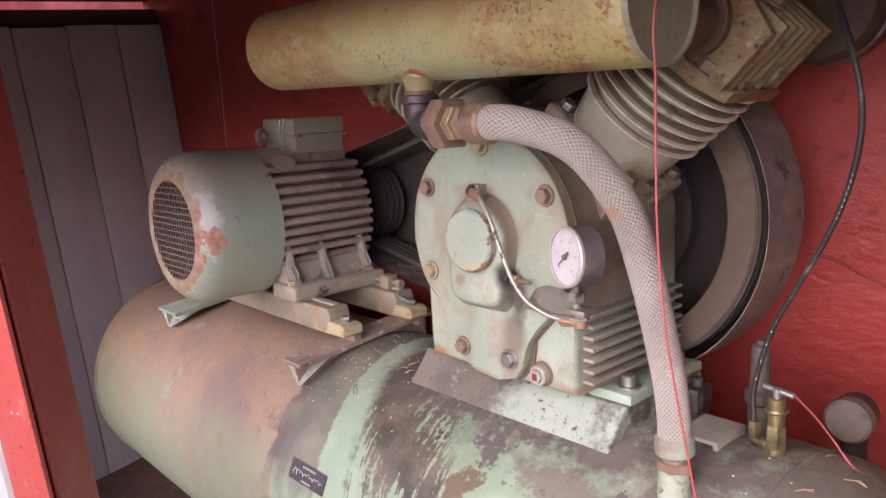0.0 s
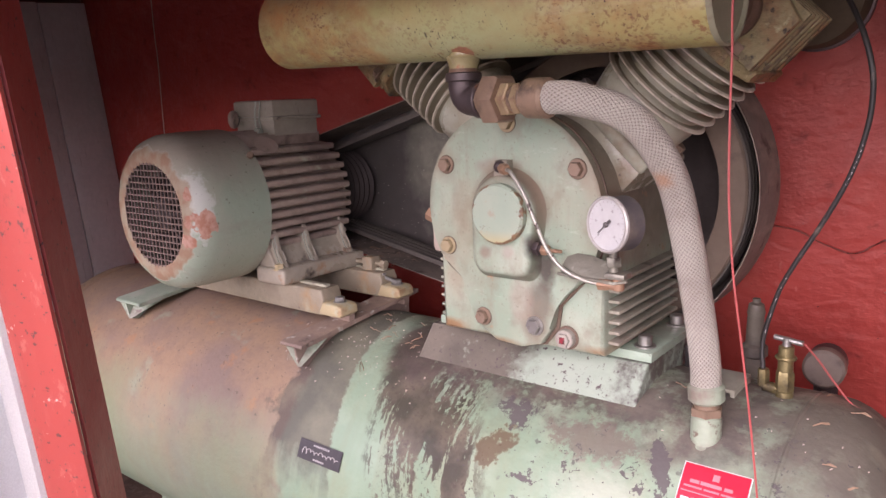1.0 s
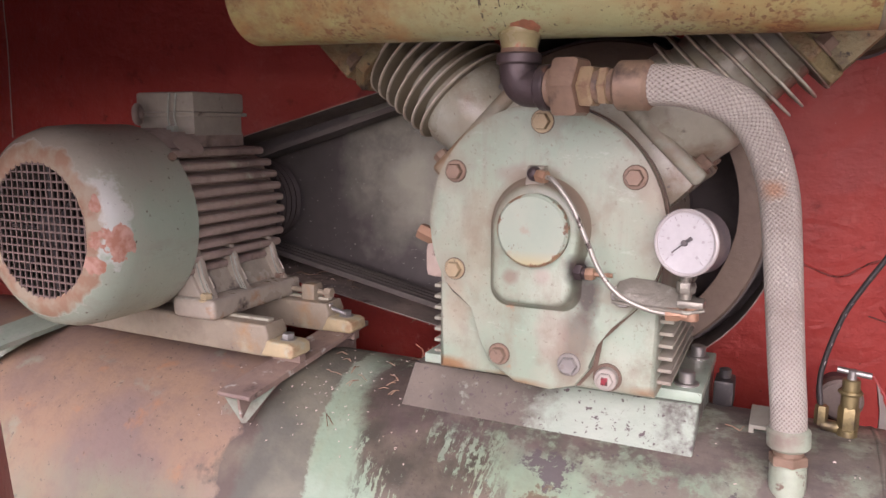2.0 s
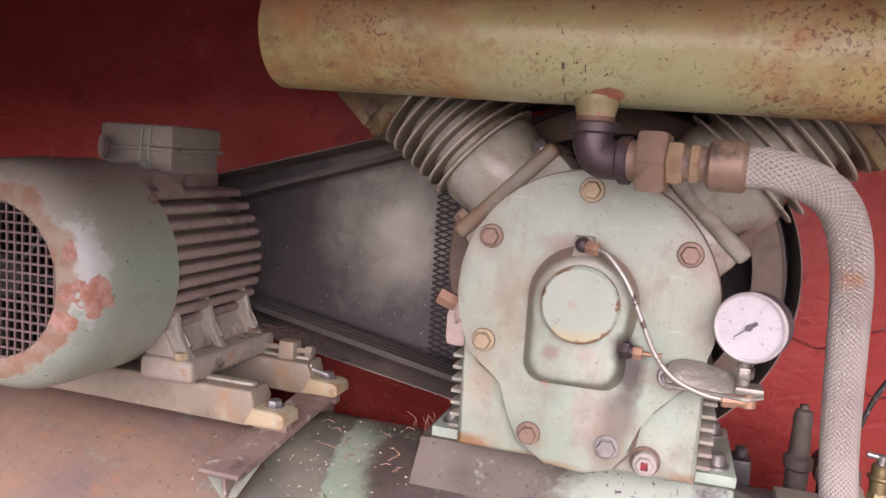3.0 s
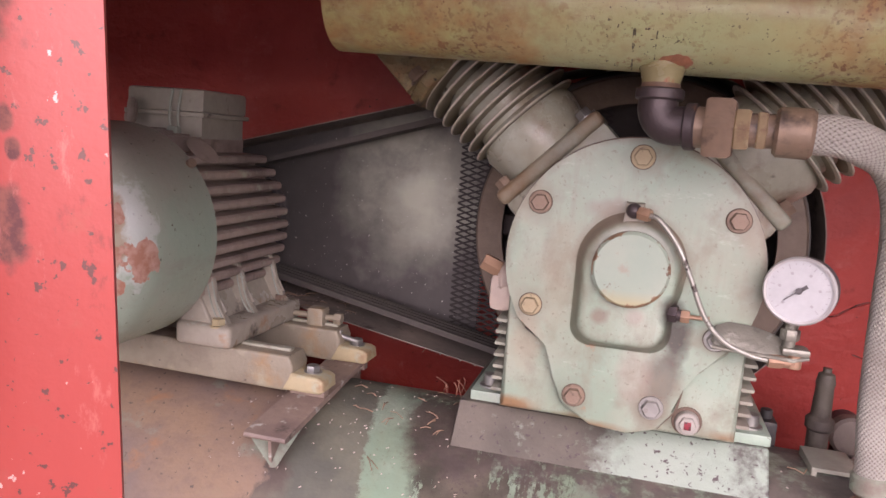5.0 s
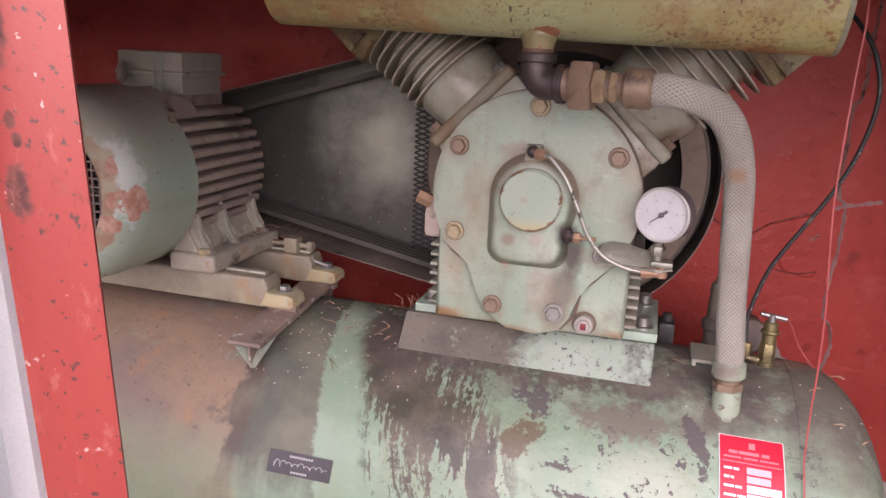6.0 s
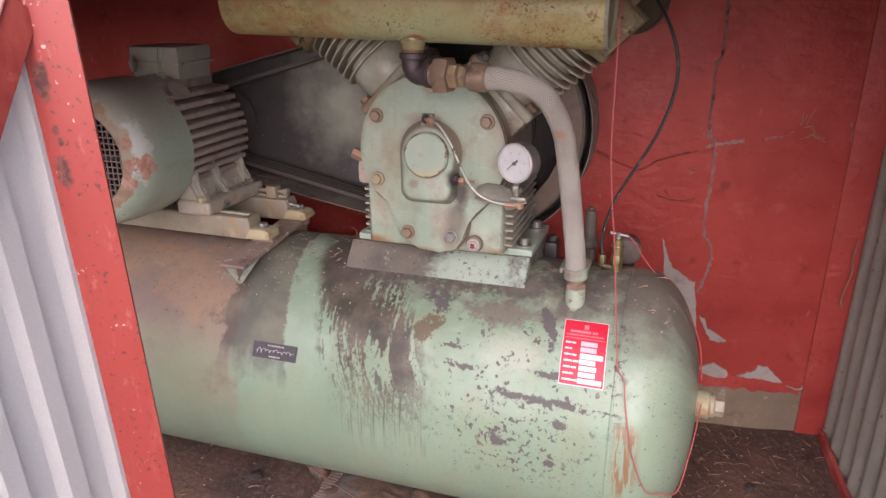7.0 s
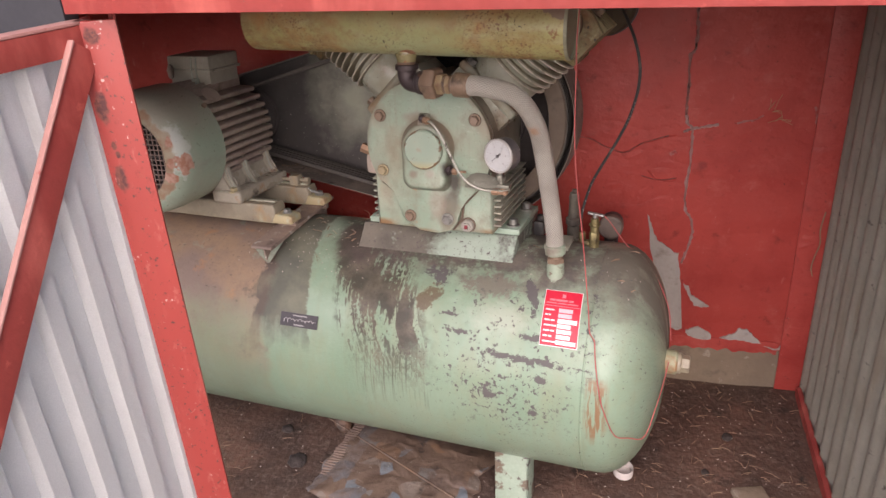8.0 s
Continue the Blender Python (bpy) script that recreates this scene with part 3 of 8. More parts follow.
def cover_material():
    """The pump's cover: chipped pale green with oil runs below the fitting."""
    m, nt, p = nodes_of("cover_paint")
    tc = nt.nodes.new("ShaderNodeTexCoord")
    sep = nt.nodes.new("ShaderNodeSeparateXYZ")
    link(nt, tc.outputs["Object"], sep.inputs[0])
    x, z = sep.outputs[0], sep.outputs[2]
    col = mixed(nt, noise_mask(nt, 6.0, 0.3, 0.7), (0.25, 0.355, 0.272), (0.31, 0.395, 0.31))
    col = mixed(nt, noise_mask(nt, 9.0, 0.48, 0.72, 8.0), col, (0.385, 0.425, 0.345))
    col = mixed(nt, maths(nt, "MULTIPLY", noise_mask(nt, 5.0, 0.5, 0.7, 8.0, (1, 1, 1), (6, 2, 9)), 0.35), col, (0.36, 0.32, 0.24))
    col = mixed(nt, maths(nt, "MULTIPLY", noise_mask(nt, 16.0, 0.56, 0.72, 8.0, (1, 1, 1), (2, 5, 1)), 0.6), col, (0.22, 0.185, 0.14))
    wob = maths(nt, "SUBTRACT", noise_mask(nt, 22.0, 0.2, 0.8, 8.0), 0.5)

    def blot(cx, cz, sx, sz, soft=0.5):
        a = maths(nt, "DIVIDE", maths(nt, "SUBTRACT", x, cx), sx)
        b = maths(nt, "DIVIDE", maths(nt, "SUBTRACT", z, cz), sz)
        d = maths(nt, "SQRT", maths(nt, "ADD", maths(nt, "MULTIPLY", a, a), maths(nt, "MULTIPLY", b, b)))
        return ramp(nt, maths(nt, "ADD", d, maths(nt, "MULTIPLY", wob, 0.9)), 1.0 + soft * 0.5, 1.0 - soft)

    # oil-soaked casting behind the cover, dirt and painted shade on the boss round its cap
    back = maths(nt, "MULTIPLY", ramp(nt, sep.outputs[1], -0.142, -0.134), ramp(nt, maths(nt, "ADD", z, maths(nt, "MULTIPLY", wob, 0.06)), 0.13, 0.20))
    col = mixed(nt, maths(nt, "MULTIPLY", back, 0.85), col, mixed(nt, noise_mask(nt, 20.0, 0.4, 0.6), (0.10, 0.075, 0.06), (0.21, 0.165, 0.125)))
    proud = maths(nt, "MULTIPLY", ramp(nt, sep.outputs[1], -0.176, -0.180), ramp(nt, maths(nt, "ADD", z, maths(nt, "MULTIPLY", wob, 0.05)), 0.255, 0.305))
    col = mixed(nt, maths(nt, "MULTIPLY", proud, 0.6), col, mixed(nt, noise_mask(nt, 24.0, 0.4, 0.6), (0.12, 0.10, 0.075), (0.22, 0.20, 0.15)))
    # Shade down the boss flank is painted in, green below and brown above.
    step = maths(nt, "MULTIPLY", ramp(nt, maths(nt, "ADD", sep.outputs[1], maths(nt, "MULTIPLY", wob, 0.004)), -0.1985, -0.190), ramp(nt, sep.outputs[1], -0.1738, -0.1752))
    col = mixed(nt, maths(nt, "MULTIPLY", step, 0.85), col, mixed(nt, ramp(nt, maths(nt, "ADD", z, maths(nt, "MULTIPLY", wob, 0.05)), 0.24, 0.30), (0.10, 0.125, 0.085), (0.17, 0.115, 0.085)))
    for cx, cz, sx, sz, colour, k in ((0.060, 0.205, 0.017, 0.022, (0.03, 0.023, 0.023), 0.95), (0.074, 0.165, 0.020, 0.035, (0.055, 0.042, 0.036), 0.9), (0.062, 0.10, 0.026, 0.055, (0.11, 0.085, 0.07), 0.75), (0.05, 0.055, 0.03, 0.03, (0.16, 0.12, 0.10), 0.6),
                                      (0.125, 0.17, 0.035, 0.020, (0.24, 0.19, 0.14), 0.6), (-0.10, 0.25, 0.03, 0.09, (0.33, 0.29, 0.21), 0.45), (-0.14, 0.13, 0.025, 0.05, (0.36, 0.29, 0.21), 0.5),
                                      (-0.02, 0.34, 0.05, 0.016, (0.25, 0.20, 0.16), 0.6), (-0.16, 0.36, 0.03, 0.05, (0.30, 0.25, 0.18), 0.5), (0.165, 0.33, 0.03, 0.04, (0.28, 0.22, 0.16), 0.5), (0.02, 0.10, 0.024, 0.05, (0.40, 0.29, 0.25), 0.4),
                                      (-0.035, 0.19, 0.013, 0.012, (0.20, 0.13, 0.11), 0.7), (0.015, 0.195, 0.016, 0.013, (0.40, 0.28, 0.25), 0.4),
                                      (-0.15, 0.02, 0.04, 0.02, (0.30, 0.14, 0.05), 0.8), (0.12, 0.43, 0.06, 0.02, (0.30, 0.26, 0.14), 0.5)):
        col = mixed(nt, maths(nt, "MULTIPLY", blot(cx, cz, sx, sz), k), col, colour)
    film = noise_mask(nt, 3.5, 0.45, 0.68, 9.0, (1, 1, 0.8), (7, 3, 2), 0.72)
    col = mixed(nt, maths(nt, "MULTIPLY", film, 0.5), col, (0.29, 0.25, 0.18))
    rubs = noise_mask(nt, 30.0, 0.60, 0.68, 8.0, (0.6, 1, 1.4), (5, 5, 2), 0.75)
    col = mixed(nt, maths(nt, "MULTIPLY", rubs, 0.4), col, (0.43, 0.48, 0.41))
    smudge = noise_mask(nt, 13.0, 0.50, 0.72, 9.0, (1, 1, 0.7), (3, 7, 5), 0.7)
    col = mixed(nt, maths(nt, "MULTIPLY", smudge, 0.75), col, (0.21, 0.175, 0.125))
    run = noise_mask(nt, 40.0, 0.55, 0.70, 6.0, (1, 1, 0.12), (1, 2, 3))
    col = mixed(nt, maths(nt, "MULTIPLY", run, 0.35), col, (0.24, 0.21, 0.16))
    cz = maths(nt, "SUBTRACT", z, 0.263)
    rr = maths(nt, "ADD", maths(nt, "SQRT", maths(nt, "ADD", maths(nt, "MULTIPLY", x, x), maths(nt, "MULTIPLY", cz, cz))), maths(nt, "MULTIPLY", wob, 0.014))
    upper = ramp(nt, cz, -0.06, 0.0)
    # Brown ring close round the boss, brown rim along the cover's upper edge.
    boss_ring = maths(nt, "MULTIPLY", maths(nt, "MULTIPLY", ramp(nt, rr, 0.088, 0.074), ramp(nt, rr, 0.062, 0.070)), upper)
    edge = maths(nt, "MULTIPLY", maths(nt, "MULTIPLY", ramp(nt, rr, 0.170, 0.179), upper), noise_mask(nt, 11.0, 0.35, 0.6, 6.0, (1, 1, 1), (8, 1, 3)))
    col = mixed(nt, maths(nt, "MULTIPLY", maths(nt, "MAXIMUM", boss_ring, edge), 0.7), col, (0.19, 0.145, 0.105))
    for bx, bz in ((-0.136, 0.342), (0.0, 0.417), (0.135, 0.341), (-0.137, 0.19), (-0.061, 0.062), (0.05, 0.061), (0.103, 0.042)):
        col = mixed(nt, maths(nt, "MULTIPLY", blot(bx, bz - 0.004, 0.022, 0.026, 0.9), 0.5), col, (0.20, 0.15, 0.11))
    for ex, ez, ew, eh in ((-0.165, 0.025, 0.03, 0.012), (0.16, 0.025, 0.03, 0.010), (-0.03, 0.02, 0.06, 0.008)):
        col = mixed(nt, maths(nt, "MULTIPLY", blot(ex, ez, ew, eh, 0.7), 0.8), col, (0.24, 0.14, 0.07))
    grit = noise_mask(nt, 160.0, 0.62, 0.68, 3.0)
    col = mixed(nt, maths(nt, "MULTIPLY", maths(nt, "MULTIPLY", grit, noise_mask(nt, 10.0, 0.30, 0.55, 5.0, (1, 1, 1), (2, 2, 8))), 0.55), col, (0.16, 0.12, 0.09))
    col = mixed(nt, maths(nt, "MULTIPLY", noise_mask(nt, 55.0, 0.70, 0.74, 6.0, (1, 1, 1), (0, 0, 0), 0.75), noise_mask(nt, 7.0, 0.45, 0.6, 4.0, (1, 1, 1), (4, 9, 1))), col, (0.12, 0.09, 0.075))
    col = mixed(nt, maths(nt, "MULTIPLY", noise_mask(nt, 20.0, 0.68, 0.72, 6.0, (1, 1, 1), (9, 3, 2)), 0.7), col, (0.34, 0.20, 0.12))
    link(nt, col, p.inputs["Base Color"])
    link(nt, ramp(nt, noise_mask(nt, 8.0, 0.3, 0.7), 0, 1, 0.26, 0.48), p.inputs["Roughness"])
    bumped(nt, p, maths(nt, "ADD", maths(nt, "MULTIPLY", noise_mask(nt, 90.0, 0.3, 0.7), 0.3), noise_mask(nt, 9.0, 0.3, 0.7)), 0.2, 0.0015)
    return m


M["cover_paint"] = cover_material()


def cap_material():
    """Cream-green cap paint, chipped to rust along its rim."""
    m, nt, p = nodes_of("cap_paint")
    tc = nt.nodes.new("ShaderNodeTexCoord")
    sep = nt.nodes.new("ShaderNodeSeparateXYZ")
    link(nt, tc.outputs["Object"], sep.inputs[0])
    x, z = sep.outputs[0], maths(nt, "SUBTRACT", sep.outputs[2], 0.263)
    rr = maths(nt, "SQRT", maths(nt, "ADD", maths(nt, "MULTIPLY", x, x), maths(nt, "MULTIPLY", z, z)))
    wob = maths(nt, "SUBTRACT", noise_mask(nt, 40.0, 0.25, 0.75, 8.0), 0.5)
    col = mixed(nt, noise_mask(nt, 14.0, 0.3, 0.7), (0.26, 0.335, 0.265), (0.315, 0.365, 0.29))
    col = mixed(nt, noise_mask(nt, 30.0, 0.60, 0.68), col, (0.30, 0.29, 0.22))
    col = mixed(nt, noise_mask(nt, 60.0, 0.635, 0.66, 7.0, (1, 1, 1), (2, 3, 4), 0.7), col, (0.15, 0.095, 0.07))
    edge = ramp(nt, maths(nt, "ADD", rr, maths(nt, "MULTIPLY", wob, 0.018)), 0.0520, 0.0532)
    col = mixed(nt, maths(nt, "MULTIPLY", ramp(nt, z, -0.028, -0.046), 0.55), col, (0.42, 0.33, 0.14))
    col = mixed(nt, edge, col, mixed(nt, noise_mask(nt, 50.0, 0.4, 0.6), (0.13, 0.075, 0.05), (0.27, 0.165, 0.09)))
    link(nt, col, p.inputs["Base Color"])
    p.inputs["Roughness"].default_value = 0.45
    bumped(nt, p, maths(nt, "SUBTRACT", maths(nt, "MULTIPLY", noise_mask(nt, 60.0, 0.3, 0.7), 0.3), edge), 0.3, 0.0015)
    return m


def fin_material():
    """Dusty brown cast fins, their rubbed edges painted brighter for the light they catch."""
    m, nt, p = nodes_of("fin_metal")
    tc = nt.nodes.new("ShaderNodeTexCoord")
    sep = nt.nodes.new("ShaderNodeSeparateXYZ")
    link(nt, tc.outputs["Object"], sep.inputs[0])
    x, y, z = sep.outputs[0], sep.outputs[1], maths(nt, "SUBTRACT", sep.outputs[2], 0.263)
    ax = maths(nt, "ABSOLUTE", x)
    e = maths(nt, "MULTIPLY", maths(nt, "SUBTRACT", ax, z), 0.7071)
    a = maths(nt, "MULTIPLY", maths(nt, "ADD", ax, z), 0.7071)
    rr = maths(nt, "SQRT", maths(nt, "ADD", maths(nt, "MULTIPLY", e, e), maths(nt, "MULTIPLY", y, y)))
    rim = maths(nt, "ADD", maths(nt, "MULTIPLY", maths(nt, "SUBTRACT", a, 0.28), 0.10), 0.1005)
    worn = ramp(nt, maths(nt, "SUBTRACT", rr, rim), -0.003, -0.0012)
    col = mixed(nt, noise_mask(nt, 10.0, 0.3, 0.7), (0.25, 0.22, 0.155), (0.34, 0.305, 0.215))
    col = mixed(nt, noise_mask(nt, 12.0, 0.56, 0.72), col, GRIME)
    col = mixed(nt, maths(nt, "MULTIPLY", worn, noise_mask(nt, 30.0, 0.25, 0.5)), col, (0.70, 0.65, 0.55))
    link(nt, col, p.inputs["Base Color"])
    p.inputs["Roughness"].default_value = 0.5
    p.inputs["Metallic"].default_value = 0.15
    bumped(nt, p, noise_mask(nt, 60.0, 0.3, 0.7), 0.35, 0.0015)
    return m


M["cap_paint"] = cap_material()
M["fin_metal"] = fin_material()


def drum_material():
    """Olive paint with rust bloom, fine pitting and a dark oil mark at one end."""
    m, nt, p = nodes_of("drum_paint")
    tc = nt.nodes.new("ShaderNodeTexCoord")
    sep = nt.nodes.new("ShaderNodeSeparateXYZ")
    link(nt, tc.outputs["Object"], sep.inputs[0])
    x, z = sep.outputs[0], sep.outputs[2]
    wob = maths(nt, "SUBTRACT", noise_mask(nt, 9.0, 0.2, 0.8, 8.0), 0.5)
    wob2 = maths(nt, "SUBTRACT", noise_mask(nt, 26.0, 0.2, 0.8, 8.0), 0.5)
    col = mixed(nt, noise_mask(nt, 7.0, 0.3, 0.7), (0.365, 0.345, 0.135), (0.455, 0.435, 0.19))
    green = maths(nt, "MULTIPLY", ramp(nt, maths(nt, "ABSOLUTE", maths(nt, "ADD", x, maths(nt, "MULTIPLY", wob, 0.1))), 0.30, 0.10), ramp(nt, z, 0.02, -0.05))
    col = mixed(nt, maths(nt, "MULTIPLY", green, 0.7), col, (0.38, 0.44, 0.25))
    col = mixed(nt, maths(nt, "MULTIPLY", ramp(nt, maths(nt, "ADD", z, maths(nt, "MULTIPLY", wob, 0.03)), -0.005, 0.045), 0.85), col, (0.26, 0.17, 0.095))
    wx = maths(nt, "ADD", x, maths(nt, "MULTIPLY", wob, 0.14))
    right = maths(nt, "MULTIPLY", ramp(nt, wx, 0.12, 0.20), ramp(nt, wx, 0.36, 0.30))
    left = ramp(nt, wx, -0.04, -0.20)
    zone = maths(nt, "MAXIMUM", maths(nt, "MAXIMUM", right, left), 0.35)
    bloom = maths(nt, "MULTIPLY", zone, noise_mask(nt, 13.0, 0.38, 0.62, 8.0, (1, 1, 1.4)))
    col = mixed(nt, maths(nt, "MULTIPLY", bloom, 0.85), col, mixed(nt, noise_mask(nt, 30.0, 0.4, 0.6), (0.41, 0.185, 0.065), (0.37, 0.23, 0.10)))
    mottle = noise_mask(nt, 24.0, 0.47, 0.66, 9.0, (1, 1, 1), (6, 1, 4), 0.72)
    col = mixed(nt, maths(nt, "MULTIPLY", maths(nt, "MULTIPLY", mottle, zone), 0.75), col, (0.26, 0.135, 0.065))
    dots = maths(nt, "MULTIPLY", ramp(nt, zone, 0.3, 1, 0.4, 1.0), noise_mask(nt, 150.0, 0.55, 0.578, 4.0, (1, 1, 1), (3, 5, 1)))
    dots = maths(nt, "MULTIPLY", dots, noise_mask(nt, 10.0, 0.44, 0.60, 6.0, (1, 1, 1), (1, 8, 2)))
    col = mixed(nt, maths(nt, "MULTIPLY", dots, 0.85), col, (0.17, 0.07, 0.035))
    blots = maths(nt, "MULTIPLY", noise_mask(nt, 48.0, 0.56, 0.62, 6.0, (1, 1, 1.2), (7, 2, 5), 0.7), noise_mask(nt, 7.0, 0.46, 0.58, 5.0, (1, 1, 1), (2, 6, 9)))
    col = mixed(nt, maths(nt, "MULTIPLY", blots, 0.85), col, (0.24, 0.105, 0.045))
    rubbed = maths(nt, "MULTIPLY", noise_mask(nt, 11.0, 0.54, 0.70, 8.0, (0.6, 1, 1.6), (9, 4, 3), 0.7), ramp(nt, z, 0.045, 0.0))
    col = mixed(nt, maths(nt, "MULTIPLY", rubbed, 0.6), col, (0.50, 0.46, 0.27))
    ticks = maths(nt, "MULTIPLY", maths(nt, "MULTIPLY", ramp(nt, maths(nt, "ABSOLUTE", maths(nt, "ADD", maths(nt, "PINGPONG", maths(nt, "ADD", x, 0.026), 0.0125), maths(nt, "MULTIPLY", wob2, 0.004))), 0.0013, 0.0006), ramp(nt, maths(nt, "ABSOLUTE", maths(nt, "ADD", x, 0.014)), 0.022, 0.018)), maths(nt, "MULTIPLY", ramp(nt, z, -0.028, -0.034), noise_mask(nt, 95.0, 0.48, 0.54, 3.0)))
    col = mixed(nt, ticks, col, (0.05, 0.035, 0.025))
    pits = maths(nt, "MULTIPLY", noise_mask(nt, 170.0, 0.67, 0.69, 2.0), noise_mask(nt, 5.0, 0.45, 0.6))
    col = mixed(nt, pits, col, (0.06, 0.035, 0.025))
    oil = maths(nt, "MULTIPLY", ramp(nt, maths(nt, "ADD", maths(nt, "ADD", x, maths(nt, "MULTIPLY", z, 1.3)), maths(nt, "ADD", maths(nt, "MULTIPLY", wob, 0.16), maths(nt, "MULTIPLY", wob2, 0.06))), 0.412, 0.418), ramp(nt, z, -0.012, -0.006))
    col = mixed(nt, maths(nt, "MULTIPLY", oil, 0.85), col, (0.20, 0.125, 0.105))
    a = maths(nt, "DIVIDE", maths(nt, "SUBTRACT", x, 0.024), 0.020)
    b = maths(nt, "DIVIDE", maths(nt, "ADD", z, 0.064), 0.007)
    d = maths(nt, "ADD", maths(nt, "SQRT", maths(nt, "ADD", maths(nt, "MULTIPLY", a, a), maths(nt, "MULTIPLY", b, b))), maths(nt, "MULTIPLY", maths(nt, "ADD", wob2, wob), 1.6))
    bare = ramp(nt, d, 1.0, 0.94)
    col = mixed(nt, bare, col, mixed(nt, noise_mask(nt, 80.0, 0.4, 0.6), (0.44, 0.19, 0.11), (0.33, 0.15, 0.09)))
    link(nt, col, p.inputs["Base Color"])
    link(nt, ramp(nt, maths(nt, "MAXIMUM", bloom, oil), 0, 1, 0.28, 0.58), p.inputs["Roughness"])
    bumped(nt, p, maths(nt, "SUBTRACT", noise_mask(nt, 70.0, 0.3, 0.7), maths(nt, "ADD", dots, bare)), 0.35, 0.0012)
    return m


M["drum_paint"] = drum_material()


def guard_material():
    """Grey sheet with a soft-edged pale, smoother patch, dust specks and darker blotches."""
    m, nt, p = nodes_of("guard_plate")
    tc = nt.nodes.new("ShaderNodeTexCoord")
    sep = nt.nodes.new("ShaderNodeSeparateXYZ")
    link(nt, tc.outputs["Object"], sep.inputs[0])
    wob = maths(nt, "SUBTRACT", noise_mask(nt, 6.0, 0.2, 0.8, 8.0), 0.5)
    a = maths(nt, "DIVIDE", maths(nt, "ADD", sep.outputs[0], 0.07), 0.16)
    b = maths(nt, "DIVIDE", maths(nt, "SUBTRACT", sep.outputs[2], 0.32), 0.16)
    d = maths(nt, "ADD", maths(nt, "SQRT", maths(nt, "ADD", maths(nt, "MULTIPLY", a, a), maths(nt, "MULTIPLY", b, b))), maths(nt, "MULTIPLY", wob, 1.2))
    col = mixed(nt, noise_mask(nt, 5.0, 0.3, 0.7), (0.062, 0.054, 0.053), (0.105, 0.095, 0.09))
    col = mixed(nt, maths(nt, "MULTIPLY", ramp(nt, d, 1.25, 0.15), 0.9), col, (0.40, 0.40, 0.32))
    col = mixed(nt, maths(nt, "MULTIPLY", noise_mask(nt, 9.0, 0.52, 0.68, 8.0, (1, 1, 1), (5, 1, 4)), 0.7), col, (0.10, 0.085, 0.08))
    col = mixed(nt, noise_mask(nt, 140.0, 0.69, 0.72, 2.0), col, (0.42, 0.40, 0.37))
    link(nt, col, p.inputs["Base Color"])
    link(nt, ramp(nt, d, 0.3, 1.3, 0.35, 0.6), p.inputs["Roughness"])
    p.inputs["Metallic"].default_value = 0.15
    bumped(nt, p, noise_mask(nt, 30.0, 0.3, 0.7), 0.15, 0.0015)
    return m


M["guard_plate"] = guard_material()
M["bezel"] = surface("bezel", (0.50, 0.48, 0.46), (0.42, 0.40, 0.38), [(GRIME, 40, 0.62, 0.75)], (0.35, 0.5), 0.3, bump=0.1)
M["gauge_case"] = surface("gauge_case", (0.075, 0.065, 0.07), (0.11, 0.10, 0.10), [(DUST, 14, 0.5, 0.7)], (0.5, 0.7), bump=0.15)
M["rubber_black"] = surface("rubber_black", (0.022, 0.02, 0.02), (0.04, 0.036, 0.035), [(DUST, 18, 0.6, 0.75)], (0.4, 0.6), bump=0.1)


def noise_on(nt, vec, scale, lo, hi, detail=6.0, rough=0.6, distortion=0.0):
    n = nt.nodes.new("ShaderNodeTexNoise")
    for key, v in (("Scale", scale), ("Detail", detail), ("Roughness", rough), ("Distortion", distortion)):
        n.inputs[key].default_value = v
    link(nt, vec, n.inputs["Vector"])
    return ramp(nt, n.outputs["Fac"], lo, hi)


def combined(nt, x, y, z):
    c = nt.nodes.new("ShaderNodeCombineXYZ")
    for sock, v in zip(c.inputs, (x, y, z)):
        if isinstance(v, (int, float)):
            sock.default_value = v
        else:
            link(nt, v, sock)
    return c.outputs[0]


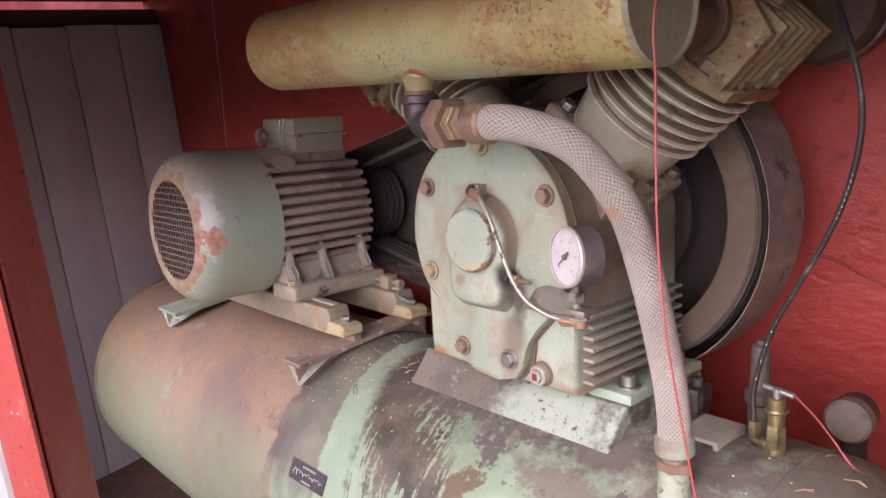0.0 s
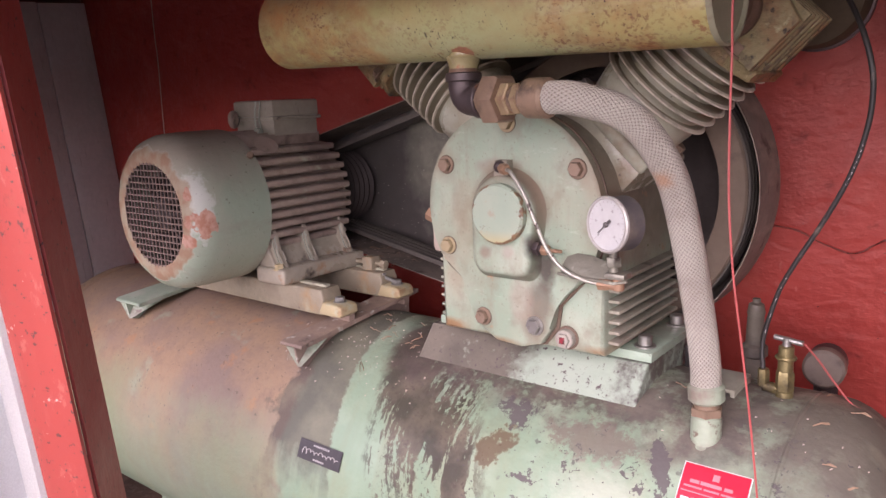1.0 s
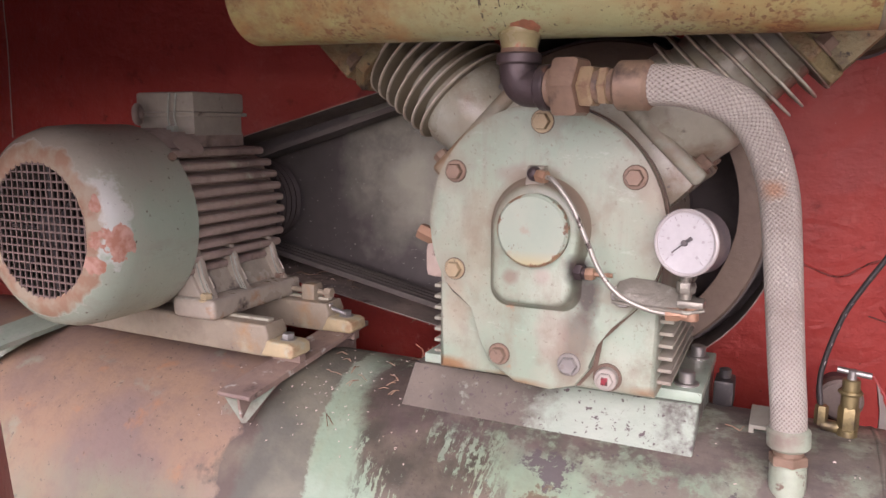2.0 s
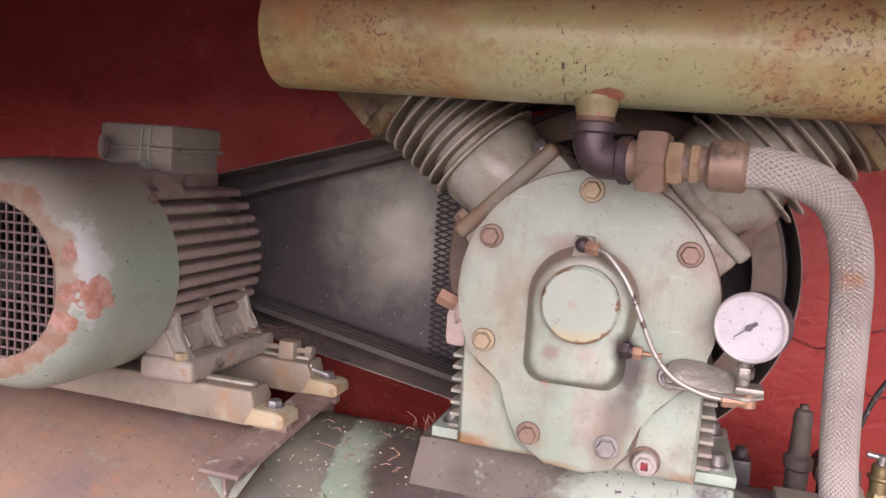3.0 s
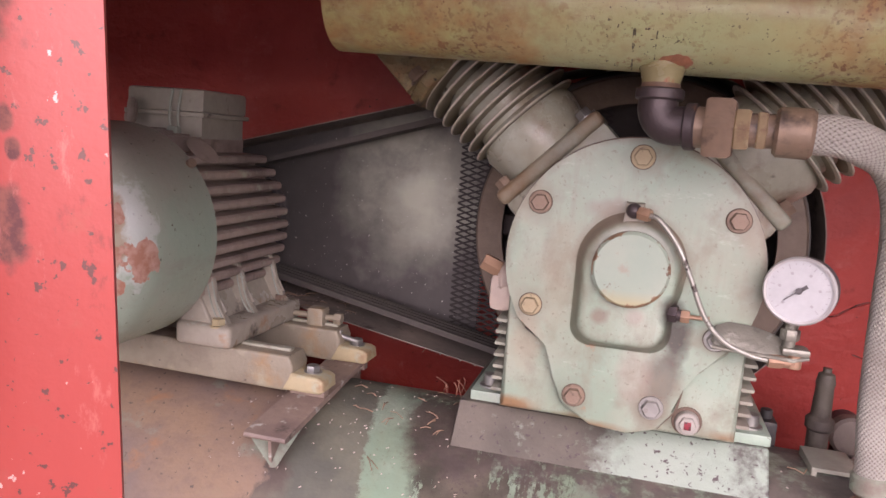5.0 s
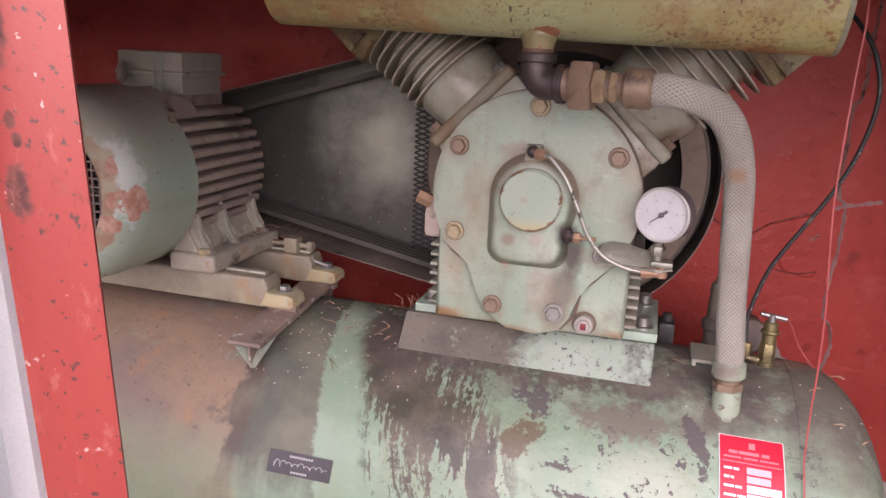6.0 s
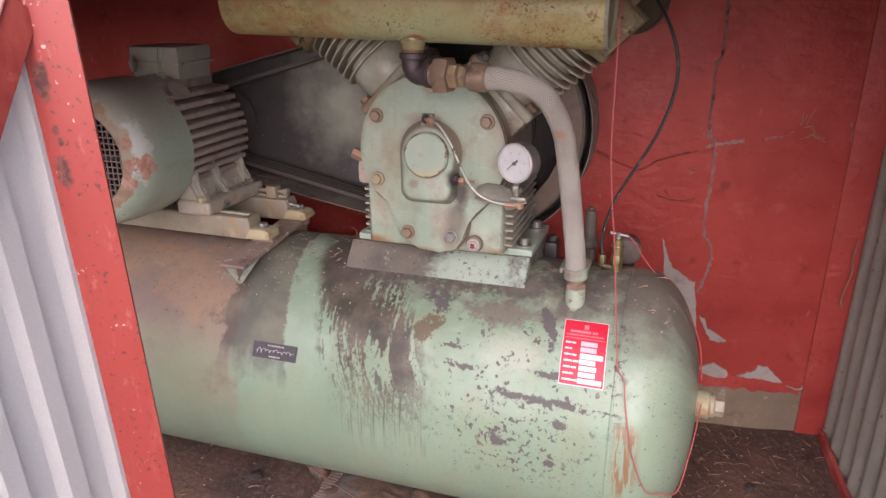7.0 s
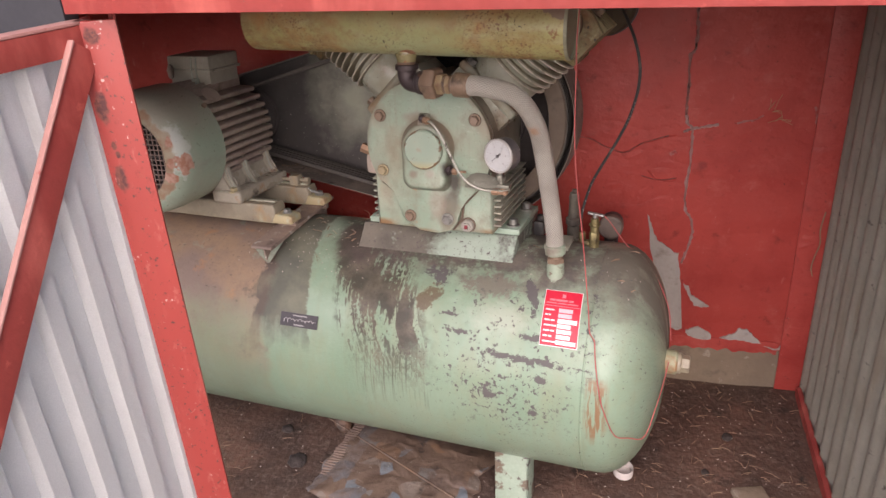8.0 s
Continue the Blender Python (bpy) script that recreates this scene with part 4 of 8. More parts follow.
def tank_material():
    """Pale green paint with a brown dust film, scrubbed streaks and flaked spots."""
    m, nt, p = nodes_of("tank_paint")
    tc = nt.nodes.new("ShaderNodeTexCoord")
    sep = nt.nodes.new("ShaderNodeSeparateXYZ")
    link(nt, tc.outputs["Object"], sep.inputs[0])
    x, z = sep.outputs[0], sep.outputs[2]
    ang = maths(nt, "ARCTAN2", maths(nt, "MULTIPLY", sep.outputs[1], -1.0), z)      # 0 at the top, grows to the front
    arc_len = maths(nt, "MULTIPLY", ang, 0.334)
    flat = combined(nt, x, arc_len, maths(nt, "MULTIPLY", sep.outputs[1], 0.3))

    def both(*masks):
        out = masks[0]
        for k in masks[1:]:
            out = maths(nt, "MULTIPLY", out, k)
        return out

    wob = maths(nt, "SUBTRACT", noise_on(nt, flat, 7.0, 0.2, 0.8, 8.0), 0.5)
    wob2 = maths(nt, "SUBTRACT", noise_on(nt, flat, 16.0, 0.2, 0.8, 8.0, 0.7), 0.5)
    wob3 = maths(nt, "SUBTRACT", noise_on(nt, flat, 60.0, 0.25, 0.75, 8.0, 0.75), 0.5)
    wx = maths(nt, "ADD", maths(nt, "ADD", x, maths(nt, "MULTIPLY", wob, 0.10)), maths(nt, "MULTIPLY", wob2, 0.05))
    wa = maths(nt, "ADD", maths(nt, "ADD", arc_len, maths(nt, "MULTIPLY", wob, -0.14)), maths(nt, "MULTIPLY", wob2, 0.09))
    col = mixed(nt, noise_on(nt, flat, 3.0, 0.3, 0.7), (0.185, 0.268, 0.186), (0.237, 0.313, 0.231))
    col = mixed(nt, both(noise_on(nt, flat, 6.0, 0.45, 0.7), ramp(nt, wa, 0.45, 0.2)), col, (0.32, 0.385, 0.297))
    olive = noise_on(nt, combined(nt, maths(nt, "MULTIPLY", x, 2.2), arc_len, 1.0), 5.0, 0.46, 0.72, 9.0, 0.7)
    col = mixed(nt, maths(nt, "MULTIPLY", olive, 0.45), col, (0.245, 0.24, 0.145))
    dust = both(noise_on(nt, flat, 170.0, 0.60, 0.66, 3.0), noise_on(nt, flat, 4.0, 0.45, 0.62, 5.0))
    col = mixed(nt, maths(nt, "MULTIPLY", dust, 0.6), col, (0.17, 0.15, 0.11))
    # long faint runs down the shell
    runs = noise_on(nt, combined(nt, maths(nt, "MULTIPLY", x, 30.0), maths(nt, "MULTIPLY", arc_len, 1.6), 0.0), 1.0, 0.5, 0.8, 5.0)
    col = mixed(nt, both(runs, ramp(nt, wa, 0.1, 0.4, 0.1, 0.4)), col, (0.22, 0.22, 0.15))
    # rusty brown film on the motor end, thinning downwards; its lower reach also paints in shade
    film_mask = both(ramp(nt, wx, -0.475, -0.50), ramp(nt, wa, 0.74, 0.30))
    film = mixed(nt, noise_on(nt, flat, 5.0, 0.4, 0.62), (0.22, 0.146, 0.122), (0.305, 0.19, 0.122))
    film = mixed(nt, noise_on(nt, flat, 9.0, 0.64, 0.76), film, (0.27, 0.29, 0.22))
    film = mixed(nt, maths(nt, "MULTIPLY", noise_on(nt, flat, 28.0, 0.48, 0.68, 9.0, 0.75), 0.5), film, (0.17, 0.105, 0.09))
    film = mixed(nt, noise_on(nt, flat, 95.0, 0.66, 0.69, 3.0), film, (0.12, 0.08, 0.065))
    film = mixed(nt, maths(nt, "MULTIPLY", noise_on(nt, flat, 13.0, 0.62, 0.74, 6.0), 0.7), film, (0.40, 0.18, 0.08))
    film = mixed(nt, both(ramp(nt, wa, 0.30, 0.46), noise_on(nt, flat, 4.0, 0.35, 0.65, 6.0)), film, (0.215, 0.19, 0.105))
    col = mixed(nt, maths(nt, "MULTIPLY", film_mask, 0.92), col, film)
    # dark oily band between motor and pump, with a scraped edge
    slant = maths(nt, "SUBTRACT", x, maths(nt, "MULTIPLY", arc_len, 0.16))
    edge = maths(nt, "ADD", slant, maths(nt, "ADD", maths(nt, "MULTIPLY", wob2, 0.03), maths(nt, "MULTIPLY", wob3, 0.016)))
    band = both(ramp(nt, wx, -0.55, -0.535), ramp(nt, edge, -0.395, -0.402), ramp(nt, maths(nt, "ADD", maths(nt, "ADD", wa, maths(nt, "MULTIPLY", runs, 0.08)), maths(nt, "MULTIPLY", x, 0.15)), 0.43, 0.31))
    oily = mixed(nt, noise_on(nt, flat, 8.0, 0.4, 0.65, 8.0), (0.072, 0.058, 0.05), (0.155, 0.135, 0.10))
    col = mixed(nt, maths(nt, "MULTIPLY", band, 0.82), col, oily)
    # scrubbed grime under the pump
    left_edge = maths(nt, "SUBTRACT", x, maths(nt, "MULTIPLY", maths(nt, "SUBTRACT", arc_len, 0.135), 0.32))
    right_edge = maths(nt, "SUBTRACT", maths(nt, "ADD", x, maths(nt, "MULTIPLY", wob2, 0.08)), maths(nt, "MULTIPLY", maths(nt, "SUBTRACT", maths(nt, "MINIMUM", arc_len, 0.38), 0.168), 0.40))
    under = both(ramp(nt, maths(nt, "ADD", left_edge, maths(nt, "MULTIPLY", wob2, 0.05)), -0.322, -0.292), ramp(nt, right_edge, -0.03, -0.07), ramp(nt, wa, 0.53, 0.40))
    bend = maths(nt, "MAXIMUM", maths(nt, "SUBTRACT", arc_len, 0.24), 0.0)
    sweepx = maths(nt, "SUBTRACT", maths(nt, "ADD", x, maths(nt, "MULTIPLY", wob, 0.02)), maths(nt, "MULTIPLY", maths(nt, "MULTIPLY", bend, bend), 1.1))
    streak = noise_on(nt, combined(nt, maths(nt, "MULTIPLY", sweepx, 125.0), maths(nt, "MULTIPLY", arc_len, 6.0), 0.0), 1.0, 0.22, 0.78, 9.0, 0.72, 0.15)
    swipe = noise_on(nt, combined(nt, maths(nt, "MULTIPLY", sweepx, 26.0), maths(nt, "MULTIPLY", arc_len, 4.5), 3.0), 1.0, 0.57, 0.63, 3.0, 0.5)
    grains = noise_on(nt, combined(nt, x, maths(nt, "MULTIPLY", arc_len, 0.6), 2.0), 105.0, 0.0, 1.0, 6.0, 0.75)
    broad_blot = noise_on(nt, flat, 8.0, 0.2, 0.8, 9.0, 0.7)
    hx = maths(nt, "SUBTRACT", x, maths(nt, "ADD", maths(nt, "MULTIPLY", maths(nt, "SUBTRACT", arc_len, 0.288), 1.1), -0.105))
    hot = both(ramp(nt, maths(nt, "ABSOLUTE", hx), 0.13, 0.02), ramp(nt, wa, 0.47, 0.39))
    weight = maths(nt, "ADD", maths(nt, "ADD", maths(nt, "MULTIPLY", streak, 0.32), maths(nt, "MULTIPLY", grains, 0.56)), maths(nt, "ADD", maths(nt, "MULTIPLY", broad_blot, 0.12), maths(nt, "MULTIPLY", maths(nt, "SUBTRACT", hot, maths(nt, "MULTIPLY", swipe, 1.3)), 0.14)))
    grime = mixed(nt, noise_on(nt, flat, 14.0, 0.4, 0.65), (0.052, 0.041, 0.034), (0.135, 0.105, 0.080))
    col = mixed(nt, maths(nt, "MULTIPLY", both(under, ramp(nt, weight, 0.490, 0.510)), 0.92), col, grime)
    splash = both(under, noise_on(nt, flat, 130.0, 0.58, 0.62, 4.0, 0.7), ramp(nt, hot, 0, 1, 0.35, 1.0))
    col = mixed(nt, maths(nt, "MULTIPLY", splash, 0.85), col, (0.065, 0.050, 0.045))
    rim_dirt = both(ramp(nt, wx, -0.34, -0.28), ramp(nt, wx, 0.24, 0.18), ramp(nt, maths(nt, "ADD", wa, maths(nt, "MULTIPLY", wob3, 0.06)), 0.185, 0.165), noise_on(nt, flat, 55.0, 0.38, 0.5, 6.0))
    col = mixed(nt, maths(nt, "MULTIPLY", rim_dirt, 0.85), col, (0.085, 0.065, 0.058))
    fine_run = noise_on(nt, combined(nt, maths(nt, "MULTIPLY", x, 150.0), maths(nt, "MULTIPLY", arc_len, 4.0), 0.0), 1.0, 0.5, 0.62, 3.0)
    drips = both(ramp(nt, wx, -0.20, -0.14), ramp(nt, wx, 0.07, 0.02), ramp(nt, wa, 0.60, 0.50), ramp(nt, wa, 0.40, 0.46))
    col = mixed(nt, maths(nt, "MULTIPLY", both(drips, fine_run), 0.7), col, grime)
    # oil and dust on the top side
    heavy = noise_on(nt, flat, 10.0, 0.40, 0.52, 9.0, 0.68)
    top = both(ramp(nt, wa, 0.235, 0.15), ramp(nt, heavy, 0, 1, 0.15, 1.0), ramp(nt, wx, -0.30, -0.22))
    col = mixed(nt, maths(nt, "MULTIPLY", top, 0.92), col, mixed(nt, noise_on(nt, flat, 22.0, 0.4, 0.6), (0.085, 0.065, 0.06), (0.14, 0.11, 0.095)))
    shoulder = both(ramp(nt, wx, 0.40, 0.50), ramp(nt, wa, 0.30, 0.05))
    col = mixed(nt, maths(nt, "MULTIPLY", shoulder, 0.8), col, (0.15, 0.135, 0.105))
    # flaked spots, large and small
    vor = nt.nodes.new("ShaderNodeTexVoronoi")
    vor.inputs["Scale"].default_value = 80.0
    link(nt, combined(nt, x, maths(nt, "MULTIPLY", arc_len, 0.8), 0.0), vor.inputs["Vector"])
    cell = nt.nodes.new("ShaderNodeSeparateColor")
    link(nt, vor.outputs["Color"], cell.inputs[0])
    def spot(cx, ca, sx, sa, shear=0.0, rag=0.8):
        a = maths(nt, "DIVIDE", maths(nt, "SUBTRACT", maths(nt, "SUBTRACT", x, maths(nt, "MULTIPLY", maths(nt, "SUBTRACT", arc_len, ca), shear)), cx), sx)
        b = maths(nt, "DIVIDE", maths(nt, "SUBTRACT", maths(nt, "SUBTRACT", arc_len, maths(nt, "MULTIPLY", maths(nt, "SUBTRACT", x, cx), 0.04)), ca), sa)
        d = maths(nt, "SQRT", maths(nt, "ADD", maths(nt, "MULTIPLY", a, a), maths(nt, "MULTIPLY", b, b)))
        return maths(nt, "ADD", d, maths(nt, "MULTIPLY", maths(nt, "ADD", wob2, maths(nt, "MULTIPLY", wob3, 1.6)), rag))

    chip = noise_on(nt, flat, 70.0, 0.52, 0.545, 5.0, 0.65)
    cluster = ramp(nt, spot(0.27, 0.49, 0.15, 0.10), 1.1, 0.8)
    stray = both(ramp(nt, wx, 0.03, 0.10), ramp(nt, wx, 0.47, 0.42), ramp(nt, wa, 0.16, 0.25), ramp(nt, wa, 0.62, 0.52))
    bits = maths(nt, "MAXIMUM", both(maths(nt, "GREATER_THAN", cell.outputs[0], 0.45), chip, cluster), both(maths(nt, "GREATER_THAN", cell.outputs[0], 0.80), chip, stray))
    big = ramp(nt, spot(0.30, 0.393, 0.12, 0.010, 0.0, 1.6), 0.80, 0.75)
    for args in ((0.046, 0.191, 0.028, 0.026, 0.0, 1.9), (0.308, 0.212, 0.017, 0.052, 0.45, 0.8), (0.012, 0.183, 0.018, 0.015, 0.0, 1.9), (0.12, 0.345, 0.035, 0.007, 0.0, 1.5), (0.33, 0.335, 0.05, 0.010, 0.0, 1.5), (0.09, 0.30, 0.03, 0.006, 0.0, 1.5), (0.22, 0.50, 0.02, 0.018, 0.0, 1.6), (0.36, 0.44, 0.018, 0.010, 0.0, 1.4), (0.345, 0.54, 0.016, 0.013, 0.0, 0.9)):
        big = maths(nt, "MAXIMUM", big, ramp(nt, spot(*args), 0.85, 0.80))
    seam = both(ramp(nt, maths(nt, "ABSOLUTE", maths(nt, "SUBTRACT", x, 0.470)), 0.040, 0.004), noise_on(nt, flat, 58.0, 0.57, 0.59, 5.0, 0.7), ramp(nt, wa, 0.06, 0.14), ramp(nt, wa, 0.50, 0.40))
    bits = maths(nt, "MAXIMUM", bits, seam)
    specks = both(noise_on(nt, flat, 110.0, 0.69, 0.70, 2.0), ramp(nt, wx, -0.3, 0.0))
    flakes = maths(nt, "MAXIMUM", maths(nt, "MAXIMUM", bits, big), specks)
    smear = maths(nt, "MULTIPLY", ramp(nt, spot(0.19, 0.205, 0.075, 0.035, 0.0, 1.2), 1.2, 0.7), 0.75)
    col = mixed(nt, smear, col, (0.15, 0.115, 0.10))
    col = mixed(nt, maths(nt, "MULTIPLY", ramp(nt, spot(0.24, 0.29, 0.09, 0.05, 0.0, 0.6), 1.2, 0.4), 0.5), col, (0.36, 0.37, 0.30))
    col = mixed(nt, maths(nt, "MULTIPLY", flakes, 0.95), col, (0.09, 0.078, 0.078))
    # one triangular rusty blot
    dx, da = maths(nt, "SUBTRACT", wx, 0.022), maths(nt, "SUBTRACT", wa, 0.262)
    blob = ramp(nt, maths(nt, "SQRT", maths(nt, "ADD", maths(nt, "MULTIPLY", dx, dx), maths(nt, "MULTIPLY", da, da))), 0.030, 0.022)
    col = mixed(nt, maths(nt, "MULTIPLY", blob, 0.9), col, (0.12, 0.085, 0.055))
    # rust weeping at the end seam
    weep = both(ramp(nt, x, 0.475, 0.49), ramp(nt, x, 0.54, 0.52), ramp(nt, wa, 0.40, 0.45), ramp(nt, wa, 0.61, 0.56))
    drip = noise_on(nt, combined(nt, maths(nt, "MULTIPLY", x, 80.0), maths(nt, "MULTIPLY", arc_len, 9.0), 0.0), 1.0, 0.44, 0.5, 5.0)
    col = mixed(nt, maths(nt, "MULTIPLY", both(weep, drip), 0.8), col, (0.21, 0.085, 0.035))
    link(nt, col, p.inputs["Base Color"])
    dull = maths(nt, "MAXIMUM", maths(nt, "MAXIMUM", film_mask, top), maths(nt, "MAXIMUM", band, flakes))
    link(nt, ramp(nt, dull, 0, 1, 0.30, 0.70), p.inputs["Roughness"])
    bumped(nt, p, maths(nt, "SUBTRACT", noise_on(nt, flat, 90.0, 0.3, 0.7, 3.0), maths(nt, "MULTIPLY", flakes, 1.6)), 0.3, 0.0012)
    return m


M["tank_paint"] = tank_material()


def saddle_material():
    """Pale green plate, one half caked with grey-brown dirt."""
    m, nt, p = nodes_of("saddle_paint")
    tc = nt.nodes.new("ShaderNodeTexCoord")
    sep = nt.nodes.new("ShaderNodeSeparateXYZ")
    link(nt, tc.outputs["Object"], sep.inputs[0])
    x = sep.outputs[0]
    wob = maths(nt, "SUBTRACT", noise_mask(nt, 11.0, 0.2, 0.8, 9.0, (1, 1, 1), (0, 0, 0), 0.7), 0.5)
    col = mixed(nt, noise_mask(nt, 8.0, 0.3, 0.7), (0.27, 0.335, 0.27), (0.325, 0.375, 0.315))
    dirt = maths(nt, "MULTIPLY", ramp(nt, maths(nt, "ADD", x, maths(nt, "MULTIPLY", wob, 0.16)), 0.03, -0.03), noise_mask(nt, 40.0, 0.22, 0.40, 8.0))
    col = mixed(nt, maths(nt, "MULTIPLY", dirt, 0.9), col, mixed(nt, noise_mask(nt, 7.0, 0.35, 0.65), (0.07, 0.053, 0.043), (0.15, 0.118, 0.095)))
    oil = ramp(nt, maths(nt, "ADD", x, maths(nt, "MULTIPLY", wob, 0.2)), 0.16, 0.21)
    col = mixed(nt, maths(nt, "MULTIPLY", maths(nt, "MULTIPLY", oil, noise_mask(nt, 30.0, 0.42, 0.56, 8.0)), 0.9), col, (0.08, 0.065, 0.06))
    chips = maths(nt, "MAXIMUM", noise_mask(nt, 42.0, 0.63, 0.65, 6.0), noise_mask(nt, 120.0, 0.64, 0.67, 3.0))
    col = mixed(nt, chips, col, (0.09, 0.07, 0.07))
    link(nt, col, p.inputs["Base Color"])
    link(nt, ramp(nt, dirt, 0, 1, 0.4, 0.75), p.inputs["Roughness"])
    bumped(nt, p, maths(nt, "SUBTRACT", noise_mask(nt, 50.0, 0.3, 0.7), chips), 0.4, 0.0015)
    return m


M["saddle_paint"] = saddle_material()
M["leg_paint"] = surface("leg_paint", (0.30, 0.39, 0.30), (0.36, 0.43, 0.35), [((0.16, 0.12, 0.09), 12, 0.58, 0.62), ((0.11, 0.085, 0.08), 34, 0.60, 0.63), ((0.25, 0.12, 0.06), 9, 0.64, 0.7)], (0.4, 0.65), bump=0.4)

# ---- mesh helpers ----
UNIT = pose(0.003, -0.0865, 0.009, -4.0, 0, -0.37)      # the machine leans back a little on the earth floor
SHED = pose(0.6, 0.66, 0.0, 0, 0, 5.7)                  # inner back wall at y 0, x along it


def mesh_object(name, bm, material, smooth=35):
    bmesh.ops.recalc_face_normals(bm, faces=bm.faces[:])
    me = bpy.data.meshes.new(name)
    bm.to_mesh(me)
    bm.free()
    if smooth:
        for f in me.polygons:
            f.use_smooth = True
        me.set_sharp_from_angle(angle=radians(smooth))
    me.materials.append(material)
    return new(name, me)


BASES = {}


def thing(name, label, category, base=(0, 0, 0), frame_of=None, group="", kind=""):
    """An Empty at its base; parts are given in the coordinates of frame_of."""
    ob = new(name)
    ob.empty_display_size = 0.05
    ob.matrix_world = (frame_of if frame_of else Matrix()) @ Matrix.Translation(base)
    BASES[ob.name] = Vector(base)
    return tagged(ob, label, category, group, kind)


def part(name, bm, material, parent, label="", smooth=35):
    base = BASES[parent.name]
    bmesh.ops.translate(bm, verts=bm.verts[:], vec=-base)
    ob = mesh_object(name, bm, material, smooth)
    ob.parent = parent
    BASES[ob.name] = base
    return tagged(ob, label)


def solo(name, bm, material, label, category, frame_of=None, group="", kind="", smooth=35):
    """A thing that is one mesh."""
    ob = mesh_object(name, bm, material, smooth)
    if frame_of:
        ob.matrix_world = frame_of
    return tagged(ob, label, category, group, kind)


def box(x0, x1, y0, y1, z0, z1, bevel=0.004, m=None, segs=2):
    bm = bmesh.new()
    bmesh.ops.create_cube(bm, size=1)
    bmesh.ops.transform(bm, verts=bm.verts[:], matrix=Matrix.Translation(((x0 + x1) / 2, (y0 + y1) / 2, (z0 + z1) / 2)) @ Matrix.Diagonal((x1 - x0, y1 - y0, z1 - z0, 1)))
    if bevel:
        bmesh.ops.bevel(bm, geom=bm.edges[:], offset=bevel, segments=segs, affect="EDGES", profile=0.6)
    if m:
        bmesh.ops.transform(bm, verts=bm.verts[:], matrix=m)
    return bm


def joined(*bms):
    """All the given meshes in one."""
    out = bmesh.new()
    for b in bms:
        me = bpy.data.meshes.new("tmp")
        b.to_mesh(me)
        b.free()
        out.from_mesh(me)
        bpy.data.meshes.remove(me)
    return out


def axis_matrix(origin, direction):
    return Matrix.Translation(origin) @ Vector(direction).to_track_quat("Z", "Y").to_matrix().to_4x4()


def lathe(profile, origin=(0, 0, 0), direction=(0, 0, 1), n=48, turn=0.0):
    """Revolves (radius, height) pairs about the direction."""
    bm = bmesh.new()
    rings = []
    for r, a in profile:
        if r < 1e-6:
            rings.append([bm.verts.new((0, 0, a))])
        else:
            rings.append([bm.verts.new((r * math.cos(turn + 2 * math.pi * i / n), r * math.sin(turn + 2 * math.pi * i / n), a)) for i in range(n)])
    for p, q in zip(rings, rings[1:]):
        for i in range(n):
            j = (i + 1) % n
            if len(p) == 1 and len(q) == 1:
                continue
            if len(p) == 1:
                bm.faces.new((p[0], q[i], q[j]))
            elif len(q) == 1:
                bm.faces.new((p[i], p[j], q[0]))
            else:
                bm.faces.new((p[i], p[j], q[j], q[i]))
    bmesh.ops.transform(bm, verts=bm.verts[:], matrix=axis_matrix(origin, direction))
    return bm


def rod(a, b, r, n=24, bevel=None):
    """A closed round bar from a to b."""
    a, b = Vector(a), Vector(b)
    h = (b - a).length
    e = min(r, h) * 0.15 if bevel is None else bevel
    return lathe([(0, 0), (r - e, 0), (r, e), (r, h - e), (r - e, h), (0, h)], a, b - a, n)


def hexagon(a, b, r):
    a, b = Vector(a), Vector(b)
    h = (b - a).length
    return lathe([(0, 0), (r * 0.93, 0), (r, h * 0.12), (r, h * 0.85), (r * 0.9, h), (0, h)], a, b - a, 6)


def curve_points(pts, steps=10):
    """A smooth line through the points."""
    p = [Vector(q) for q in pts]
    p = [p[0] * 2 - p[1]] + p + [p[-1] * 2 - p[-2]]
    out = []
    for i in range(1, len(p) - 2):
        for k in range(steps):
            t = k / steps
            a, b, c, d = p[i - 1:i + 3]
            out.append(0.5 * ((2 * b) + (c - a) * t + (2 * a - 5 * b + 4 * c - d) * t * t + (3 * b - a - 3 * c + d) * t ** 3))
    out.append(p[-2])
    return out


def sweep(pts, r, n=14, uv=None, radii=None):
    """A round tube along the points."""
    bm = bmesh.new()
    layer = bm.loops.layers.uv.new(uv) if uv else None
    up = Vector((0.31, 0.87, 0.38))
    rings, dist, d = [], [], 0.0
    for i, p in enumerate(pts):
        a, b = pts[max(i - 1, 0)], pts[min(i + 1, len(pts) - 1)]
        t = (b - a).normalized()
        s = (up - t * up.dot(t)).normalized()
        w = t.cross(s)
        up = s
        rr = radii[i] if radii else r
        rings.append([bm.verts.new(p + (s * math.cos(2 * math.pi * k / n) + w * math.sin(2 * math.pi * k / n)) * rr) for k in range(n)])
        d += (p - pts[max(i - 1, 0)]).length
        dist.append(d)
    for i in range(len(rings) - 1):
        for k in range(n):
            j = (k + 1) % n
            f = bm.faces.new((rings[i][k], rings[i][j], rings[i + 1][j], rings[i + 1][k]))
            if layer:
                for lp, (uu, vv) in zip(f.loops, ((k, i), (k + 1, i), (k + 1, i + 1), (k, i + 1))):
                    lp[layer].uv = (uu / n, dist[vv])
    bm.faces.new(rings[0][::-1])
    bm.faces.new(rings[-1])
    return bm


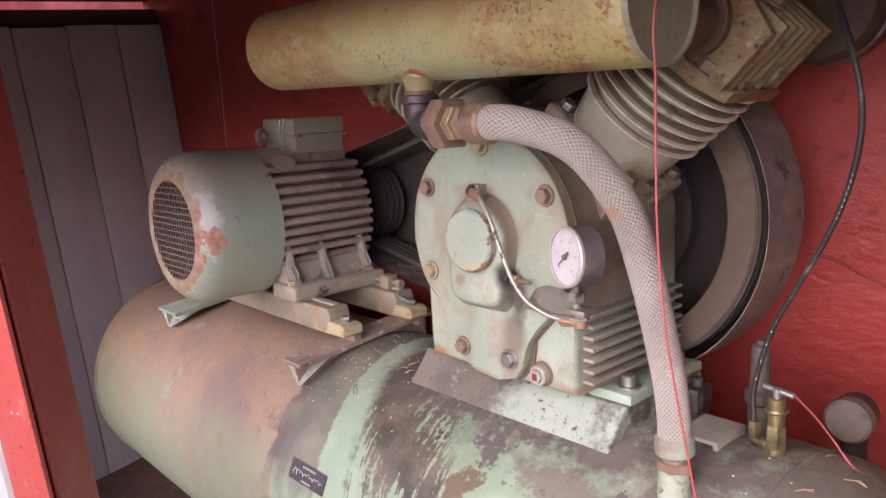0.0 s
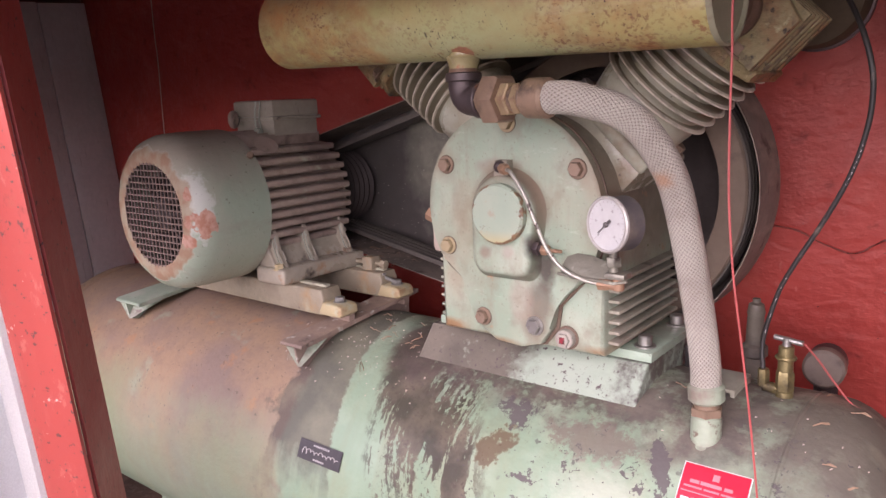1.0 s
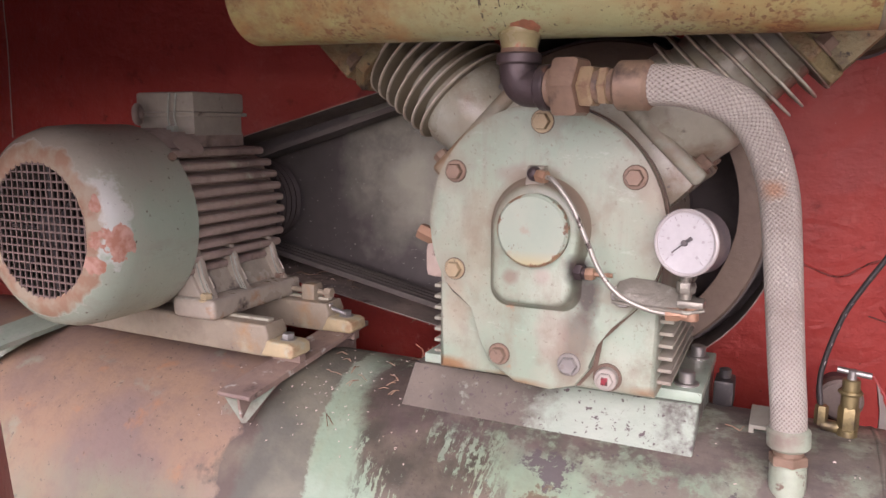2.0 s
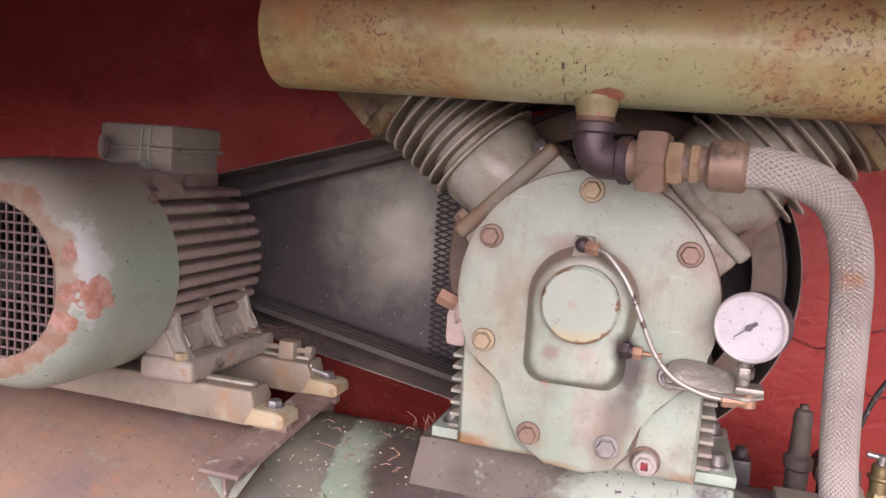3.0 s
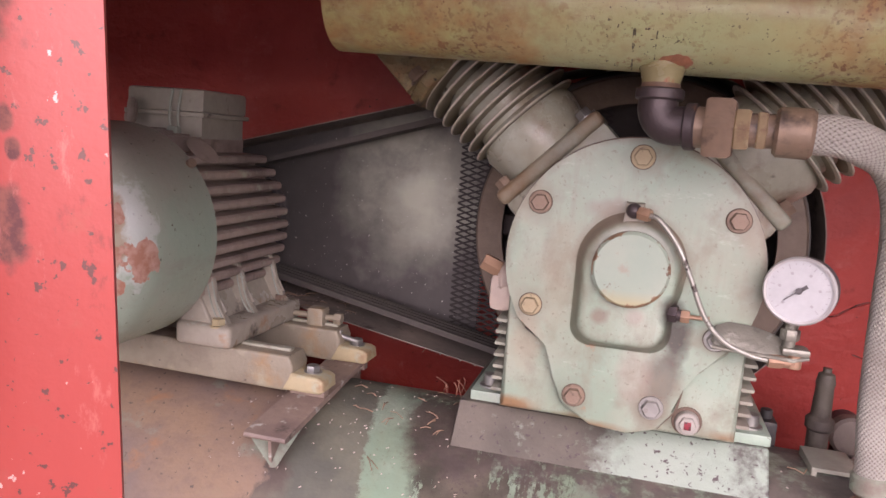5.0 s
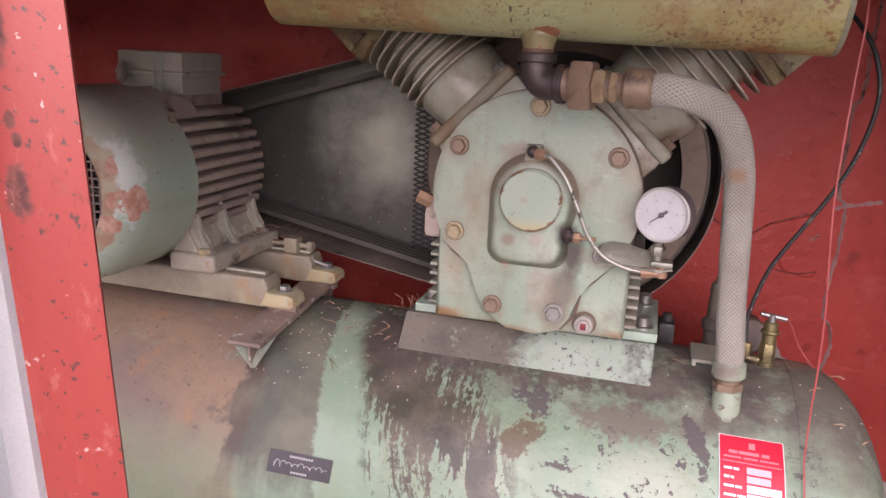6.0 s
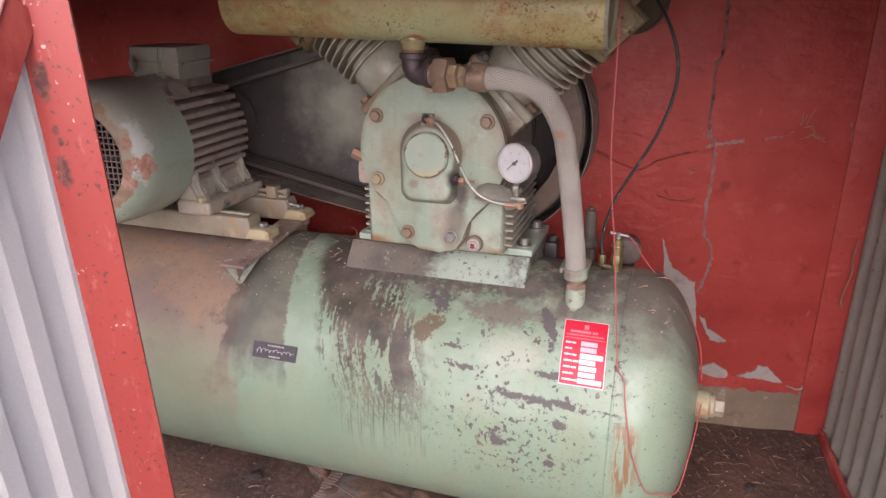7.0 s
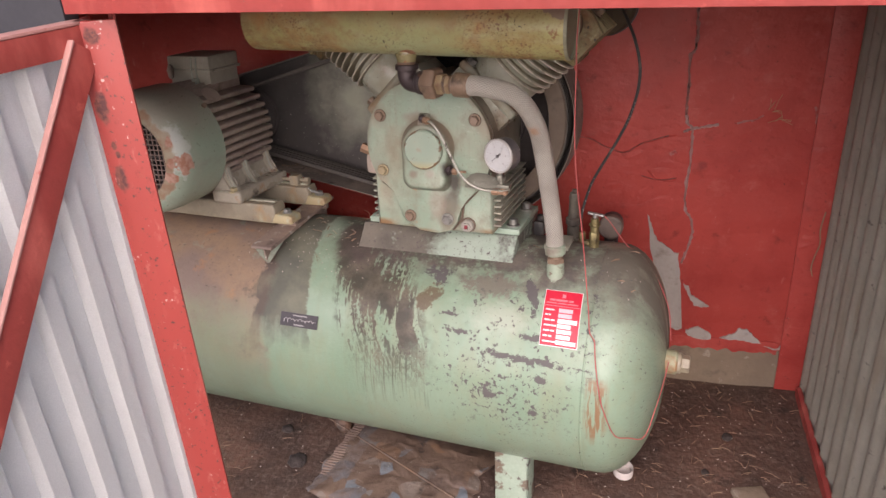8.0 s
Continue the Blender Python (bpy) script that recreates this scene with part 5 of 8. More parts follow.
def prism(outline, a, b, axis="y", bevel=0.0):
    """An outline in the two other axes, drawn from a to b along the axis."""
    bm = bmesh.new()
    put = {"x": lambda u, v, w: (w, u, v), "y": lambda u, v, w: (u, w, v), "z": lambda u, v, w: (u, v, w)}[axis]
    lo = [bm.verts.new(put(u, v, a)) for u, v in outline]
    hi = [bm.verts.new(put(u, v, b)) for u, v in outline]
    n = len(outline)
    first = bm.faces.new(lo)
    last = bm.faces.new(hi)
    for i in range(n):
        j = (i + 1) % n
        bm.faces.new((lo[i], lo[j], hi[j], hi[i]))
    if bevel:
        bmesh.ops.bevel(bm, geom=[e for f in (first, last) for e in f.edges], offset=bevel, segments=3, affect="EDGES", profile=0.55)
    return bm


def arc(cx, cz, r, a0, a1, n):
    return [(cx + r * math.cos(radians(a0 + (a1 - a0) * i / n)), cz + r * math.sin(radians(a0 + (a1 - a0) * i / n))) for i in range(n + 1)]


def bolt(parent, at, direction, r, h, material, name="bolt", washer=True, label=""):
    """A hexagon head on a washer."""
    at, d = Vector(at), Vector(direction).normalized()
    bms = [hexagon(at + d * 0.002, at + d * (0.002 + h), r)]
    if washer:
        bms.append(rod(at - d * 0.001, at + d * 0.003, r * 1.3, 20))
    return part(name, joined(*bms), material, parent, label)


# ---- the shed ----
BACK, RIGHT, LEFT, FRONT, ROOF = 0.0, 0.487, -2.72, -1.26, 1.78


def corrugated(length, height, pitch, depth, thick=0.0012, crest=0.32):
    """A ribbed sheet in x and z, ribs upright."""
    prof, x = [], 0.0
    while x < length:
        for f, d in ((0.0, 0), (0.5 - crest / 2 - 0.12, 0), (0.5 - crest / 2, 1), (0.5 + crest / 2, 1), (0.5 + crest / 2 + 0.12, 0)):
            if x + f * pitch <= length:
                prof.append((x + f * pitch, d * depth))
        x += pitch
    bm = bmesh.new()
    rows = []
    for z in np.linspace(0, height, 9):
        rows.append([bm.verts.new((px, py, z)) for px, py in prof])
    for a, b in zip(rows, rows[1:]):
        for i in range(len(prof) - 1):
            bm.faces.new((a[i], a[i + 1], b[i + 1], b[i]))
    bmesh.ops.solidify(bm, geom=bm.faces[:], thickness=thick)
    return bm


def waved(length, height, pitch, depth, thick=0.0012):
    """A sheet of round waves in x and z, waves upright."""
    n = int(length / pitch * 14)
    bm = bmesh.new()
    rows = []
    for z in np.linspace(0, height, 7):
        rows.append([bm.verts.new((length * i / n, depth * 0.5 * (1 - math.cos(2 * math.pi * length * i / n / pitch)), z)) for i in range(n + 1)])
    for a, b in zip(rows, rows[1:]):
        for i in range(n):
            bm.faces.new((a[i], a[i + 1], b[i + 1], b[i]))
    bmesh.ops.solidify(bm, geom=bm.faces[:], thickness=thick)
    return bm


def build_shed():
    ground = bmesh.new()
    bmesh.ops.create_grid(ground, x_segments=120, y_segments=120, size=3.0)
    for v in ground.verts:
        v.co.z = FLOOR + 0.012 * noise.noise(v.co * 3.0) + 0.004 * noise.noise(v.co * 14.0)
    edge = [e for e in ground.edges if e.is_boundary]
    out = bmesh.ops.extrude_edge_only(ground, edges=edge)
    for v in out["geom"]:
        if isinstance(v, bmesh.types.BMVert):
            v.co.x *= 130
            v.co.y *= 130
            v.co.z = FLOOR
    g = mesh_object("ground", ground, M["dirt"], 60)
    tagged(g, "dark brown trodden earth strewn with pine needles", "ground", kind="structure")
    wall = box(LEFT - 0.1, RIGHT + 0.06, BACK, BACK + 0.09, 0.10, ROOF, 0.003)
    solo("wall_back", wall, M["red_wall"], "red painted back wall with cracked and peeling paint", "wall", SHED, kind="structure")
    solo("wall_plinth", box(LEFT - 0.1, RIGHT - 0.03, -0.001, 0.09, FLOOR - 0.1, 0.099, 0.002), M["concrete"],
         "bare brown concrete footing under the red wall", "wall", SHED, kind="structure")
    solo("corner_post", box(RIGHT - 0.072, RIGHT + 0.02, -0.008, 0.001, FLOOR - 0.05, ROOF, 0.003), M["red_wall"],
         "red painted corner board", "trim", SHED, kind="structure")
    sheet = waved(1.34, ROOF - FLOOR + 0.05, 0.092, 0.021)
    solo("wall_right", sheet, M["sheet_dirty"], "dirty ribbed metal sheet side wall", "wall",
         SHED @ pose(RIGHT + 0.03, -1.36, FLOOR - 0.03, 0, 0, 90), kind="structure")
    solo("wall_right_backing", box(RIGHT + 0.04, RIGHT + 0.10, FRONT - 0.05, 0.09, FLOOR - 0.1, ROOF, 0), M["roof_board"],
         "dark board behind the metal sheet", "wall", SHED, kind="structure")
    solo("sill_right", box(RIGHT - 0.004, RIGHT + 0.014, -1.25, -0.03, FLOOR - 0.05, FLOOR + 0.035, 0.004), M["red_paint"],
         "red painted bottom rail of the side wall", "trim", SHED, kind="structure")
    left = thing("wall_left", "end wall of dull grey upright boards in shade", "wall", (LEFT, -0.6, FLOOR), SHED, kind="structure")
    for i in range(7):
        y1 = -0.006 - i * 0.183
        part("plank", box(LEFT, LEFT + 0.022, y1 - 0.178, y1, FLOOR - 0.03, 1.615 + 0.004 * math.sin(i * 2.3), 0.003), M["plank_grey"], left)
    solo("wall_left_backing", box(LEFT - 0.1, LEFT - 0.004, FRONT - 0.05, 0.09, FLOOR - 0.1, 1.675, 0), M["roof_board"],
         "dark board behind the end wall", "wall", SHED, kind="structure")
    solo("wall_left_header", box(LEFT - 0.1, LEFT - 0.03, FRONT - 0.05, 0.09, 1.715, ROOF, 0), M["roof_board"],
         "dark board under the roof edge", "wall", SHED, kind="structure")
    solo("fence_board", box(LEFT - 0.82, LEFT - 0.80, FRONT - 0.05, 0.6, FLOOR - 0.05, 2.1, 0.003), M["red_paint"],
         "red painted board fence outside, seen through the gap under the roof", "fence", SHED, kind="structure")
    solo("ceiling", box(LEFT - 0.12, RIGHT + 0.16, FRONT - 0.03, 0.10, ROOF, ROOF + 0.06, 0), M["roof_board"],
         "dark boarded roof underside", "ceiling", SHED, kind="structure")
    solo("lintel", joined(box(-0.405, 1.26, -0.712, -0.704, 1.493, 1.60, 0.002), box(-0.405, 1.26, -0.704, -0.64, 1.493, 1.499, 0.002)), M["red_paint"],
         "red painted steel angle over the opening", "beam", kind="structure")
    # The unseen opening is added and sized to light the motor and tank end.
    solo("wall_front", joined(box(LEFT - 0.1, -1.17, FRONT + 0.03, FRONT + 0.07, 1.30, ROOF, 0.002), box(LEFT - 0.1, -2.22, FRONT + 0.03, FRONT + 0.07, FLOOR - 0.1, 1.30, 0.002)), M["front_dark"],
         "dark grey sheet front wall with an unseen opening added for light", "wall", SHED, kind="structure")
    post = [(-0.346, -0.652), (-0.428, -0.578), (-0.431, -0.582), (-0.349, -0.656)]
    solo("door_post", prism(post, FLOOR - 0.05, 1.60, "z", 0.001), M["post_paint"], "red steel door post with rust specks", "post", kind="structure")
    solo("wall_front_upper", box(-1.08, RIGHT + 0.15, FRONT + 0.065, FRONT + 0.10, 1.55, ROOF, 0.002), M["sheet_dark"],
         "dark grey sheet above the opening", "wall", SHED, kind="structure")


build_shed()


def wall_marks():
    """Cracks with lifted paint, and patches where the paint has come off."""
    def crack(name, pts, w, material="crack_grey", label="ragged grey crack in the red wall", deep=1.0):
        line = curve_points([(u, -0.003, v) for u, v in pts], 6)
        rnd = random.Random(5)
        bm = bmesh.new()
        rows = []
        for i, p in enumerate(line):
            a, b = line[max(i - 1, 0)], line[min(i + 1, len(line) - 1)]
            t = (b - a).normalized()
            side = Vector((-t.z, 0, t.x))
            ww = w * (0.55 + 0.6 * rnd.random() ** 1.5)
            j = side * (rnd.random() - 0.5) * w * 0.5
            rows.append([bm.verts.new(p + j - side * ww + Vector((0, 0.003, 0))), bm.verts.new(p + j - side * ww * 0.4 - Vector((0, 0.004, 0))),
                         bm.verts.new(p + j + Vector((0, 0.002, 0))), bm.verts.new(p + j + side * ww * 0.5 - Vector((0, 0.003, 0))), bm.verts.new(p + j + side * ww + Vector((0, 0.003, 0)))])
        for p, q in zip(rows, rows[1:]):
            for k in range(4):
                bm.faces.new((p[k], p[k + 1], q[k + 1], q[k]))
        for v in bm.verts:
            v.co.y *= deep
        solo(name, bm, M[material], label, "crack", SHED, kind="structure")

    crack("wall_crack", [(0.033, 1.50), (0.043, 1.38), (0.039, 1.286), (0.042, 1.219), (0.040, 1.172), (0.026, 1.146), (0.029, 1.062), (0.027, 1.0), (0.031, 0.955)], 0.0062, "crack_dark", "narrow brown crack in the red wall", 0.35)
    crack("wall_crack", [(0.028, 0.965), (0.036, 0.936), (0.051, 0.918), (0.053, 0.857), (0.054, 0.799),
                         (0.047, 0.719), (0.05, 0.636), (0.069, 0.606), (0.081, 0.553), (0.069, 0.488), (0.053, 0.431)], 0.0056)
    crack("wall_crack", [(0.13, 0.935), (0.094, 0.926), (0.051, 0.918), (0.024, 0.909)], 0.0055)
    crack("wall_crack", [(-0.02, 0.895), (-0.052, 0.884), (-0.11, 0.863), (-0.161, 0.834), (-0.223, 0.853), (-0.276, 0.88), (-0.33, 0.888)], 0.0024, "crack_dark", "fine dark crease in the red paint", 0.5)
    crack("wall_crack", [(-0.10, 0.752), (-0.06, 0.742), (-0.02, 0.741), (0.012, 0.748)], 0.0018, "crack_dark", "fine dark crease in the red paint", 0.5)
    crack("wall_scuff", [(0.185, 0.937), (0.21, 0.946), (0.235, 0.949), (0.262, 0.965)], 0.004, "scuff_pink", "pale scuff on the red wall", 0.3)
    crack("wall_scuff", [(0.405, 0.995), (0.413, 0.965), (0.416, 0.94)], 0.004, "scuff_pink", "pale scuff on the red wall", 0.3)
    crack("wall_scuff", [(-0.012, 0.828), (-0.003, 0.836), (0.006, 0.842)], 0.007, "scuff_pink", "pale scuff on the red wall", 0.3)
    edge = [(-0.12, 0.135)] + [(-0.12 + 0.0105 * i, 0.088 + 0.016 * noise.noise(Vector((i * 0.37, 2.0, 0))) + 0.008 * noise.noise(Vector((i * 1.3, 5.0, 0)))) for i in range(51)] + [(0.405, 0.135)]
    solo("paint_edge", prism(edge, -0.0035, 0.001, "y", 0), M["red_wall"], "ragged lower edge of the red wall paint", "paint", SHED, kind="structure", smooth=0)

    for pts, w in (([(-0.33, 0.89), (-0.276, 0.882), (-0.223, 0.855), (-0.161, 0.833), (-0.11, 0.862), (-0.052, 0.881), (0.005, 0.896)], 0.0045), ([(-0.08, 0.774), (-0.052, 0.742), (0.0, 0.734), (0.016, 0.749)], 0.004)):
        crack("wall_wrinkle", pts, w, "red_wall", "lifted wrinkle in the red wall paint", 0.3)

    def patch(pts, material, lift):
        rnd = random.Random(len(pts))
        fine = []
        for (ax, az), (bx, bz) in zip(pts, pts[1:] + pts[:1]):
            for k in range(4):
                t = k / 4
                fine.append((ax + (bx - ax) * t + (rnd.random() - 0.5) * 0.006, az + (bz - az) * t + (rnd.random() - 0.5) * 0.006))
        solo("peeled_patch", prism(fine, -lift, 0.001, "y", 0), material, "bare grey patch where red paint peeled", "patch", SHED, kind="structure", smooth=0)

    for pts in ([(-0.069, 0.61), (-0.054, 0.568), (-0.033, 0.515), (-0.004, 0.501), (0.021, 0.474), (0.04, 0.471), (0.051, 0.398), (0.062, 0.307), (0.075, 0.165), (0.055, 0.156), (0.028, 0.173), (0.016, 0.208), (-0.019, 0.347), (-0.056, 0.48)],
                [(0.068, 0.349), (0.084, 0.343), (0.101, 0.305), (0.127, 0.289), (0.158, 0.266), (0.139, 0.259), (0.11, 0.264), (0.092, 0.297)],
                [(0.087, 0.159), (0.131, 0.178), (0.178, 0.151), (0.176, 0.126), (0.125, 0.128), (0.095, 0.138)],
                [(0.208, 0.139), (0.234, 0.151), (0.258, 0.163), (0.271, 0.184), (0.298, 0.182), (0.321, 0.16), (0.348, 0.129), (0.31, 0.13), (0.284, 0.137), (0.242, 0.133)],
                [(0.359, 0.116), (0.402, 0.110), (0.424, 0.132), (0.429, 0.115), (0.399, 0.102)]):
        patch(pts, M["grey_patch"], 0.0055)


wall_marks()


def build_door():
    """An open leaf of red steel angle with ribbed sheet and a diagonal brace."""
    door = thing("shed_door", "open shed door, rusty red steel frame with grey ribbed sheet", "door", (-0.40, -0.69, FLOOR), kind="")
    top, bot = 1.478, FLOOR + 0.02
    post = [(-0.411, -0.7005), (-0.387, -0.6955), (-0.335, -0.667), (-0.338, -0.661), (-0.404, -0.692), (-0.436, -0.624), (-0.442, -0.627)]
    part("hinge_stile", prism(post, bot, top, "z", 0.003), M["stile_paint"], door, "red stile with rust spots")
    m = Matrix.Translation((-0.405, -0.69, 0)) @ Matrix(((-0.09, 0.996, 0, 0), (-0.996, -0.09, 0, 0), (0, 0, 1, 0), (0, 0, 0, 1)))
    # leaf frame: local x along the leaf, local y towards the opening side
    part("top_rail", box(-0.02, 1.0, 0.004, 0.012, top - 0.058, top - 0.0065, 0.002, m), M["red_paint"], door)
    part("top_flange", box(-0.02, 1.0, -0.03, 0.014, top - 0.006, top, 0.002, m), M["skylit_red"], door, "weathered red top flange, painted pale for skylight")
    part("bottom_rail", box(0.03, 1.0, -0.03, 0.012, bot, bot + 0.05, 0.003, m), M["red_paint"], door)
    part("lock_stile", box(1.0, 1.05, -0.03, 0.012, bot, top, 0.003, m), M["red_paint"], door)
    brace = m @ Matrix.Translation((0.012, 0.016, top - 0.045)) @ pose(0, 0, 0, 0, 55.8, 0)
    part("brace", box(0, 1.65, -0.004, 0.004, -0.032, 0.0275, 0.002, brace), M["red_paint"], door, "red diagonal brace")
    part("brace_flange", box(0, 1.65, -0.004, 0.011, 0.028, 0.032, 0.001, brace), M["skylit_red"], door, "red brace edge, painted pale for the light on it")
    sh = corrugated(1.0, top - bot - 0.02, 0.105, 0.022)
    bmesh.ops.transform(sh, verts=sh.verts[:], matrix=m @ pose(-0.05, -0.028, bot + 0.01))
    part("sheet", sh, M["sheet_light"], door, "pale grey ribbed metal sheet")


build_door()

# ---- the air tank ----
AX_Y, AX_Z, TANK_R = 0.136, 0.400, 0.334
TANK_L, TANK_E = -1.62, 0.50


def slab(face, depth):
    """A flat polygon given depth along a vector."""
    bm = bmesh.new()
    a = [bm.verts.new(q) for q in face]
    b = [bm.verts.new(Vector(q) + Vector(depth)) for q in face]
    bm.faces.new(a)
    bm.faces.new(b[::-1])
    for i in range(len(a)):
        j = (i + 1) % len(a)
        bm.faces.new((a[j], a[i], b[i], b[j]))
    bmesh.ops.recalc_face_normals(bm, faces=bm.faces[:])
    return bm


def build_tank():
    tank = thing("air_tank", "large pale green steel air tank, paint flaked, brown dust and oil", "tank", (0, AX_Y, AX_Z), UNIT)
    prof, dome = [], 0.155
    for i in range(13):
        a = math.pi / 2 * i / 12
        prof.append((TANK_R * math.sin(a) ** 0.85 if i else 0, TANK_L - dome * math.cos(a)))
    for x in np.linspace(TANK_L, TANK_E, 24)[1:-1]:
        prof.append((TANK_R, x))
    for i in range(13):
        a = math.pi / 2 * (1 - i / 12)
        prof.append((TANK_R * math.sin(a) ** 0.85 if i < 12 else 0, TANK_E + dome * math.cos(a)))
    part("shell", lathe(prof, (0, AX_Y, AX_Z), (1, 0, 0), 96), M["tank_paint"], tank, smooth=60)
    for x in (TANK_E - 0.03, TANK_L + 0.03):
        part("weld_seam", lathe([(TANK_R - 0.004, x - 0.005), (TANK_R + 0.0012, x - 0.003), (TANK_R + 0.002, x), (TANK_R + 0.0012, x + 0.003), (TANK_R - 0.004, x + 0.005)],
                                (0, AX_Y, AX_Z), (1, 0, 0), 96), M["tank_paint"], tank, smooth=60)
    # end plug
    e = TANK_E + 0.145
    part("end_socket", rod((e, 0.10, 0.43), (e + 0.040, 0.10, 0.43), 0.034), M["socket_tan"], tank)
    part("end_plug", joined(rod((e + 0.036, 0.10, 0.43), (e + 0.050, 0.10, 0.43), 0.029), hexagon((e + 0.048, 0.10, 0.43), (e + 0.072, 0.10, 0.43), 0.025)), M["rail_tan"], tank, "dirty brass end plug")
    # legs
    for x in (0.19, -1.25):
        for y, s in ((-0.04, 1), (0.31, -1)):
            leg = joined(box(x, x + 0.105, y, y + 0.008, -0.075, 0.15, 0.002), box(x + 0.097, x + 0.105, y, y + s * 0.07, -0.075, 0.15, 0.002) if s > 0 else box(x + 0.097, x + 0.105, y - 0.07, y, -0.075, 0.15, 0.002))
            part("leg", leg, M["leg_paint"], tank, "pale green steel angle leg, flaked")
    # pump saddle
    sad = [(0.008, 0.700), (0.069, 0.772), (0.300, 0.772), (0.345, 0.66), (0.20, 0.66), (0.10, 0.66)]
    part("pump_saddle", prism(sad, -0.247, 0.229, "x", 0.003), M["saddle_paint"], tank, "pale green bent plate under the pump, half brown with dirt")
    weld = [(-0.246 + 0.475 * i / 60, 0.006 + 0.0015 * math.sin(i * 2.1), 0.700 + 0.001 * math.sin(i * 3.3)) for i in range(61)]
    part("saddle_weld", sweep([Vector(q) for q in weld], 0.0055, 8), M["saddle_paint"], tank, "ragged weld bead")
    # motor support plates
    for x0, x1 in ((-0.545, -0.475), (-1.25, -1.13)):
        pl = [(-0.088, 0.718), (0.29, 0.757), (0.29, 0.766), (-0.092, 0.7285), (-0.099, 0.726), (-0.101, 0.722), (-0.099, 0.7185)]
        part("motor_bracket", joined(prism(pl, x0, x1, "x", 0), prism([(-0.097, 0.718), (0.28, 0.755), (0.28, 0.70), (0.05, 0.64), (-0.09, 0.672)], x0 + 0.040, x0 + 0.045, "x", 0)), M["bracket_green"] if x0 > -1 else M["pump_green"], tank, "dusty bent bracket plate")
        part("gusset", slab([(x0 + 0.008, -0.094, 0.7185), (x0 + 0.046, -0.094, 0.674), (x0 + 0.052, -0.090, 0.674), (x1 - 0.004, -0.02, 0.724)], (0, 0.004, 0.001)), M["collar_green"], tank, "pale green welded gusset")


build_tank()


def on_tank(x, deg, lift=0.0):
    """A pose on the shell: local x along the tank, local y up the shell, local z outwards."""
    a = radians(deg)
    out = Vector((0, -math.sin(a), math.cos(a)))
    up = Vector((0, math.cos(a), math.sin(a)))
    p = Vector((x, AX_Y, AX_Z)) + out * (TANK_R + lift)
    m = Matrix((Vector((1, 0, 0)), up, out)).transposed().to_4x4()
    m.translation = p
    return m


# ---- the pump ----
CZ = 1.035


def prism_at(outline, y0, y1, m):
    """An outline in x and z, given depth and then posed."""
    bm = prism(outline, y0, y1, "y", 0.002)
    bmesh.ops.transform(bm, verts=bm.verts[:], matrix=m)
    return bm


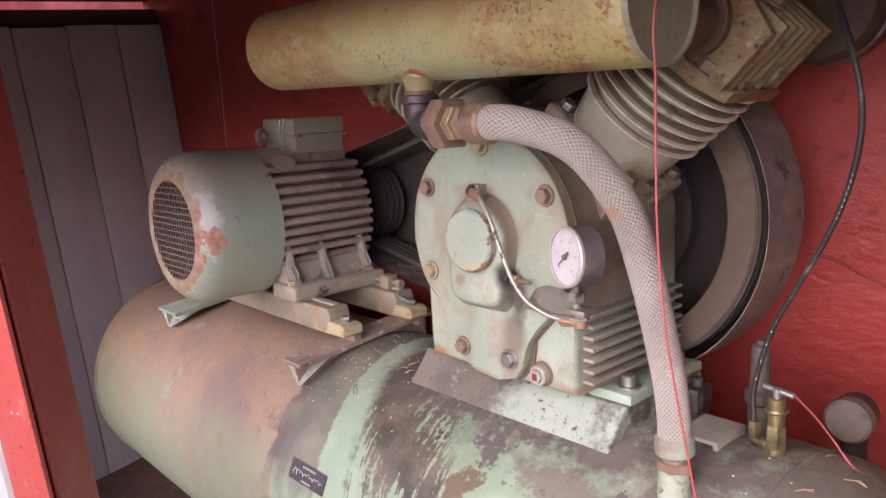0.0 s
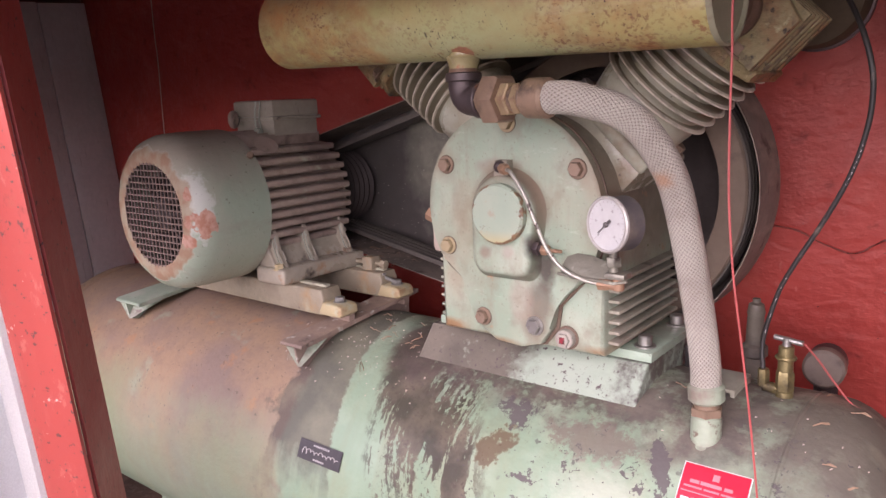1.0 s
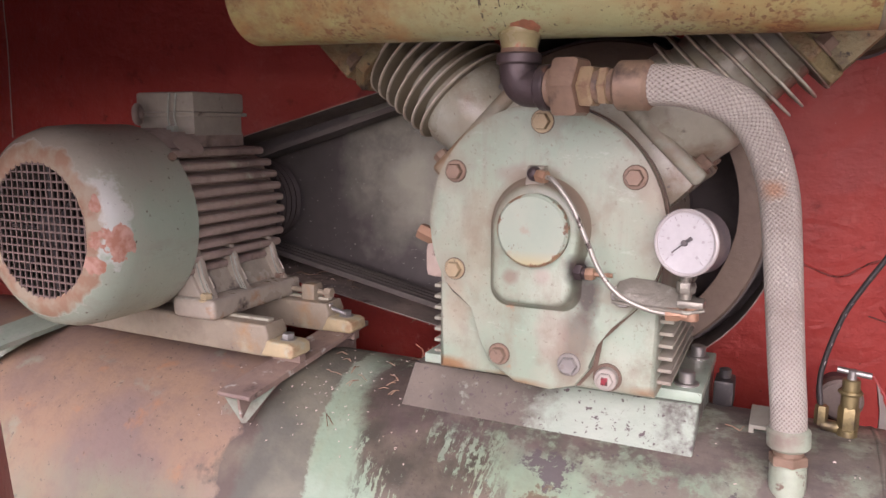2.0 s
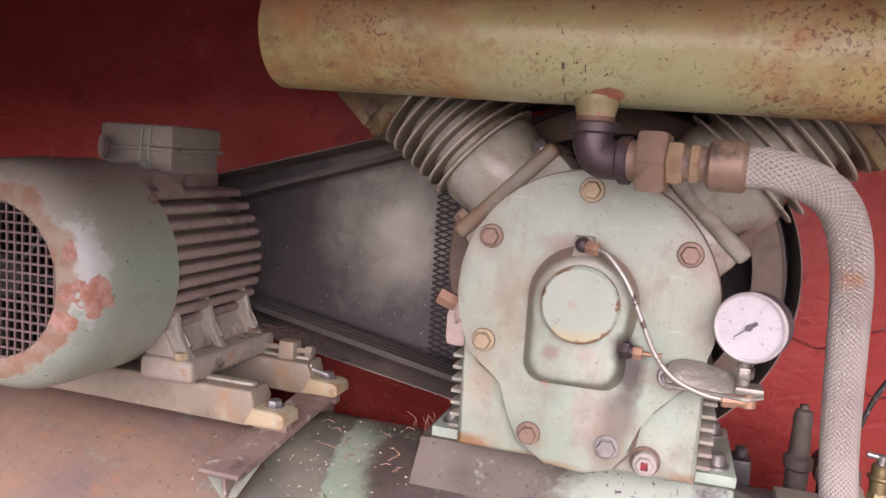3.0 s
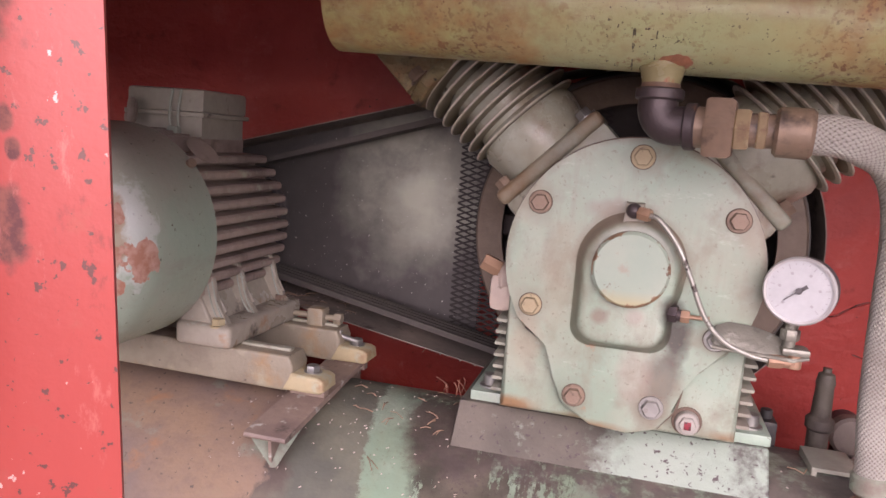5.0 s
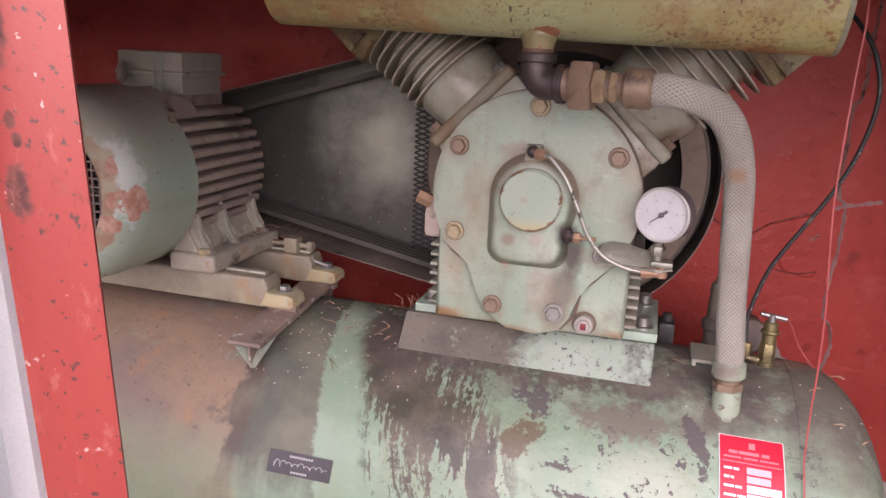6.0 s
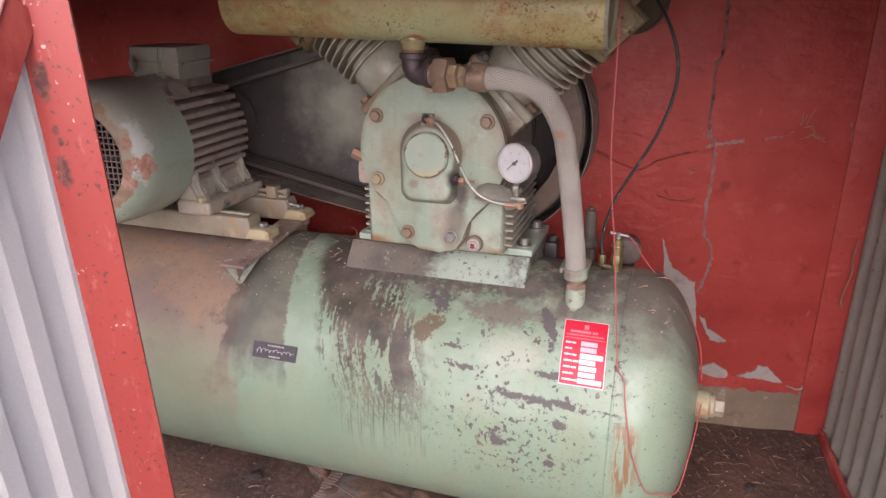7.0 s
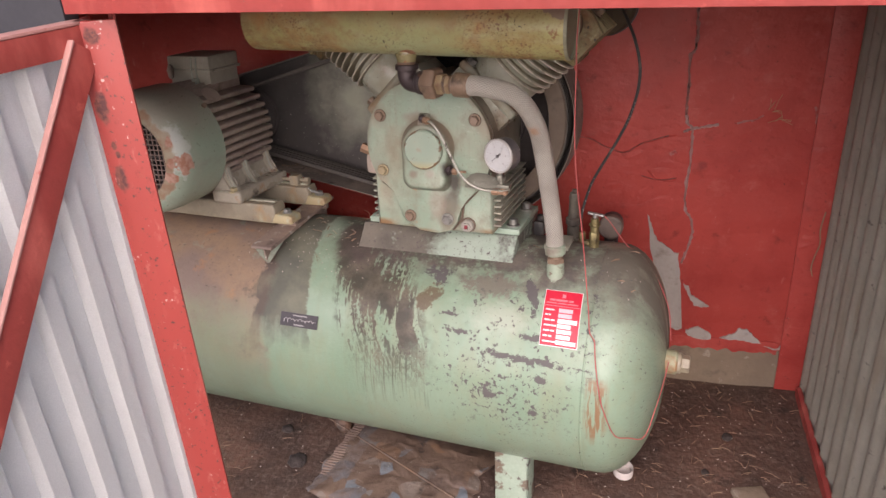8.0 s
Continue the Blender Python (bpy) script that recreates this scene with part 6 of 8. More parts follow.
def build_pump():
    pump = thing("compressor_pump", "pale green cast iron twin-cylinder air pump, oily and chipped", "compressor", (0, 0.17, 0.772), UNIT)
    case = [(-0.174, 0.79), (0.172, 0.79)] + arc(0, CZ, 0.172, 0, 180, 28)
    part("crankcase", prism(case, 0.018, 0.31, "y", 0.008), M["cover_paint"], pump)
    # round front cover with its lower lobe
    lobe = arc(0.0, CZ, 0.180, -38, 218, 44)
    lobe += [(-0.105, 0.905), (-0.095, 0.86), (-0.08, 0.82), (-0.035, 0.792), (0.02, 0.788), (0.06, 0.80), (0.082, 0.83), (0.088, 0.87), (0.11, 0.895)]
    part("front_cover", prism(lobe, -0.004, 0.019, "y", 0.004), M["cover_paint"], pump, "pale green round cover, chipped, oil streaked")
    seal = arc(0.0, CZ, 0.1825, -36, 216, 44) + [(-0.107, 0.904), (-0.098, 0.859), (-0.082, 0.818), (-0.036, 0.789), (0.02, 0.7855), (0.063, 0.796), (0.088, 0.828), (0.0945, 0.87), (0.115, 0.892)]
    part("cover_gasket", prism(seal, 0.0145, 0.0175, "y", 0), M["gasket"], pump, "dark oily gasket edge")
    bm = bmesh.new()
    rings = []
    for y, k in ((-0.003, 0.0), (-0.008, 0.0045), (-0.014, 0.0075), (-0.021, 0.0105), (-0.026, 0.0135), (-0.0288, 0.017), (-0.030, 0.022)):
        r = 0.078 - k
        edge = arc(0, CZ, r, 0, 180, 28) + [(-r, CZ - 0.03), (-r, CZ - 0.055)] + arc(-r + 0.030, CZ - 0.094 + k, 0.030, 180, 270, 8) + [(0.0, CZ - 0.124 + k)] + arc(r - 0.042, CZ - 0.094 + k, 0.030, 270, 360, 8) + [(r - 0.011, CZ - 0.055), (r - 0.004, CZ - 0.03)]
        rings.append([bm.verts.new((u, y, v)) for u, v in edge])
    for ra, rb in zip(rings, rings[1:]):
        for i in range(len(ra)):
            j = (i + 1) % len(ra)
            bm.faces.new((ra[i], ra[j], rb[j], rb[i]))
    bm.faces.new(rings[-1])
    part("bearing_boss", bm, M["cover_paint"], pump, smooth=60)
    part("bearing_cap", lathe([(0, 0), (0.049, 0), (0.053, 0.004), (0.053, 0.05), (0, 0.05)], (0.0, -0.046, CZ), (0, 1, 0), 48), M["cap_paint"], pump, "round chipped cream cap with rusty rim")
    for x, z, mat in ((-0.136, 1.114, "bolt_rust"), (0.0, 1.189, "bolt_pale"), (0.135, 1.113, "bolt_rust"), (-0.137, 0.962, "bolt_pale"), (-0.061, 0.834, "bolt_rust"), (0.125, 0.945, "zinc")):
        part("bolt_stain", rod((x, -0.002, z), (x, -0.0052, z), 0.0175, 28), M["gasket"], pump, "dark greasy washer")
        bolt(pump, (x, -0.004, z), (0, -1, 0), 0.0127, 0.011, M[mat], label="rusty bolt head")
    bolt(pump, (0.05, -0.004, 0.833), (0, -1, 0), 0.0135, 0.010, M["zinc"], label="bright zinc bolt head")
    part("oil_plug", joined(lathe([(0, 0), (0.0155, 0), (0.017, 0.002), (0.017, 0.014), (0, 0.014)], (0.103, 0.002, 0.814), (0, 1, 0), 32), hexagon((0.103, 0.006, 0.814), (0.103, -0.004, 0.814), 0.0125)), M["plug_grey"], pump, "worn grey plug")
    part("plug_stain", rod((0.103, 0.018, 0.814), (0.103, 0.0155, 0.814), 0.0215, 28), M["gasket"], pump, "dark oily ring")
    part("sight_glass", box(0.098, 0.108, -0.0052, -0.003, 0.808, 0.820, 0.001), M["sight_red"], pump, "red sight plug")
    # side ribs and feet
    for s in (-1, 1):
        for i in range(7):
            z = 0.808 + i * 0.0185
            part("side_rib", box(min(s * 0.165, s * 0.192), max(s * 0.165, s * 0.192), 0.035, 0.30, z, z + 0.006, 0.002), M["pump_dusty"], pump)
        part("foot", box(min(s * 0.15, s * 0.232), max(s * 0.15, s * 0.232), 0.078, 0.30, 0.772, 0.789, 0.003), M["pump_green"], pump)
        for y in (0.113, 0.26):
            part("foot_bolt", joined(rod((s * 0.205, y, 0.788), (s * 0.205, y, 0.792), 0.019), rod((s * 0.205, y, 0.791), (s * 0.205, y, 0.81), 0.0125, 24, 0.002),), M["zinc"], pump, "zinc socket bolt")
    # breather and unloader at the sides
    part("side_boss", joined(rod((-0.17, 0.06, 0.985), (-0.20, 0.05, 0.985), 0.026), box(-0.208, -0.17, 0.03, 0.09, 0.935, 0.995, 0.014)), M["boss_rose"], pump, "rosy bare casting lug")
    part("side_plug", hexagon((-0.195, 0.045, 1.0), (-0.222, 0.04, 1.012), 0.014), M["nut_copper"], pump, "copper coloured plug")
    # cylinders
    for s, yc, r0 in ((-1, 0.166, 0.1005), (1, 0.166, 0.1065)):
        d = Vector((s * 0.7071, 0, 0.7071))
        c = Vector((0, yc, CZ))
        q = Matrix.Translation(c) @ pose(0, 0, 0, 0, s * 45, 0)
        part("cylinder_pad", box(-0.10, 0.10, -0.08, 0.08, 0.10, 0.19, 0.012, q), M["barrel_paint"], pump)
        part("cylinder_flange", box(-0.102, 0.102, -0.086, 0.086, 0.186, 0.211, 0.010, q, 4), M["flange_paint"], pump, "dirty cream bolted flange")
        for bx in (-0.082, 0.082):
            for by in (-0.062, 0.062):
                bolt(pump, q @ Vector((bx, by, 0.210)), d, 0.013, 0.013, M["bolt_rust"] if bx * s > 0 else M["zinc"])
        rb = r0 - 0.012
        part("cylinder_barrel", lathe([(0, 0.20), (rb - 0.010, 0.20), (rb - 0.006, 0.222), (rb, 0.262), (rb - 0.006, 0.282), (rb - 0.014, 0.29), (rb - 0.012, 0.41), (0, 0.41)], c, d, 56), M["barrel_paint"], pump)
        for i in range(7):
            a = 0.277 + i * 0.0205
            rf = r0 + 0.0019 * i
            part("cooling_fin", lathe([(rb - 0.03, a - 0.001), (rf - 0.004, a + 0.0012), (rf - 0.001, a + 0.0016), (rf, a + 0.003), (rf - 0.001, a + 0.0044), (rf - 0.004, a + 0.0048), (rb - 0.03, a + 0.007)], c, d, 64), M["fin_metal"], pump)
        hb = r0 + 0.0095
        oct_ = [(hb, -hb * 0.62), (hb, hb * 0.62), (hb * 0.66, hb), (-hb * 0.66, hb), (-hb, hb * 0.62), (-hb, -hb * 0.62), (-hb * 0.66, -hb), (hb * 0.66, -hb)]
        hd = prism(oct_, 0.402, 0.424, "z", 0.004)
        bmesh.ops.transform(hd, verts=hd.verts[:], matrix=q)
        head = part("cylinder_head", hd, M["head_rust"], pump, "rust-stained olive cylinder head")
        part("head_core", box(-hb + 0.016, hb - 0.016, -0.09, 0.085, 0.42, 0.512, 0.004, q), M["head_rust"], head)
        part("head_face", prism_at([(-hb * 0.92, 0.423), (hb * 0.97, 0.423), (hb * 0.97, 0.516), (hb * 0.55, 0.53), (-hb * 0.5, 0.53), (-hb * 0.92, 0.516)], -0.106, -0.092, q), M["head_rust"], head, "rough rusty face plate")
        for i in range(6):
            y = -0.080 + i * 0.0262
            part("head_rib", box(-hb * 0.97, hb * 0.97, y, y + 0.0095, 0.422, 0.528, 0.0035, q), M["head_rust"], head)
        for bx, by in ((0.072, -0.1), (-0.072, -0.1), (0.05, 0.1), (-0.05, 0.1)):
            bolt(head, q @ Vector((bx, by, 0.424)), d, 0.014, 0.016, M["bolt_rust"])
        for bx in (-0.06, 0.06):
            bolt(head, q @ Vector((bx, -0.04, 0.528)), d, 0.014, 0.016, M["bolt_rust"])
    part("air_filter", lathe([(0, 0), (0.068, 0), (0.080, 0.006), (0.084, 0.02), (0.084, 0.09), (0.078, 0.10), (0, 0.10)], (0.405, 0.285, 1.375), (0, 1, 0), 48), M["filter_dark"], pump, "dark round intake filter")
    part("filter_band", lathe([(0.083, 0.05), (0.088, 0.052), (0.088, 0.064), (0.083, 0.066)], (0.405, 0.285, 1.375), (0, 1, 0), 48), M["dark_iron"], pump)
    # flywheel behind the crankcase
    fy = 0.345
    rim = lathe([(0.250, 0), (0.298, 0), (0.302, 0.004), (0.302, 0.012), (0.292, 0.020), (0.302, 0.028), (0.292, 0.038), (0.302, 0.048), (0.292, 0.058), (0.302, 0.068), (0.302, 0.085), (0.262, 0.085), (0.250, 0)],
                (0, fy, CZ), (0, 1, 0), 96)
    fw = part("flywheel", rim, M["flywheel_iron"], pump, "dusty cast iron flywheel")
    part("hub", rod((0, 0.30, CZ), (0, fy + 0.07, CZ), 0.06), M["flywheel_iron"], fw)
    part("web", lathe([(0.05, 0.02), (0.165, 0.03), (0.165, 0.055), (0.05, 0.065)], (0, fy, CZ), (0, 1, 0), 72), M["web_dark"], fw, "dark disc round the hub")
    # Only shade lies behind the wheel; this dark disc is added for it.
    part("shade_disc", lathe([(0.0, 0.0), (0.3272, 0.0), (0.3272, 0.002), (0.0, 0.002)], (0, 0.467, CZ), (0, 1, 0), 64), M["web_dark"], pump, "added dark disc standing for the shade behind the wheel")
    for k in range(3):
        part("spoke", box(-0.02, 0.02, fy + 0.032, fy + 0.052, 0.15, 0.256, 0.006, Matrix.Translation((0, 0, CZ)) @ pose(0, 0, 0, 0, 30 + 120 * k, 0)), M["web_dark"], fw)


build_pump()

# ---- motor ----
MX, MZ = -0.845, 1.0


def build_motor():
    motor = thing("electric_motor", "pale green electric motor, paint peeled round the fan grille", "motor", (MX, 0.1, 0.80), UNIT)
    cover = lathe([(0.118, -0.192), (0.128, -0.195), (0.150, -0.190), (0.170, -0.172), (0.180, -0.145), (0.183, -0.10), (0.183, 0.0), (0.179, 0.0), (0.178, -0.10), (0.172, -0.142), (0.145, -0.182), (0.118, -0.188)],
                  (MX, 0, MZ), (0, 1, 0), 72)
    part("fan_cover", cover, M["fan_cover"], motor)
    bars = []
    for i in range(-8, 9):
        x = i * 0.0145
        h = math.sqrt(max(0.124 ** 2 - x * x, 0))
        bars.append(box(MX + x - 0.0016, MX + x + 0.0016, -0.193, -0.190, MZ - h, MZ + h, 0))
        bars.append(box(MX - h, MX + h, -0.1925, -0.1895, MZ + x - 0.0016, MZ + x + 0.0016, 0))
    part("fan_grille", joined(*bars), M["grille_iron"], motor, "rusty square mesh grille", smooth=0)
    fan = part("fan", rod((MX, -0.17, MZ), (MX, -0.10, MZ), 0.035), M["black_plastic"], motor)
    for k in range(8):
        part("blade", box(-0.003, 0.003, -0.165, -0.11, 0.03, 0.11, 0.001, Matrix.Translation((MX, 0, MZ)) @ pose(0, 0, 0, 0, 45 * k, 0)), M["black_plastic"], fan)
    part("fan_backplate", rod((MX, -0.03, MZ), (MX, -0.02, MZ), 0.176, 48), M["dark_iron"], motor)
    part("stator_body", lathe([(0, -0.02), (0.150, -0.02), (0.150, 0.27), (0, 0.27)], (MX, 0, MZ), (0, 1, 0), 64), M["motor_dusty"], motor)
    for side in (-1, 1):
        for i in range(11):
            zz = -0.118 + i * 0.0245
            out = math.sqrt(0.181 ** 2 - zz * zz)
            inn = math.sqrt(max(0.149 ** 2 - zz * zz, 0.0)) - 0.01
            fin = [(MX + side * inn, MZ + zz - 0.0105), (MX + side * (out - 0.004), MZ + zz - 0.0075), (MX + side * out, MZ + zz - 0.004), (MX + side * out, MZ + zz + 0.004), (MX + side * (out - 0.004), MZ + zz + 0.0075), (MX + side * inn, MZ + zz + 0.0105)]
            part("body_fin", prism(fin, 0.0, 0.262, "y", 0.004), M["motor_dusty"], motor)
    for k in (-3, -2, -1, 0, 1, 2, 3):
        part("body_fin", box(MX + k * 0.024 - 0.0035, MX + k * 0.024 + 0.0035, 0.0, 0.26, MZ + 0.135, MZ + 0.176 - abs(k) * 0.004, 0.0015), M["motor_dusty"], motor)
    part("end_shield", lathe([(0, 0.255), (0.148, 0.255), (0.152, 0.26), (0.150, 0.272), (0.128, 0.284), (0.075, 0.310), (0, 0.310)], (MX, 0, MZ), (0, 1, 0), 64), M["motor_dusty"], motor)
    # terminal box
    tb = part("terminal_box", box(-0.918, -0.768, 0.112, 0.255, 1.16, 1.200, 0.004), M["box_olive"], motor, "dusty olive terminal box")
    part("lid_flange", box(-0.926, -0.760, 0.104, 0.263, 1.199, 1.207, 0.002), M["box_olive"], tb)
    part("lid", box(-0.922, -0.764, 0.108, 0.259, 1.2065, 1.248, 0.007), M["box_olive"], tb)
    part("lid_clip", joined(sweep([Vector((-0.826, 0.1065, 1.246)), Vector((-0.828, 0.1035, 1.22)), Vector((-0.829, 0.1025, 1.195)), Vector((-0.829, 0.108, 1.17))], 0.0024, 8), sweep([Vector((-0.808, 0.1065, 1.246)), Vector((-0.810, 0.1035, 1.222)), Vector((-0.812, 0.1025, 1.198)), Vector((-0.812, 0.108, 1.17))], 0.0024, 8), box(-0.831, -0.810, 0.098, 0.112, 1.163, 1.180, 0.003)), M["motor_gloss"], tb, "glossy painted lid clip")
    part("cable_gland", joined(hexagon((-0.918, 0.15, 1.19), (-0.945, 0.15, 1.19), 0.017), rod((-0.945, 0.15, 1.19), (-0.952, 0.15, 1.19), 0.013)), M["motor_dusty"], tb)
    part("lifting_eye", lathe([(0.016 + 0.007 * math.cos(t), 0.007 * math.sin(t)) for t in np.linspace(0, 2 * math.pi, 13)], (-0.893, 0.085, 1.203), (1, 0.55, 0), 24), M["motor_dusty"], motor)
    part("rating_plate", lathe([(0, 0), (0.028, 0), (0.03, 0.002), (0, 0.003)], (MX + 0.118, 0.05, MZ + 0.142), (0.64, -0.1, 0.76), 28), M["motor_dusty"], motor, "round dust-covered plate")
    part("cover_screw", rod((-0.708, -0.014, 1.122), (-0.700, -0.017, 1.126), 0.008), M["bolt_rust"], motor)
    # feet
    for s in (-1, 1):
        x = MX + s * 0.165
        web = [(x - s * 0.050, 0.855), (x + s * 0.040, 0.855), (x + s * 0.022, 0.872), (x + s * 0.013, 0.895), (x + s * 0.006, 0.925), (x - s * 0.010, 0.955), (x - s * 0.060, 0.955)]
        foot = joined(box(x - 0.052, x + 0.052, -0.010, 0.262, 0.818, 0.857, 0.012, None, 4), prism([(x - s * 0.050, 0.85), (x + s * 0.012, 0.85), (x - s * 0.018, 0.905), (x - s * 0.06, 0.915)], 0.004, 0.25, "y", 0.004))
        ft = part("foot", foot, M["foot_paint"], motor, "dusty olive cast foot bar")
        for y in (0.012, 0.105, 0.225):
            part("foot_web", prism(web, y, y + 0.013, "y", 0.004), M["foot_paint"], ft)
        if s > 0:
            for y, dx in ((0.012, 0.0), (0.012, 0.010), (0.105, 0.0), (0.105, 0.009), (0.225, 0.004)):
                drip = curve_points([(x + 0.004 - dx, y - 0.001, 0.928), (x + 0.012 - dx, y - 0.0015, 0.897), (x + 0.022 - dx, y - 0.002, 0.873), (x + 0.034 - dx, y - 0.003, 0.858)], 5)
                part("paint_drip", sweep(drip, 0.0016, 6), M["motor_gloss"], ft, "glossy run of paint")
        for y in (0.012, 0.235):
            bolt(motor, (x + s * 0.022, y - 0.006, 0.853), (0, 0, 1), 0.012, 0.012, M["pad_cream"] if s > 0 and y < 0.1 else M["bolt_rust"])
    pl = [(0.03, 0.318)]
    for i in range(5):
        y = 0.335 + i * 0.019
        pl += [(0.099, y), (0.099, y + 0.004), (0.084, y + 0.010)]
    pl += [(0.099, 0.432), (0.03, 0.432)]
    part("pulley", lathe([(0, 0.318)] + pl + [(0, 0.432)], (MX, 0, MZ), (0, 1, 0), 64), M["web_dark"], motor, "grooved belt pulley")
    # slide rails
    for y, x1 in ((0.042, -0.464), (0.232, -0.459)):
        rail = thing("motor_slide_rail", "dusty tan cast motor slide rail with adjusting bolt", "rail", (-0.8, y, 0.77), UNIT, "motor slide rails")
        pr = [(-1.16, 0.762), (x1 - 0.07, 0.757), (x1 - 0.06, 0.775), (x1 - 0.058, 0.800), (x1 - 0.066, 0.818), (-1.14, 0.819)]
        part("rail", prism(pr, y - 0.03, y + 0.03, "y", 0.006), M["rail_tan"], rail)
        pad = [(x1 - 0.078, 0.759), (x1 - 0.008, 0.760), (x1, 0.766), (x1 - 0.002, 0.783), (x1 - 0.012, 0.788), (x1 - 0.062, 0.790)]
        part("end_pad", prism(pad, y - 0.031, y + 0.024, "y", 0.006), M["pad_cream"], rail, "rubbed cream end pad")
        part("packing_piece", box(-0.542, -0.478, y + 0.006, y + 0.026, 0.736, 0.762, 0.002), M["bracket_green"], rail)
        part("rail_strip", box(-0.66, x1 - 0.075, y - 0.004, y + 0.012, 0.815, 0.823, 0.003), M["strip_green"], rail, "pale rubbed strip")
        bolt(rail, (x1 - 0.034, y, 0.787), (0, 0, 1), 0.012, 0.011, M["zinc"], "fixing_bolt")
        if y > 0.1:
            part("adjusting_bolt", joined(rod((-0.64, y, 0.834), (x1 - 0.075, y, 0.834), 0.006), hexagon((x1 - 0.083, y, 0.834), (x1 - 0.068, y, 0.834), 0.012)), M["rail_tan"], rail, "rusty adjusting bolt")
            part("bolt_block", box(-0.595, -0.560, y - 0.018, y + 0.018, 0.812, 0.853, 0.008), M["rail_tan"], rail)
            part("clamp_bolt", joined(rod((x1 - 0.07, y - 0.012, 0.806), (x1 - 0.03, y - 0.008, 0.796), 0.005), hexagon((x1 - 0.078, y - 0.013, 0.808), (x1 - 0.064, y - 0.012, 0.8045), 0.012)), M["zinc"], rail)


build_motor()

# ---- belts and guard ----


def hull_outline(r1, r2, n=40):
    """The line round the flywheel's and the pulley's circles."""
    pts = []
    d = -MX
    tilt = math.degrees(math.atan2(MZ - CZ, MX))
    k = math.degrees(math.acos((r1 - r2) / math.hypot(d, MZ - CZ)))
    pts += arc(0, CZ, r1, tilt - 360 + k, tilt - k, n)
    pts += arc(MX, MZ, r2, tilt - k, tilt + k, n // 2)
    return pts


def loop_band(r1, r2, y0, y1, thick):
    """A closed band of the given thickness round both circles."""
    a, b = hull_outline(r1, r2), hull_outline(r1 + thick, r2 + thick)
    bm = bmesh.new()
    ring = [[bm.verts.new((u, y, v)) for u, v in o] for o, y in ((a, y0), (b, y0), (b, y1), (a, y1))]
    n = len(a)
    for p, q in zip(ring, ring[1:] + ring[:1]):
        for i in range(n):
            j = (i + 1) % n
            bm.faces.new((p[i], p[j], q[j], q[i]))
    return bm


for i in range(4):
    y = 0.352 + i * 0.0195
    solo("drive_belt", loop_band(0.294, 0.090, y, y + 0.014, 0.012), M["belt_rubber"], "dusty black rubber V-belt round flywheel and pulley", "belt", UNIT, "drive belts")


def build_guard():
    guard = thing("belt_guard", "grey sheet steel belt guard with mesh panel", "guard", (-0.4, 0.47, 0.75), UNIT)
    part("rim", loop_band(0.326, 0.146, 0.335, 0.47, 0.002), M["guard_rim"], guard)
    out = hull_outline(0.327, 0.147)
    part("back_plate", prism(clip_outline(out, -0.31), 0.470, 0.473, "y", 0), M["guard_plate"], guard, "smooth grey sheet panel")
    bm = bmesh.new()
    step, hgt = 0.036, 0.0066

    def strip(p, q):
        dv = (q - p)
        w = Vector((-dv.z, 0, dv.x)).normalized() * 0.0019
        vs = [bm.verts.new(c) for c in (p - w, q - w, q + w, p + w)]
        ve = [bm.verts.new(v.co + Vector((0, 0.002, 0))) for v in vs]
        for a, b in ((0, 1), (1, 2), (2, 3), (3, 0)):
            bm.faces.new((vs[a], vs[b], ve[b], ve[a]))
        bm.faces.new(vs)
        bm.faces.new(ve[::-1])

    rows = int(0.66 / hgt)
    for j in range(rows):
        z = CZ - 0.33 + j * hgt
        for i in range(10):
            x0 = -0.37 + i * step + (step / 2 if j % 2 else 0)
            for x1 in (x0 - step / 2, x0 + step / 2):
                if min(x0, x1) < -0.374 or max(x0, x1) > -0.06 or math.hypot((x0 + x1) / 2, z + hgt / 2 - CZ) > (0.45 if x0 < -0.2 else 0.322) or abs(z + hgt / 2 - CZ) > (0.255 if x0 < -0.2 else 0.33):
                    continue
                strip(Vector((x0, 0.463, z)), Vector((x1, 0.463, z + hgt)))
    tagged(part("mesh_panel", bm, M["mesh_dark"], guard, "expanded metal mesh", 0), kind="stuff")


def clip_outline(out, limit):
    """The part of an outline left of the limit."""
    res = []
    n = len(out)
    for i in range(n):
        a, b = out[i], out[(i + 1) % n]
        if a[0] <= limit:
            res.append(a)
        if (a[0] <= limit) != (b[0] <= limit):
            t = (limit - a[0]) / (b[0] - a[0])
            res.append((limit, a[1] + t * (b[1] - a[1])))
    return res


build_guard()

# ---- intercooler drum, hose and fittings ----


